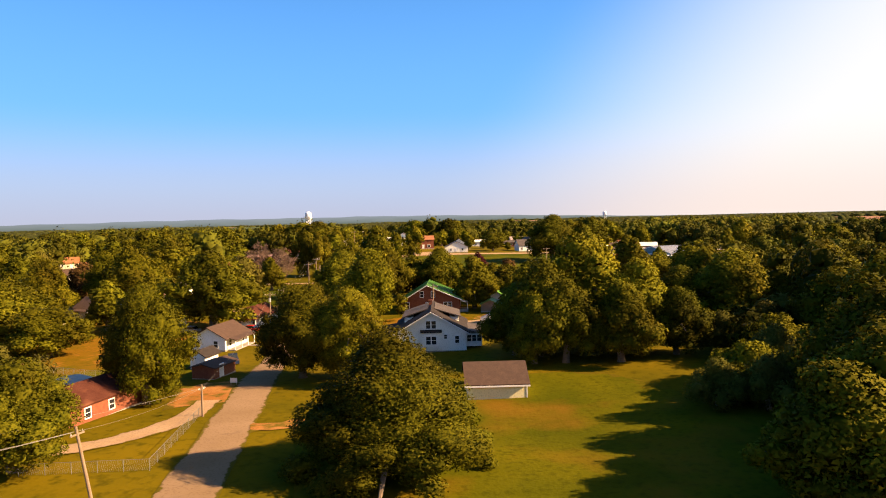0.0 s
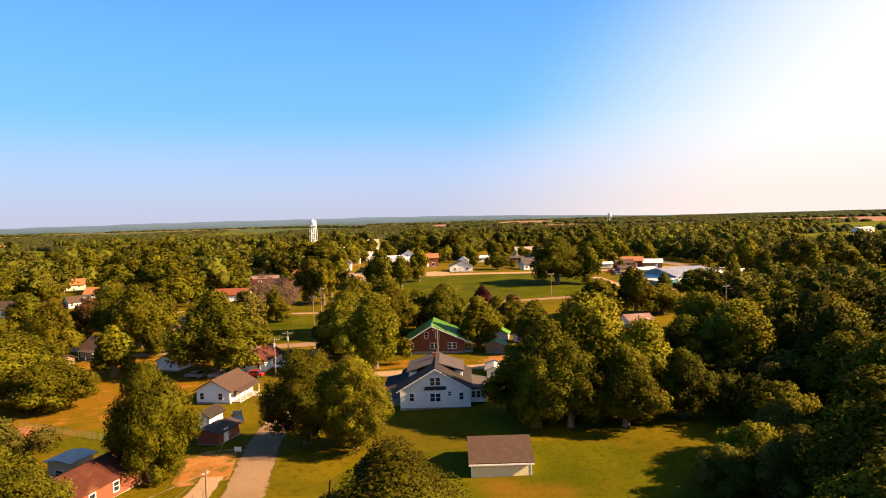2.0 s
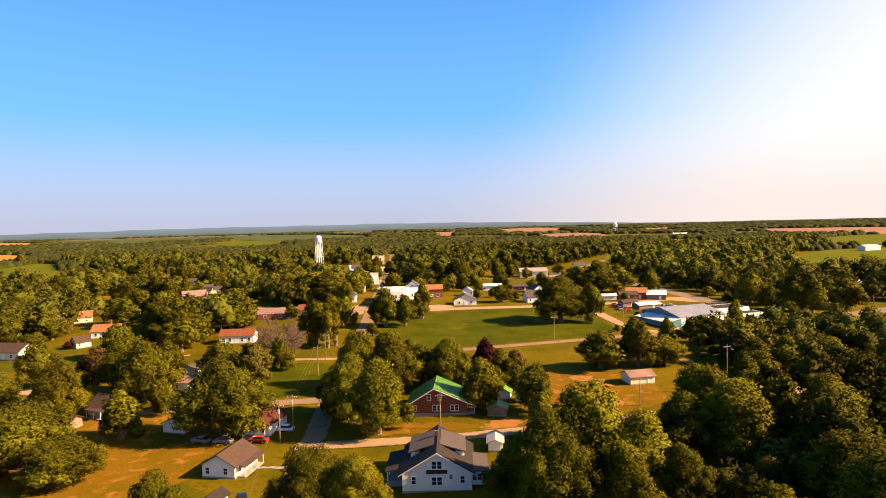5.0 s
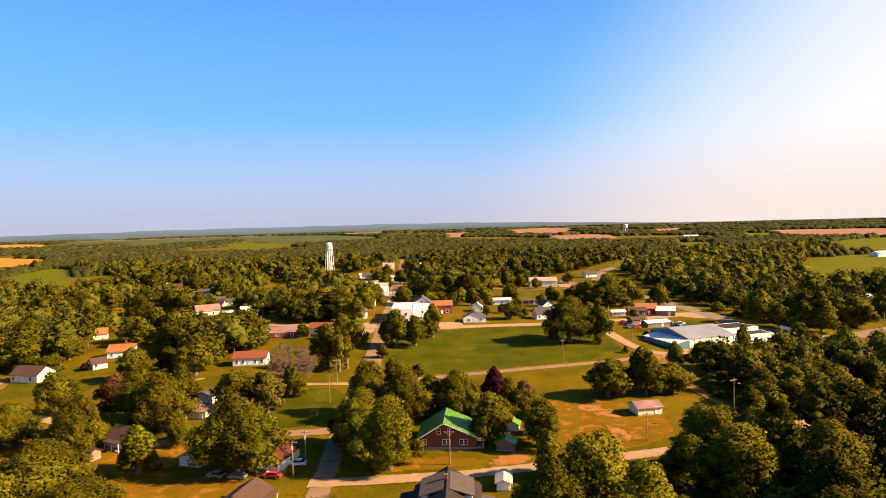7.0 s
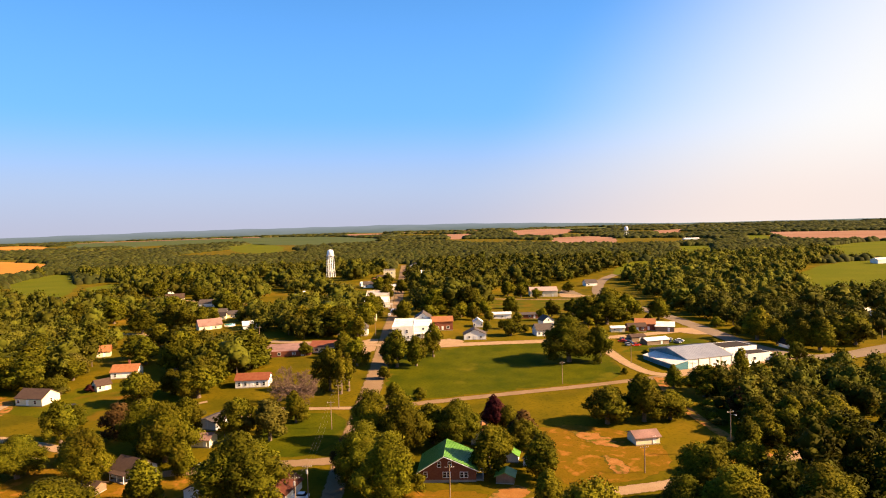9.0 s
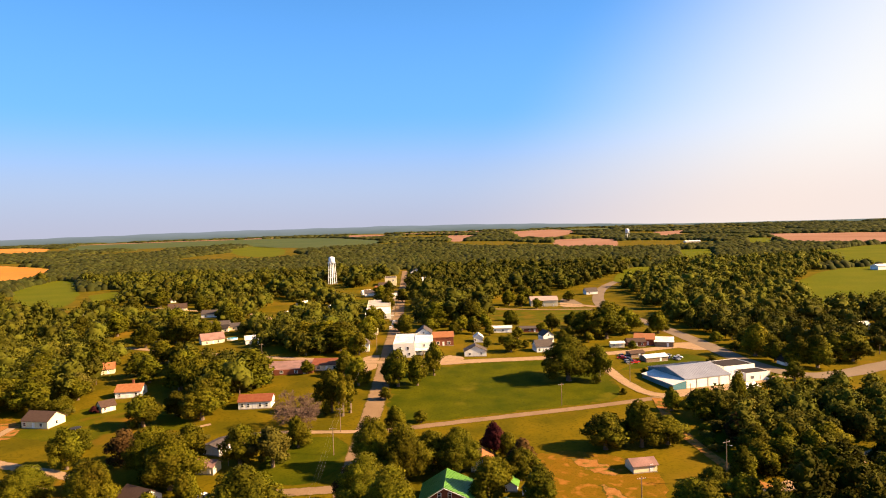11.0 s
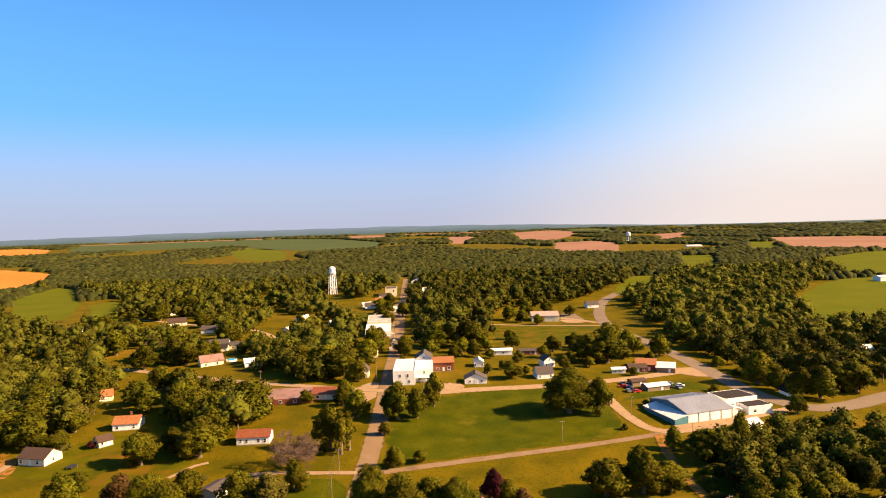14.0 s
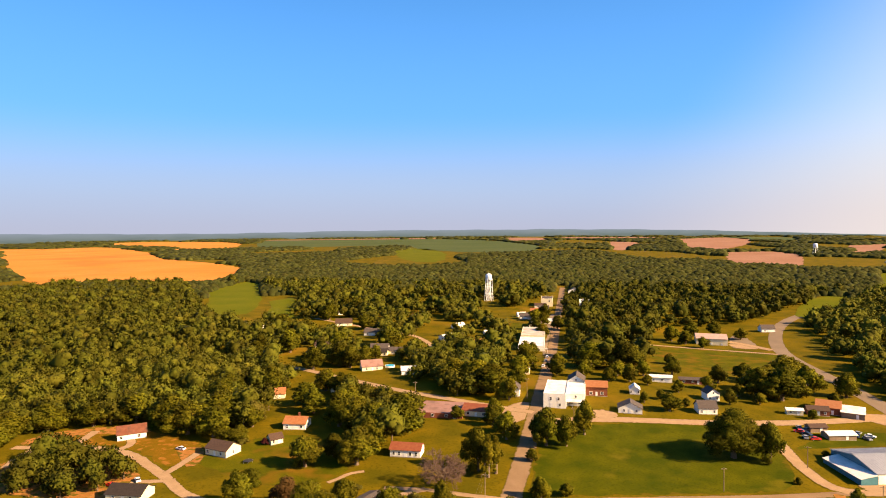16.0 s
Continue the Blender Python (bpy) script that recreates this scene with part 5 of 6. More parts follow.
# ---------------------------------------------------------------- poles, wires, vehicles, small things
def utility_pole(x, y, h, rot=0, arm=2.4, transformer=False, lamp=False, lean=0.0):
    p = thing("utility_pole", x, y, rot, "weathered wooden utility pole with crossarm", "utility pole", "poles along the streets")
    p.matrix_basis = pose(x, y, terrain(x, y)) @ Matrix.Rotation(-radians(lean), 4, "Y") @ Matrix.Rotation(radians(rot), 4, "Z")
    part("pole", tubes(((0, 0, -1), (0, 0, h), 0.16, 0.11), n=10), WOOD, p)
    part("crossarm", boxes((-arm / 2, -0.06, h - 0.7, arm / 2, 0.06, h - 0.56), bevel=0.01), WOOD, p)
    for u in (-arm / 2 + 0.1, -0.5, 0.5, arm / 2 - 0.1):
        part("insulator", tubes(((u, 0, h - 0.56), (u, 0, h - 0.38), 0.05, 0.03), n=6), TRIM, p)
    if transformer:
        part("transformer", tubes(((0, -0.42, h - 2.2), (0, -0.42, h - 1.3), 0.26), n=12), STEEL, p, "grey transformer drum")
    if lamp:
        arm_ob = part("lamp_arm", tubes(((0, 0, h - 1.4), (0, -1.6, h - 1.0), 0.035), n=6), STEEL, p)
        part("lamp_head", boxes((-0.12, -2.1, h - 1.08, 0.12, -1.5, h - 0.95), bevel=0.02), STEEL, arm_ob)
    return Vector((x - math.sin(radians(lean)) * h, y, terrain(x, y) + math.cos(radians(lean)) * h - 0.4))


def wire(a, b, sag, label="thin pale overhead power cable"):
    cu = bpy.data.curves.new("power_line", "CURVE")
    cu.dimensions, cu.bevel_depth, cu.bevel_resolution = "3D", 0.009, 0
    sp = cu.splines.new("POLY")
    n = 14
    sp.points.add(n)
    for k in range(n + 1):
        f = k / n
        p = a.lerp(b, f)
        sp.points[k].co = (p.x, p.y, p.z - sag * 4 * f * (1 - f), 1)
    cu.materials.append(WIRE)
    return tagged(new("power_line", cu), label, "cable", "cables between poles")


near = utility_pole(-26.9, 52.0, 7.0, 60, arm=1.2, lean=9)
mid = utility_pole(-27.6, 80.0, 4.0, 60, arm=0.8)
p3 = utility_pole(-33.8, 157, 9.0, 0, transformer=True)
p4 = utility_pole(-35.5, 150.5, 9.0, 0, transformer=True)
p5 = utility_pole(-36, 205, 9.5, 0)
utility_pole(2.2, 153.0, 8.6, 0)
utility_pole(53.3, 162.5, 7.5, 10)
utility_pole(80.0, 172.0, 13.0, 20, lamp=True)
utility_pole(-69.0, 199, 10.0, 0)
utility_pole(47.8, 250, 9.0, 15)
utility_pole(-9, 303, 10.0, 10)
p12 = utility_pole(-36, 345, 11, 0)
utility_pole(84, 281, 9, 0)
utility_pole(98, 246, 9, 0)
p15 = utility_pole(-37, 226, 9, 0)
utility_pole(-96, 335, 10, 0)
for o in (-0.9, -0.3, 0.4, 1.0):
    d = Vector((o * 0.25, o * 0.45, 0))
    wire(near + d, Vector((-46, 30, 8.5)) + d, 0.6)
wire(mid, near, 0.5)
wire(mid, Vector((-44, 36, 8.5)), 0.8)
wire(mid + Vector((0.3, 0.2, 0)), Vector((-45, 38, 8.0)), 0.8)
wire(mid, p4, 1.6)
for o in (-0.9, 0.0, 0.9):
    d = Vector((o, 0, 0))
    wire(p4 + d, p3 + d, 0.1)
    wire(p3 + d, p5 + d, 0.9)
    wire(p5 + d, p15 + d, 0.4)
wire(p15, p12, 1.5)


def car(x, y, rot, paint, label, length=4.5, truck=False):
    c = thing("pickup_truck" if truck else "car", x, y, rot, label, "pickup truck" if truck else "car")
    w, L = 0.92, length / 2
    bm = bmesh.new()
    prism(bm, [(-L, 0.38), (L, 0.38), (L, 0.85), (L * 0.45, 0.98), (-L * 0.95, 0.98), (-L, 0.85)], -w, w, "x")
    part("body", bm, paint, c)
    cab = [(-L * 0.75, 0.985), (L * 0.5, 0.985), (L * 0.2, 1.48), (-L * 0.5, 1.48)] if not truck else [(-L * 0.1, 0.985), (L * 0.5, 0.985), (L * 0.28, 1.65), (-L * 0.05, 1.65)]
    part("cabin", prism(bmesh.new(), cab, -w * 0.86, w * 0.86, "x"), PANE, c, "dark glass cabin")
    tops = [p for p in cab if p[1] > 1.2]
    part("roof_panel", boxes((-w * 0.87, min(p[0] for p in tops) - 0.05, tops[0][1], w * 0.87, max(p[0] for p in tops) + 0.05, tops[0][1] + 0.06)), paint, c)
    for sx in (-1, 1):
        for sy in (-0.62, 0.62):
            wh = part("wheel", tubes(((sx * (w - 0.2), sy * L, 0.33), (sx * (w + 0.02), sy * L, 0.33), 0.33), n=14), RUBBER, c)
            part("rim", tubes(((sx * (w + 0.02), sy * L, 0.33), (sx * (w + 0.035), sy * L, 0.33), 0.2), n=10), STEEL, wh)
        part("headlight", boxes((sx * 0.62 - 0.18, L - 0.02, 0.62, sx * 0.62 + 0.18, L + 0.03, 0.78)), TRIM, c)
    return c


car(-40.5, 150.6, 80, PAINT_RED, "red parked car beside a white house")
car(-34.6, 117.0, 20, PAINT_BLUE, "dark blue parked pickup truck", 5.2, True)
car(-36.0, 157.5, 85, PAINT_WHITE, "white parked car by the street")
car(-54.5, 152.0, 75, PAINT_GREY, "grey parked car under a tree")
car(-49.0, 151.0, 80, PAINT_GREY, "grey parked car under a tree")
car(-72.5, 215.0, 30, PAINT_WHITE, "white parked pickup truck by a driveway", 5.2, True)
car(-69.0, 177.0, 60, PAINT_WHITE, "white utility trailer on the grass", 4.0)
car(-35.5, 430, 2, PAINT_WHITE, "white car parked on the main street")
car(-35.8, 452, 2, PAINT_GREY, "grey car parked on the main street")
car(-36.5, 470, 2, PAINT_WHITE, "white car parked on the main street")
car(-29.0, 470, 2, PAINT_RED, "red car parked on the main street")
car(-179.5, 246.5, 80, PAINT_WHITE, "white car parked on a driveway")
car(-181, 205.5, 80, PAINT_RED, "red car parked under trees")
car(-174, 212.0, 50, PAINT_WHITE, "white car beside the curving street")
for k, (x, y, m) in enumerate(((93, 318, PAINT_GREY), (95, 323, PAINT_BLUE), (92.5, 326, PAINT_RED), (96, 329, PAINT_GREY), (117, 327, PAINT_BLUE), (120, 324, PAINT_GREY), (122.5, 328, PAINT_WHITE), (97, 317, PAINT_RED), (118.5, 331, PAINT_GREY), (94, 332, PAINT_GREY))):
    car(x, y, 40 * k, m, "old scrap car in the yard behind the warehouse")


def yard_sign(x, y, rot):
    s = thing("sign", x, y, rot, "small blank white yard sign on two stakes", "sign")
    part("board", boxes((-0.55, -0.02, 0.35, 0.55, 0.02, 1.05)), TRIM, s)
    for u in (-0.45, 0.45):
        part("stake", boxes((u - 0.02, 0.02, -0.3, u + 0.02, 0.05, 1.0)), STEEL, s)


yard_sign(-29, 98, -10)


def chain_fence(a, b, label):
    L = math.hypot(b[0] - a[0], b[1] - a[1])
    f = thing("fence", a[0], a[1], math.degrees(math.atan2(b[1] - a[1], b[0] - a[0])), label, "fence")
    n = int(L / 2.6) + 1
    z0 = terrain(*a)

    def gz(u):
        return terrain(a[0] + (b[0] - a[0]) * u / L, a[1] + (b[1] - a[1]) * u / L) - z0
    for k in range(n + 1):
        u = L * k / n
        part("post", tubes(((u, 0, gz(u) - 0.3), (u, 0, gz(u) + 1.15), 0.035), n=6), FENCE, f)
    part("rail", tubes(*[((L * k / n, 0, gz(L * k / n) + 1.12), (L * (k + 1) / n, 0, gz(L * (k + 1) / n) + 1.12), 0.022) for k in range(n)], n=5), FENCE, f)
    bm = bmesh.new()
    u = 0.0
    while u < L - 0.3:
        tube(bm, (u, 0, gz(u) + 0.05), (u + 0.3, 0, gz(u) + 1.1), 0.0035, n=3)
        tube(bm, (u + 0.3, 0, gz(u) + 0.05), (u, 0, gz(u) + 1.1), 0.0035, n=3)
        u += 0.2
    part("mesh", bm, WIRE, f)


chain_fence((-26.2, 61), (-28.2, 82), "galvanised chain-link fence beside the street")
chain_fence((-73.5, 117.5), (-52.5, 107.5), "low wire fence along a garden lawn")
chain_fence((-26.2, 61), (-38, 60.5), "galvanised chain-link fence across a front lawn")


# ---------------------------------------------------------------- trees
def leaf_cloud(rng, lobes, count, size, outward=0.75, spread=0.24, corners=4, whole=0.4):
    """Small leaf sprays of three or four corners scattered over the lobes of a crown. Returns corners and soft normals."""
    c = np.array([l[:3] for l in lobes])
    r = np.array([l[3] for l in lobes])
    pick = rng.choice(len(lobes), count * 2, p=r ** 2 / (r ** 2).sum())
    d = rng.normal(size=(count * 2, 3))
    d[:, 2] += 0.25
    d /= np.linalg.norm(d, axis=1)[:, None]
    p = c[pick] + d * (r[pick] * rng.uniform(1 - spread, 1 + spread, count * 2))[:, None]
    inside = np.zeros(count * 2, bool)
    for k in range(len(lobes)):
        inside |= (np.linalg.norm(p - c[k], axis=1) < r[k] * 0.8) & (pick != k)
    p, d = p[~inside][:count], d[~inside][:count]
    n = len(p)
    nrm = d * outward + rng.normal(size=(n, 3)) * 0.5
    nrm[:, 2] += 0.2
    nrm /= np.linalg.norm(nrm, axis=1)[:, None]
    t = np.cross(nrm, rng.normal(size=(n, 3)))
    t /= np.linalg.norm(t, axis=1)[:, None]
    b = np.cross(nrm, t)
    s = size * rng.uniform(0.55, 1.35, n)[:, None]
    out = np.empty((n, corners, 3))
    for k, (u, v) in enumerate(((-1, 0), (0, -0.7), (1, 0), (0, 0.7)) if corners == 4 else ((-0.9, -0.55), (0.9, -0.5), (0, 1))):
        out[:, k] = p + t * s * u * rng.uniform(0.7, 1.2, (n, 1)) + b * s * v * rng.uniform(0.7, 1.2, (n, 1))
        out[:, k] += nrm * (0.25 * s * rng.uniform(-1, 1, (n, 1)))
    # leaves shade as the rounded clump that they belong to
    soft = d * (1.1 - whole) + (p - c.mean(0)) / (np.linalg.norm(p - c.mean(0), axis=1)[:, None] + 1e-6) * whole + nrm * 0.6
    soft /= np.linalg.norm(soft, axis=1)[:, None]
    return out.reshape(-1, 3), np.repeat(soft, corners, axis=0)


PHI = (1 + 5 ** 0.5) / 2
ICO_V = np.array([(-1, PHI, 0), (1, PHI, 0), (-1, -PHI, 0), (1, -PHI, 0), (0, -1, PHI), (0, 1, PHI), (0, -1, -PHI), (0, 1, -PHI), (PHI, 0, -1), (PHI, 0, 1), (-PHI, 0, -1), (-PHI, 0, 1)]) / (1 + PHI ** 2) ** 0.5
ICO_F = np.array([sorted_f for sorted_f in [(0, 11, 5), (0, 5, 1), (0, 1, 7), (0, 7, 10), (0, 10, 11), (1, 5, 9), (5, 11, 4), (11, 10, 2), (10, 7, 6), (7, 1, 8), (3, 9, 4), (3, 4, 2), (3, 2, 6), (3, 6, 8), (3, 8, 9), (4, 9, 5), (2, 4, 11), (6, 2, 10), (8, 6, 7), (9, 8, 1)]])


def crown_lobes(rng, r, h, n, shape):
    """Overlapping round masses that make up a crown of radius r and height h, uneven in outline."""
    lobes = []
    ph = rng.uniform(0, 6.28, 4)
    for k in range(n):
        if shape == "cone":
            f = rng.uniform(0, 1) ** 0.8
            rad = r * (1 - f * 0.85)
            a = rng.uniform(0, 2 * math.pi)
            lr = r * rng.uniform(0.28, 0.42) * (1 - 0.45 * f)
            lobes.append((max(0, rad - lr) * math.cos(a), max(0, rad - lr) * math.sin(a), h * (0.06 + 0.86 * f), lr))
        else:
            d = rng.normal(size=3)
            d /= np.linalg.norm(d)
            if d[2] < -0.88:
                d[2] = -d[2]
            if shape == "spread" and d[2] < 0.2:      # low boughs hang down to the grass
                flat = math.hypot(d[0], d[1])
                d[0], d[1] = d[0] / flat, d[1] / flat
            a = math.atan2(d[1], d[0])
            lr = r * (rng.uniform(0.09, 0.24) if shape == "spread" else rng.uniform(0.15, 0.34))
            reach = (rng.uniform(0.6, 1.12) if shape == "spread" else rng.uniform(0.74, 1.07)) * (1 + 0.12 * math.sin(2 * a + ph[0]) + 0.09 * math.sin(3 * a + ph[1] + 2 * d[2]))
            wide = 1.08 + 0.1 * math.sin(2.5 * d[2] + ph[2]) - 0.42 * max(0, d[2] + 0.1) + 0.12 * max(0, -d[2]) - (0.3 * max(0, d[2]) if shape == "spread" else 0)
            lobes.append((d[0] * (r * reach * wide - lr), d[1] * (r * reach * wide - lr), h * 0.50 + d[2] * (h * 0.50 * min(reach, 1.05) - lr * 0.7), lr))
    q = h * 0.5 / r
    lobes += [(0.1 * r, 0, h * 0.55, r * min(0.62, q * 0.7)), (-0.12 * r, 0.1 * r, h * 0.38, r * min(0.55, q * 0.6)), (0, -0.1 * r, h * 0.7, r * min(0.5, q * 0.5))]
    return lobes


def cloud_mesh(name, lobes_list, counts, size, mat, rng, core=0.72, outward=0.75, spread=0.24, corners=4, whole=0.4):
    """One mesh with the leaf sprays and the shaded inner masses of one or many crowns."""
    vs, ns, fs4, fs3, base = [], [], [], [], 0
    for lobes, count in zip(lobes_list, counts):
        q, soft = leaf_cloud(rng, lobes, count, size, outward, spread, corners, whole)
        vs.append(q)
        ns.append(soft)
        fs4.append(np.arange(len(q)).reshape(-1, corners) + base)
        base += len(q)
        cv, cf = [], []
        for k, l in enumerate(lobes):
            j = rng.uniform(0.7, 1.15, (12, 1))
            cv.append(ICO_V * l[3] * core * j + np.array(l[:3]))
            cf.append(ICO_F + 12 * k)
        cv, cf = np.concatenate(cv), np.concatenate(cf)
        vs.append(cv)
        rough = np.tile(ICO_V, (len(lobes), 1)) + rng.normal(size=(12 * len(lobes), 3)) * 0.4
        ns.append(rough / np.linalg.norm(rough, axis=1)[:, None])
        fs3.append(cf + base)
        base += len(cv)
    v, f4, f3 = np.concatenate(vs), np.concatenate(fs4), np.concatenate(fs3)
    me = bpy.data.meshes.new(name)
    me.vertices.add(len(v))
    me.vertices.foreach_set("co", v.astype(np.float32).ravel())
    loops = np.concatenate((f4.ravel(), f3.ravel())).astype(np.int32)
    me.loops.add(len(loops))
    me.loops.foreach_set("vertex_index", loops)
    total = np.concatenate((np.full(len(f4), corners), np.full(len(f3), 3))).astype(np.int32)
    me.polygons.add(len(total))
    me.polygons.foreach_set("loop_start", np.concatenate(([0], np.cumsum(total)[:-1])).astype(np.int32))
    me.polygons.foreach_set("loop_total", total)
    me.materials.append(mat)
    me.update(calc_edges=True)
    me.polygons.foreach_set("use_smooth", np.ones(len(total), bool))
    me.normals_split_custom_set_from_vertices(np.concatenate(ns).astype(np.float32))
    return me


def trunk_bm(rng, r, h, lobes, limbs=7):
    bm = bmesh.new()
    tr = 0.035 * h + 0.1
    mid = Vector((rng.uniform(-0.2, 0.2), rng.uniform(-0.2, 0.2), h * 0.3))
    tube(bm, (0, 0, -0.6), (0, 0, 0.25), tr * 1.5, tr * 1.05)
    tube(bm, (0, 0, 0.2), mid, tr * 1.05, tr * 0.8)
    top = Vector((mid.x * 2, mid.y * 2, h * 0.62))
    tube(bm, mid, top, tr * 0.8, tr * 0.4)
    for l in lobes[:limbs]:
        st = mid.lerp(top, rng.uniform(0.0, 0.8))
        e = Vector(l[:3])
        k = st.lerp(e, 0.5) + Vector((0, 0, 0.06 * h))
        tube(bm, st, k, tr * 0.42, tr * 0.28, n=6)
        tube(bm, k, e, tr * 0.28, tr * 0.1, n=6)
    return bm


TEMPLATE_R, TEMPLATE_H = 5.0, 12.0


def tree_template(kind, seed, mat, label, lobes_n, leaves, size, shape="round", r=TEMPLATE_R, h=TEMPLATE_H, category="tree", limbs=7):
    rng = np.random.default_rng(seed)
    t = new(kind)
    tagged(t, label, category, "trees and shrubs of the town")
    lobes = crown_lobes(rng, r, h, lobes_n, shape)
    part("trunk", trunk_bm(rng, r, h, lobes, limbs), BARK, t)
    c = new("crown", cloud_mesh("crown", [lobes], [leaves], size, mat, rng, corners=3))
    c.parent = t
    t["r"], t["h"] = r, h
    return t


def plant(template, x, y, r, h, turn=0.0, sink=0.0):
    m = pose(x, y, terrain(x, y) - sink, 0, 0, turn) @ Matrix.Diagonal((1.13 * r / template["r"], 1.13 * r / template["r"], 1.03 * h / template["h"], 1))
    return copy_thing(template, m)


rnd = random.Random(7)
NEAR = [tree_template("tree", 11 + k, m, lab, 66, 13000, 0.185) for k, (m, lab) in enumerate((
    (LEAF, "large broadleaf tree with dense green summer crown"), (LEAF_DEEP, "large shade tree with deep green crown"), (LEAF, "broad maple with uneven leafy crown")))]
FRONT = tree_template("tree", 21, LEAF_DEEP, "broad leafy tree with small yellow-green leaves", 190, 95000, 0.082, "spread")
CLOSE = [tree_template("tree", 22 + k, m, "tall full tree with dense fine leaves", 90, 32000, 0.115) for k, m in enumerate((LEAF, LEAF_DEEP))]
MID = [tree_template("tree", 31 + k, m, lab, 40, 4200, 0.31) for k, (m, lab) in enumerate((
    (LEAF, "broadleaf tree with rounded green crown"), (LEAF_DEEP, "dark green shade tree"), (LEAF_DEEP, "dark green tree with lumpy crown"), (LEAF, "leafy green street tree")))]
FARTREE = [tree_template("tree", 41 + k, m, lab, 22, 2300, 0.41) for k, (m, lab) in enumerate((
    (LEAF, "leafy green garden tree"), (LEAF_DEEP, "dark green garden tree"), (LEAF_DEEP, "rounded deep green tree"), (LEAF, "broad green yard tree")))]
RUST = tree_template("tree", 51, LEAF_RUST, "tree with rusty brown leaves", 30, 3400, 0.36)
PURPLE = tree_template("tree", 52, LEAF_PURPLE, "small tree with dark purple leaves", 30, 3400, 0.36)
GOLD = tree_template("tree", 53, LEAF_GOLD, "tree with yellow-green leaves", 30, 3400, 0.36)
POPLAR = tree_template("tree", 54, LEAF, "tall narrow poplar tree", 24, 3000, 0.32, "tall", 2.6, 13)
CONIFER = tree_template("tree", 55, LEAF_DEEP, "dark conical evergreen tree", 30, 3400, 0.25, "cone", 3.0, 9, limbs=3)
BRUSH = [tree_template("shrub", 65 + k, m, "tall scrubby brush with yellow-green leaves", 22, 8000, 0.1, "round", 3.0, 4.0, "shrub", 5) for k, m in enumerate((LEAF_GOLD, LEAF))]
BUSH = [tree_template("shrub", 61 + k, m, "dense rounded green shrub", 14, 2200, 0.23, "round", 3.0, 4.0, "shrub", 4) for k, m in enumerate((LEAF, LEAF_GOLD))]
TEMPLATES = NEAR + FARTREE + [FRONT] + CLOSE + BRUSH + MID + [RUST, PURPLE, GOLD, POPLAR, CONIFER] + BUSH

# x, y, crown radius, height
NEAR_TREES = [
    (15.5, 110.5, 4.8, 11.5), (20.0, 108.0, 6.0, 15.5), (28.0, 111.0, 7.6, 19.2), (36.0, 108.0, 6.8, 15.0), (41.0, 104.0, 4.2, 10.5), (17.5, 103.0, 4.2, 11.0),
    (31.0, 101.0, 5.2, 12.5), (22.5, 102.5, 5.0, 12.5), (60.5, 140.0, 7.2, 14.8), (61.0, 126.0, 7.6, 14.8), (52.0, 130.0, 5.8, 11.6),
    # the three trees of radius 8 stand out of view, added for shade
    (50.0, 69.0, 6.4, 14.8), (60.0, 82.0, 7.6, 16.0), (44.0, 60.0, 6.4, 14.5), (36.0, 49.0, 6.4, 13.0), (30.5, 45.5, 5.6, 11.0), (50.0, 42.0, 8.0, 19.0), (58.0, 54.0, 8.0, 19.0), (64.0, 66.0, 8.0, 18.0), (40.5, 54.5, 6.0, 13.0), (66.0, 98.0, 7.0, 13.0), (49.0, 52.0, 6.6, 14.5),
    (-88.0, 138.0, 8.6, 13.7), (-74.0, 129.0, 7.0, 9.5), (77.0, 122.0, 7.4, 16.0),
]
plant(FRONT, -3.4, 60.2, 8.2, 14.0, 0, 1.9)
for k, (x, y, r, h) in enumerate([(-37.6, 87.5, 5.0, 15.0), (-19.2, 101.2, 5.5, 14.4), (-11.4, 98.4, 5.4, 13.2), (-39.4, 62.0, 5.4, 10.6)]):
    plant(CLOSE[k % 2], x, y, r, h, 77 * k)
for k, (x, y, r, h) in enumerate(NEAR_TREES):
    plant(NEAR[k % 3], x, y, r, h, 77 * k)
GREEN_HOUSE_TREES = [
    (-12.6, 152.0, 6.8, 17.0), (-20.7, 164.0, 6.2, 16.0), (-21.8, 192.5, 5.8, 15.8), (-11.5, 184.0, 6.6, 17.0),
    (5.0, 187.0, 5.6, 13.5), (-2.7, 190.0, 4.5, 11.5), (-3.0, 199.6, 4.5, 9.0), (13.0, 166.5, 5.2, 12.5), (16.5, 176.0, 3.8, 9.0),
    (26.0, 161.0, 5.0, 11.5), (23.0, 180.8, 4.4, 9.6), (25.0, 142.0, 4.0, 9.6), (21.1, 197.3, 3.6, 8.4),
]
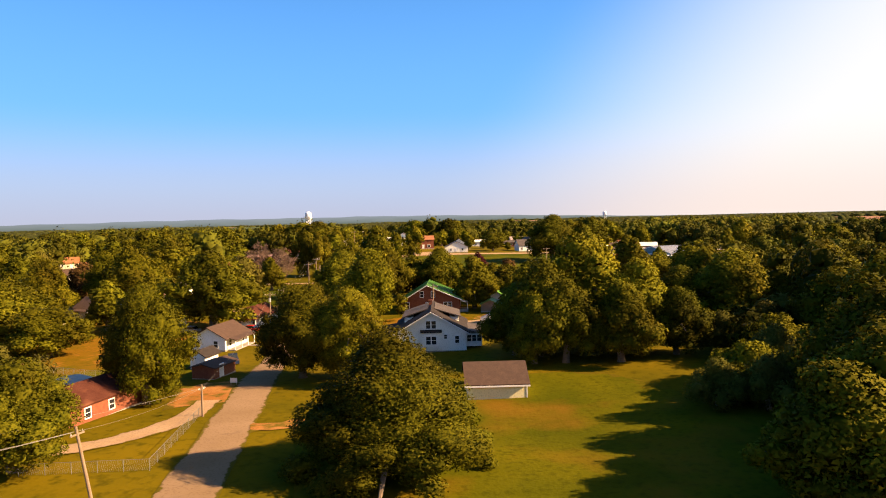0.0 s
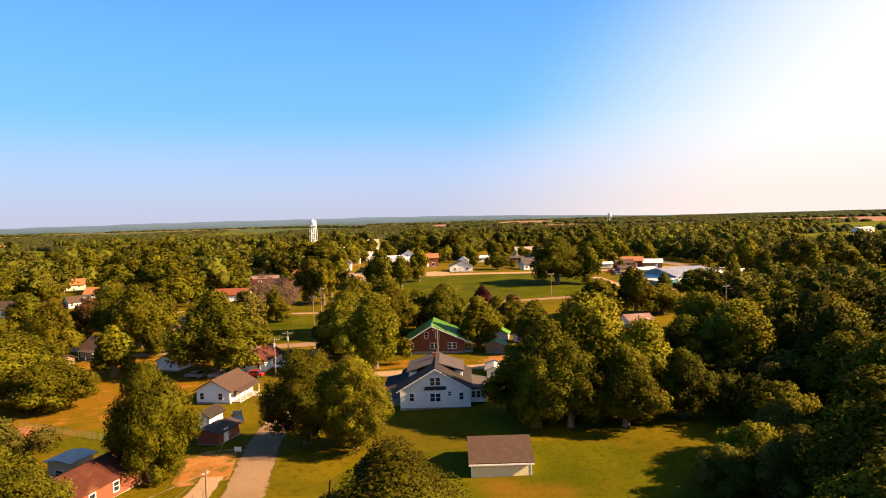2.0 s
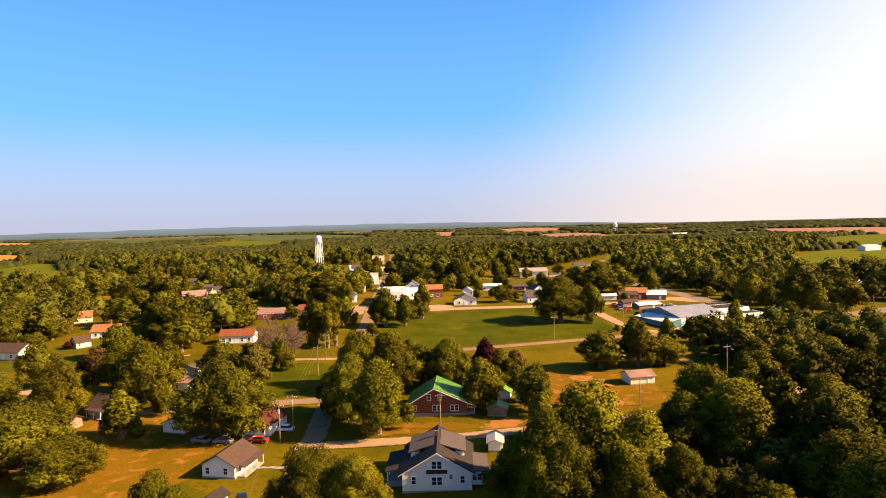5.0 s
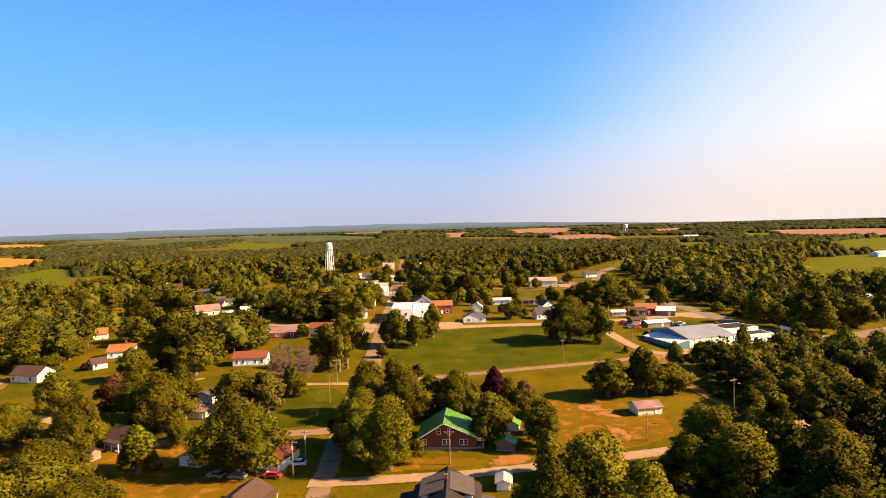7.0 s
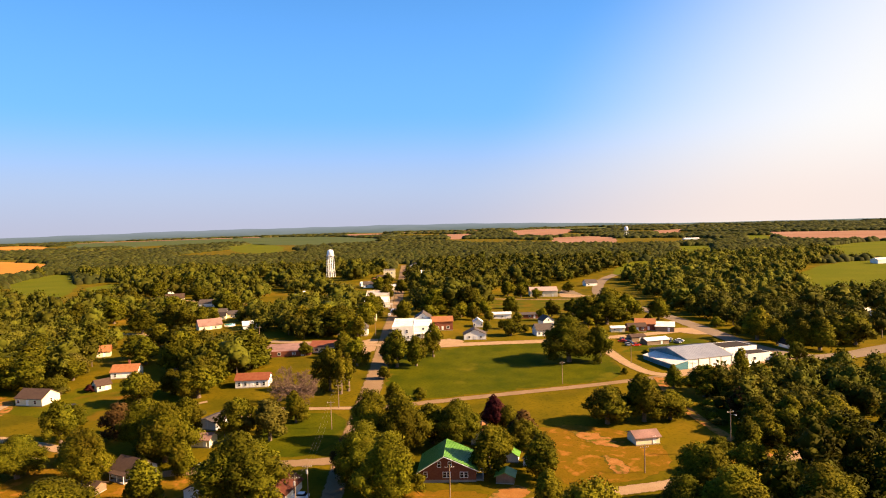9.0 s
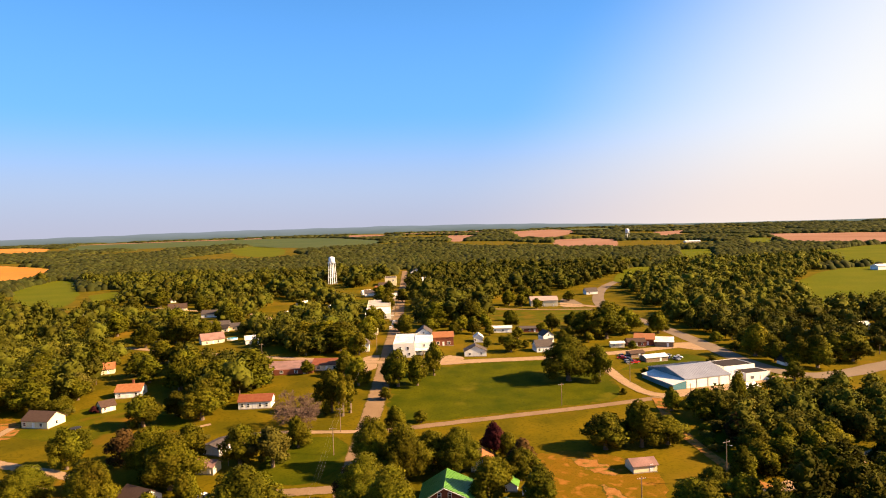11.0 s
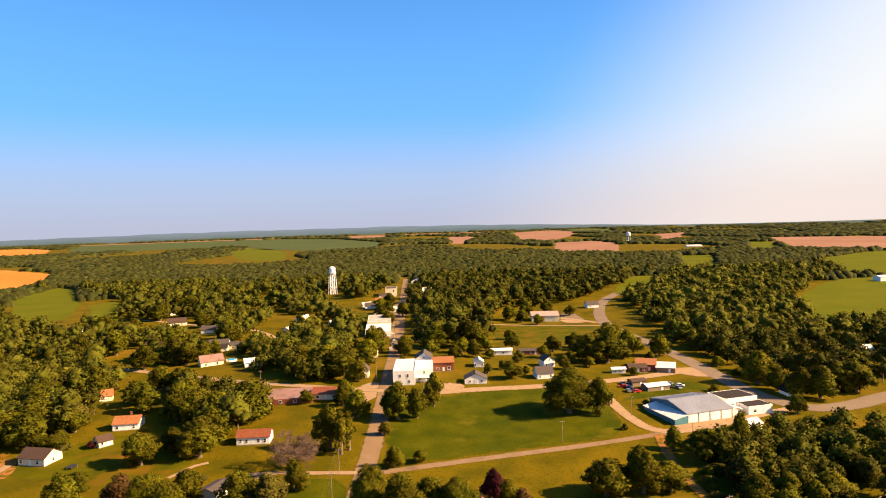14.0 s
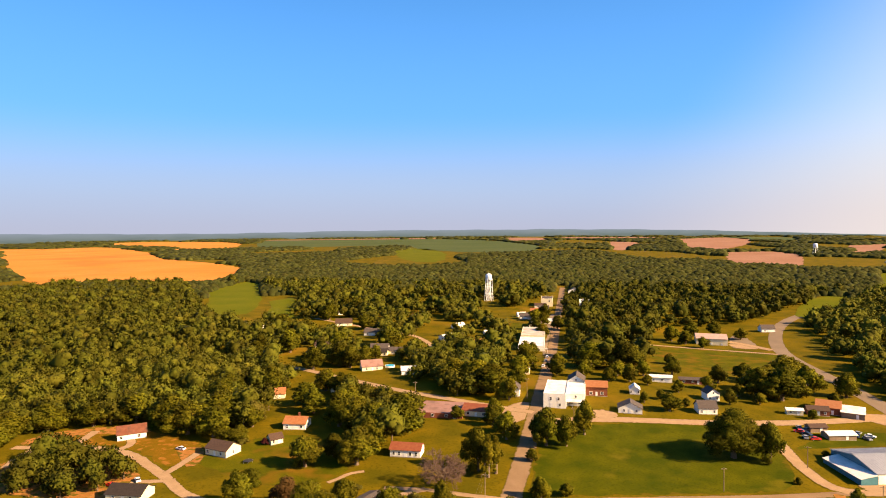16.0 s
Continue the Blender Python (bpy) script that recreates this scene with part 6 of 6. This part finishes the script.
LAWN_TREES = [
    (-19.8, 280.2, 5.8, 15.5), (-11.3, 281.3, 4.8, 13.1), (-4.0, 296.4, 4.5, 15.6),
    (-24.4, 285.3, 3.8, 11.5), (53.6, 202.4, 6.9, 11.9), (65.8, 203.6, 6.2, 14.3), (74.8, 205.2, 5.7, 9.6), (173.0, 306.5, 6.6, 14.0), (181.0, 304.0, 7.0, 14.5), (164.5, 332.0, 7.6, 17.0), (205.0, 315.0, 7.0, 15.0), (197.0, 317.0, 7.0, 14.0), (157.5, 281.0, 4.0, 8.0), (109.4, 419.5, 10.6, 17.5), (94.0, 400.5, 7.6, 15.5), (168.0, 318.5, 5.0, 11.0), (96.1, 229.6, 7.0, 11.7), (112.2, 235.9, 4.0, 14.8), (93.5, 180.0, 4.2, 9.0), (97.0, 190.0, 5.0, 10.5), (101.0, 181.0, 5.0, 10.0), (106.0, 191.0, 5.0, 10.5), (78.0, 156.5, 4.6, 9.5), (71.0, 160.5, 3.6, 6.5), (76.0, 171.0, 3.4, 6.0), (113.0, 187.0, 4.6, 9.0), (121.0, 193.0, 5.0, 10.0),
]
WEST_TREES = [
    (-90.0, 128.7, 5.2, 10.0), (-118.0, 172.7, 6.0, 11.4), (-96.5, 167.5, 6.4, 15.0), (-81.0, 183.0, 7.6, 17.0),
    (-72.5, 173.5, 3.8, 9.0), (-83.0, 204.1, 4.6, 12.2), (-115.0, 239.0, 6.0, 12.4), (-166.0, 412.0, 7.0, 14.5), (-177.0, 418.0, 7.0, 15.0), (-160.0, 424.0, 6.0, 13.0), (-50.0, 154.5, 8.4, 17.6), (-65.2, 199.0, 5.6, 13.0),
    (-49.5, 212.8, 4.0, 10.0), (-164.0, 281.0, 5.4, 10.0), (-159.5, 258.0, 4.6, 7.0), (-94.6, 245.0, 7.6, 15.0), (-175.0, 265.0, 8.4, 14.5),
    (-91.0, 192.0, 6.4, 15.0), (-105.0, 182.0, 5.0, 9.0), (-121.5, 199.5, 4.9, 13.0), (-99.0, 277.0, 7.0, 15.0), (-96.0, 262.0, 6.0, 14.0), (-87.8, 287.5, 10.0, 16.4),
    (-109.0, 279.0, 6.2, 16.2), (-120.4, 290.7, 7.8, 16.3), (-201, 443, 6.2, 12.4), (-193, 457, 9.3, 17.0), (-254, 526, 9.8, 17.0), (-288, 696, 10.0, 17.0), (-282, 636, 10.0, 17.0), (-288, 544, 10.0, 17.0), (-168, 499, 9.9, 17.0), (-188, 343, 7.3, 14.5), (-220, 580, 7.9, 15.8), (-237, 461, 8.7, 17.0), (-190, 404, 7.6, 15.2), (-267, 681, 10.0, 17.0), (-160, 446, 4.9, 9.8), (-249, 437, 8.4, 16.7), (-190.0, 266.0, 9.0, 15.0), (-264.0, 227.0, 8.0, 12.0), (-257.0, 214.0, 7.0, 10.0), (-250.0, 203.0, 8.0, 12.0), (-270.0, 241.0, 8.0, 13.0), (-276.0, 226.0, 9.0, 14.0), (-262.0, 256.0, 8.0, 13.0), (-246.0, 268.0, 7.5, 12.0), (-268.0, 206.0, 9.0, 13.0), (-228.0, 277.0, 8.0, 14.0), (-206.0, 274.0, 9.0, 16.0), (-127.0, 217.0, 4.2, 7.0), (-161.0, 265.0, 4.0, 6.0), (-130.0, 160.0, 6.0, 10.0), (-124.0, 150.0, 6.0, 9.0),
    (-121.0, 288.0, 6.4, 16.0), (-121.0, 303.0, 7.2, 15.5), (-108.0, 252.0, 4.5, 10.0), (-183.0, 280.0, 9.0, 16.0), (-204.0, 318.0, 7.5, 13.0), (-197.0, 308.0, 7.5, 13.0), (-153.4, 319.1, 7.5, 11.5), (-208.0, 331.0, 8.0, 13.0), (-143.0, 306.0, 6.5, 12.0), (-145.0, 346.0, 6.0, 11.0), (-155.0, 348.0, 6.5, 12.0), (-136.0, 338.0, 6.0, 12.0), (-66.0, 306.0, 3.2, 6.5), (-47.0, 300.0, 4.0, 9.0), (-47.5, 309.0, 4.6, 10.0), (-40.5, 292.0, 4.0, 9.0),
]
YARD_TREES = [
    (25, 352, 2.6, 5.5), (34, 362, 2.4, 5.0), (45, 380, 3.2, 7.0), (69, 364, 3.6, 8.0), (46, 352, 2.4, 4.0), (29, 392, 3.0, 6.0), (62, 394, 3.6, 8.0), (76, 382, 3.4, 7.0), (19, 398, 4.6, 10.0),
    (7, 396, 4.0, 8.0), (85, 370, 3.0, 6.0), (71, 414, 5.0, 10.5), (46, 428, 5.0, 11.0), (28, 418, 4.6, 9.5), (12, 412, 5.0, 10.0), (88, 432, 5.0, 10.0), (105, 350, 2.4, 4.5), (124, 382, 3.0, 6.5), (-8, 402, 4.5, 9.0),
    (82, 560, 5.0, 9.0), (70, 575, 6.0, 11.0), (60, 590, 7.0, 13.0), (120, 612, 5.5, 10.0), (80, 622, 7.0, 13.0), (100, 628, 7.0, 13.0), (48, 470, 4.0, 7.0), (128, 460, 4.5, 8.0),
    (160, 346, 3.0, 5.0), (170, 352, 4.0, 8.0), (160, 372, 3.5, 6.0), (136, 318, 2.4, 3.6), (95, 296, 1.6, 2.6), (-24, 262, 2.6, 5.0), (-17, 229.5, 3.4, 7.4), (-8, 233.5, 2.4, 4.6),
]
STREET_TREES = [
    (-38.0, 283.9, 4.6, 12.7), (98.6, 382.0, 9.4, 17.5), (86.8, 386.0, 8.3, 16.5), (136.0, 401.3, 6.5, 13.5),
    (116.0, 399.0, 7.2, 17.0), (36.9, 340.9, 5.2, 9.1), (19.3, 433.6, 9.6, 18.2), (-3.9, 436.0, 10.6, 16.0), (-45.0, 340.2, 4.7, 12.5), (-57.5, 352.9, 11.0, 15.5),
    (-44.5, 372.0, 5.0, 11.0), (-46.5, 398.0, 6.5, 12.0), (-44.0, 420.0, 5.5, 11.0), (-49.0, 446.0, 7.0, 14.0), (-47.0, 470.0, 5.0, 10.0), (-24.0, 402.0, 5.0, 10.0), (-25.0, 416.0, 5.5, 11.0), (-50.0, 575.0, 6.0, 11.0), (-60.0, 610.0, 6.5, 12.0), (-55.0, 640.0, 6.0, 12.0), (-66.0, 668.0, 7.0, 12.0), (-60.0, 700.0, 6.5, 13.0), (-40.0, 620.0, 6.0, 12.0), (-68.0, 362.0, 11.0, 15.0), (-80.6, 366.7, 9.7, 15.5),
]
for zone in (YARD_TREES, GREEN_HOUSE_TREES, LAWN_TREES, WEST_TREES, STREET_TREES):
    for k, (x, y, r, h) in enumerate(zone):
        plant((MID if y < 270 else FARTREE)[1 + k % 2] if x < -85 and 195 < y < 700 else NEAR[k % 3] if y < 195 and r > 5.5 and abs(x) < 125 else (FARTREE if y > 240 and r < 8 else MID)[(k * 3 + len(zone) + 2) % 4], x, y, r, h, 53 * k)
plant(RUST, -26.0, 170.0, 3.8, 10.0)
plant(RUST, -104.5, 203.0, 5.2, 10.5)
plant(GOLD, -54.1, 197.0, 5.2, 13.2)
plant(NEAR[1], 57.3, 285.0, 9.8, 19.5, 40)
plant(MID[1], 70.7, 283.0, 5.0, 16.9)
plant(PURPLE, 16.8, 199.2, 4.1, 10.8)
plant(RUST, 24.5, 186.0, 4.4, 9.6)
plant(RUST, 97.0, 204.0, 3.6, 9.5)
plant(PURPLE, -145.0, 259.5, 2.0, 3.0)
plant(GOLD, -166.5, 288.0, 5.0, 11.0)
plant(MID[1], -44.0, 248.5, 4.8, 17.5)
plant(POPLAR, -39.0, 243.5, 2.6, 16.5)
plant(POPLAR, -36.6, 247.2, 2.6, 14.8)
plant(CONIFER, 88.5, 240.8, 3.5, 9.3)
plant(CONIFER, -74.7, 155.0, 5.2, 12.2)
plant(CONIFER, 85.5, 174.0, 4.0, 10.5)
for k, (x, y, r, h) in enumerate([(76, 263.5, 1.4, 2.6), (62, 112, 6, 8), (72, 116, 6, 8), (80, 122, 6.5, 9),
                                  (-47, 66, 3.2, 3.4), (101, 213, 4, 3.4), (106, 208, 4, 3.2), (96, 218, 3.6, 3.2), (110, 203, 4, 3.4), (90.0, 210, 2.6, 2.6), (88.5, 204, 2.6, 2.4), (88, 198, 2.6, 2.2), (92, 217, 2.8, 2.8), (-155.0, 257.0, 2.6, 3.2), (-157.5, 262.0, 2.6, 3.2), (-86, 222, 2.5, 2.4), (-66, 206, 2.5, 2.6)]):
    plant(BUSH[k % 2], x, y, r, h, 61 * k)
for k, (x, y, r, h) in enumerate([(35.0, 76, 3.6, 5.0), (39.5, 73, 3.8, 5.6), (41, 80, 4.4, 6.2), (46, 84, 4.4, 7.0), (45.0, 77, 4.0, 6.0), (52, 94, 4.6, 7.0), (56, 104, 5.0, 7), (48, 103, 4.2, 6), (-53, 79, 5.0, 6.2), (-62, 94, 5.2, 6.8), (-71, 99, 5.6, 7.6), (-58, 86, 4.6, 5.6)]):
    plant(BRUSH[k % 3 // 2], x, y, r, h, 61 * k)


def bare_tree(x, y, r, h, label):
    """A dying tree: forking limbs with a haze of dry pinkish twigs."""
    rng = np.random.default_rng(5)
    t = thing("tree", x, y, 0, label, "tree")
    wood, twig = bmesh.new(), bmesh.new()
    tube(wood, (0, 0, -0.5), (0, 0, h * 0.22), 0.55, 0.42)

    def grow(p, d, length, rad, depth):
        e = p + d * length
        tube(wood if depth < 3 else twig, p, e, max(rad, 0.05), max(rad * 0.65, 0.045), n=6 if depth < 2 else 3)
        if depth < 6:
            for _ in range(4 if depth < 4 else 3):
                nd = (d + Vector(rng.normal(size=3)) * 0.75 + Vector((0, 0, 0.04))).normalized()
                grow(p + d * length * rng.uniform(0.7, 1.0), nd, length * rng.uniform(0.62, 0.8), rad * 0.58, depth + 1)
    for k in range(5):
        a = k * 1.26 + 0.4
        grow(Vector((0, 0, h * 0.2)), Vector((math.cos(a), math.sin(a), 0.75)).normalized(), r * 0.36, 0.3, 1)
    part("trunk", wood, BARK, t)
    part("dry_twig_crown", twig, TWIG, t, "fine dry pinkish-grey twigs")


bare_tree(-53.6, 231.0, 12.6, 19.0, "bare dying tree with pinkish-grey twigs")


# ---------------------------------------------------------------- woods
def inside(poly, x, y):
    c, j = False, len(poly) - 1
    for i in range(len(poly)):
        xi, yi, xj, yj = *poly[i], *poly[j]
        if (yi > y) != (yj > y) and x < (xj - xi) * (y - yi) / (yj - yi) + xi:
            c = not c
        j = i
    return c


# what grows there, outline, spacing, heights, crowding
WOODS = [
    ("western woods", [(-918, 937), (-733, 1001), (-402, 600), (-320, 545), (-270, 500), (-222, 407), (-190, 389), (-170, 333), (-173, 320), (-168, 302), (-159, 282), (-166, 274), (-190, 276), (-212, 280), (-236, 262), (-268, 252), (-275, 215), (-420, 170), (-700, 420)], 11.5, (9, 17), 0.97),
    ("trees between the gardens", [(-205, 425), (-300, 526), (-330, 560), (-280, 640), (-150, 670), (-75, 575), (-64, 470), (-58, 352), (-72, 340), (-104, 334), (-84, 318), (-82, 262), (-98, 262), (-112, 262), (-118, 284), (-130, 305), (-138, 330), (-150, 345), (-160, 352), (-190, 389)], 12.5, (9, 17), 0.93),
    ("woods below the far fields", [(-790, 1000), (-560, 1000), (-75, 1000), (-75, 900), (-95, 800), (-115, 720), (-120, 640), (-150, 670), (-280, 640), (-330, 620), (-411, 811), (-595, 1009)], 15.0, (10, 19), 0.93),
    ("trees east of the main street", [(-30, 1000), (330, 1000), (300, 950), (205, 800), (127, 680), (60, 650), (35, 540), (30, 440), (-12, 421), (-22, 531), (-33, 640), (-45, 800)], 13.5, (10, 19), 0.92),
    ("woods beyond the highway", [(200, 698), (290, 884), (360, 1000), (700, 1000), (587, 857), (500, 860), (375, 690), (300, 548), (380, 540), (440, 580), (520, 560), (360, 380), (290, 350), (240, 336), (205, 310), (184, 322), (172, 350), (164, 385), (164, 430), (166, 500), (178, 600)], 13.0, (9, 18), 0.93),
    ("thicket south of the highway", [(97, 222), (108, 238), (134, 250), (156, 258), (170, 255), (190, 240), (195, 205), (150, 186), (118, 172), (100, 168), (93, 178), (94, 200)], 7.5, (7, 11), 0.99),
    ("shaded copse by the back lawn", [(66, 116), (72, 140), (84, 154), (104, 162), (160, 185), (200, 170), (150, 110), (92, 84), (70, 96)], 7.5, (10, 15), 0.99),
    ("brush beside the back lawn", [(46, 82), (60, 90), (78, 104), (92, 130), (86, 142), (68, 122), (52, 112)], 6.0, (4, 7.5), 0.92),
    ("clump of trees by the curving street", [(-226, 228), (-205, 232), (-186, 222), (-174, 206), (-182, 192), (-214, 186), (-236, 205)], 9.0, (8, 12), 0.95),
]
OPEN = [
    [(-236, 439), (-194, 422), (-130, 395), (-95, 368), (-85, 328), (-117, 340), (-178, 364), (-211, 382)],
    [(-245, 565), (-255, 640), (-205, 577), (-180, 520), (-150, 447), (-121, 397), (-157, 396), (-180, 470)],
    [(-95, 640), (-58, 660), (-48, 600), (-90, 590)],
    [(-80, 800), (-58, 833), (-50, 720), (-80, 720)],
    [(-178, 630), (-138, 650), (-105, 565), (-145, 552)],
    [(-168, 765), (-118, 765), (-122, 845), (-168, 845)],
] + FIELDS
CLEAR = [(o.matrix_basis.translation.x, o.matrix_basis.translation.y) for o in scene.objects if o.parent is None and o.type == "EMPTY" and o.get("category") in ("house", "shop", "building", "barn", "shed", "warehouse", "trailer", "workshop")]


def wood_lobes(rng, x, y, r, h, n):
    z = terrain(x, y)
    out = []
    for _ in range(n):
        d = rng.normal(size=3)
        d /= np.linalg.norm(d)
        d[2] = abs(d[2]) * 1.2 - 0.45
        lr = r * rng.uniform(0.28, 0.46)
        out.append((x + d[0] * (r - lr), y + d[1] * (r - lr), z + h * 0.44 + d[2] * (h * 0.56 - lr * 0.5), lr))
    out.append((x, y, z + h * 0.5, min(r * 0.72, h * 0.42)))
    return out


def is_free(x, y):
    if 425 < y < 1000 and -330 < x < -60 and noise.noise((x / 38, y / 52, 5.3)) > 0.14:
        return False          # gardens and yards between the trees
    return not any(inside(p, x, y) for p in OPEN) and all(abs(x - cx) > 9 or not (-34 if 380 < cy < 700 else -15) < y - cy < 8 for cx, cy in CLEAR) and all((x - a) ** 2 + (y - b) ** 2 > c * c for a, b, c in ROADS if abs(y - b) < 12)


def build_wood(label, poly, step, heights, crowd, seed):
    rng = np.random.default_rng(seed)
    xs, ys = [p[0] for p in poly], [p[1] for p in poly]
    close_l, near_l, far_l = [], [], []
    y = min(ys)
    trunks = bmesh.new()
    while y < max(ys):
        x = min(xs)
        while x < max(xs):
            px, py = x + rng.uniform(-0.45, 0.45) * step, y + rng.uniform(-0.45, 0.45) * step
            if rng.uniform() < crowd and inside(poly, px, py) and is_free(px, py):
                big = rng.uniform(0.5, 1.0) + 0.7 * rng.uniform() ** 2
                r, h = step * 0.61 * big, rng.uniform(*heights) * (0.5 + 0.5 * big)
                near_one = py < 430 and px > -340
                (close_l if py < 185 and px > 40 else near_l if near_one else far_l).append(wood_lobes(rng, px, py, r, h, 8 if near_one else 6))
                if near_one:
                    tube(trunks, (px, py, terrain(px, py) - 0.5), (px, py, terrain(px, py) + h * 0.5), 0.28, 0.18, n=5)
            x += step
        y += step * 0.9
    w = new("woodland")
    tagged(w, label, "woodland", kind="stuff")
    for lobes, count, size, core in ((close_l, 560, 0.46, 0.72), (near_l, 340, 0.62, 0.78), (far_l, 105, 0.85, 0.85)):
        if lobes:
            c = new("canopy", cloud_mesh("canopy", lobes, [count] * len(lobes), size, SHADED_COPSE_LEAF if lobes is close_l else WOOD_LEAF, rng, core, 0.4, 0.3, 3, 0.9))
            c.parent = w
            tagged(c, kind="stuff")
    if trunks.verts:
        tagged(part("trunks", trunks, BARK, w), kind="stuff")
    else:
        trunks.free()


for k, (label, poly, step, heights, crowd) in enumerate(WOODS):
    build_wood("dense mixed green summer " + label, poly, step, heights, crowd, 100 + k)


def far_canopy():
    """Woods towards the horizon: flat-topped clumps of crowns, open where the fields lie."""
    rng = np.random.default_rng(3)
    polys = FIELDS + MEADOW_GAPS
    ext = [(min(q[0] for q in p), max(q[0] for q in p), min(q[1] for q in p), max(q[1] for q in p), p) for p in polys]
    vs, fs, base = [], [], 0
    ring = np.arange(5) * 2 * math.pi / 5
    dome = np.concatenate((np.stack((np.cos(ring), np.sin(ring), ring * 0), 1), np.stack((0.78 * np.cos(ring + 0.6), 0.78 * np.sin(ring + 0.6), ring * 0 + 0.62), 1), [(0, 0, 1)]))
    dome_f = np.array([t for k in range(5) for t in ((k, (k + 1) % 5, 5 + k), ((k + 1) % 5, 5 + (k + 1) % 5, 5 + k), (5 + k, 5 + (k + 1) % 5, 10))])
    dome_n = dome * np.array((1, 1, 0.9)) + np.array((0, 0, 0.15))
    ns = []
    R = 960.0
    while R < 4850:
        cell = 0.0078 * R
        for a in np.arange(radians(-53), radians(41), cell / R):
            rr, aa = R + rng.uniform(-0.5, 0.5) * cell, a + rng.uniform(-0.5, 0.5) * cell / R
            x, y = rr * math.sin(aa), rr * math.cos(aa)
            if any(x0 < x < x1 and y0 < y < y1 and inside(p, x, y) for x0, x1, y0, y1, p in ext):
                continue
            if rr > 1250 and noise.noise((x / 330, y / 520, 8.1)) > 0.12:
                continue          # open farmland between the woods
            s = cell * rng.uniform(0.6, 1.15)
            top = rng.uniform(6, 11.5) * (1 + 0.3 * noise.noise((x / 130, y / 130, 2.0)))
            z = terrain(x, y)
            c, q = math.cos(a * 977), math.sin(a * 977)
            turn = np.array(((c, q, 0), (-q, c, 0), (0, 0, 1)))
            vs.append((dome * rng.uniform(0.8, 1.15, (11, 1))) @ turn * np.array((s, s, top)) + np.array((x, y, z)))
            ns.append(dome_n @ turn)
            fs.append(dome_f + base)
            base += 11
        R += cell * 0.85
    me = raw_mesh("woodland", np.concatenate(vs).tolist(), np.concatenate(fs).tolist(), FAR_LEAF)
    me.polygons.foreach_set("use_smooth", np.ones(len(me.polygons), bool))
    me.normals_split_custom_set_from_vertices(np.concatenate(ns).astype(np.float32))
    w = new("woodland", me)
    tagged(w, "distant rolling dark green woods reaching the horizon", "woodland", kind="stuff")


MEADOW_GAPS = [
    [(-72, 900), (-40, 900), (-50, 1050), (-76, 1050)],
    [(1200, 1700), (1500, 1900), (1520, 1700), (1250, 1560)],
    [(-300, 1900), (200, 1950), (150, 1880), (-280, 1830)],
    [(100, 2900), (420, 3300), (100, 3300), (-200, 2950)],
    [(600, 2300), (1000, 2450), (980, 2330), (640, 2200)],
]
far_canopy()
for t in TEMPLATES:
    for o in (*t.children_recursive, t):
        bpy.data.objects.remove(o)
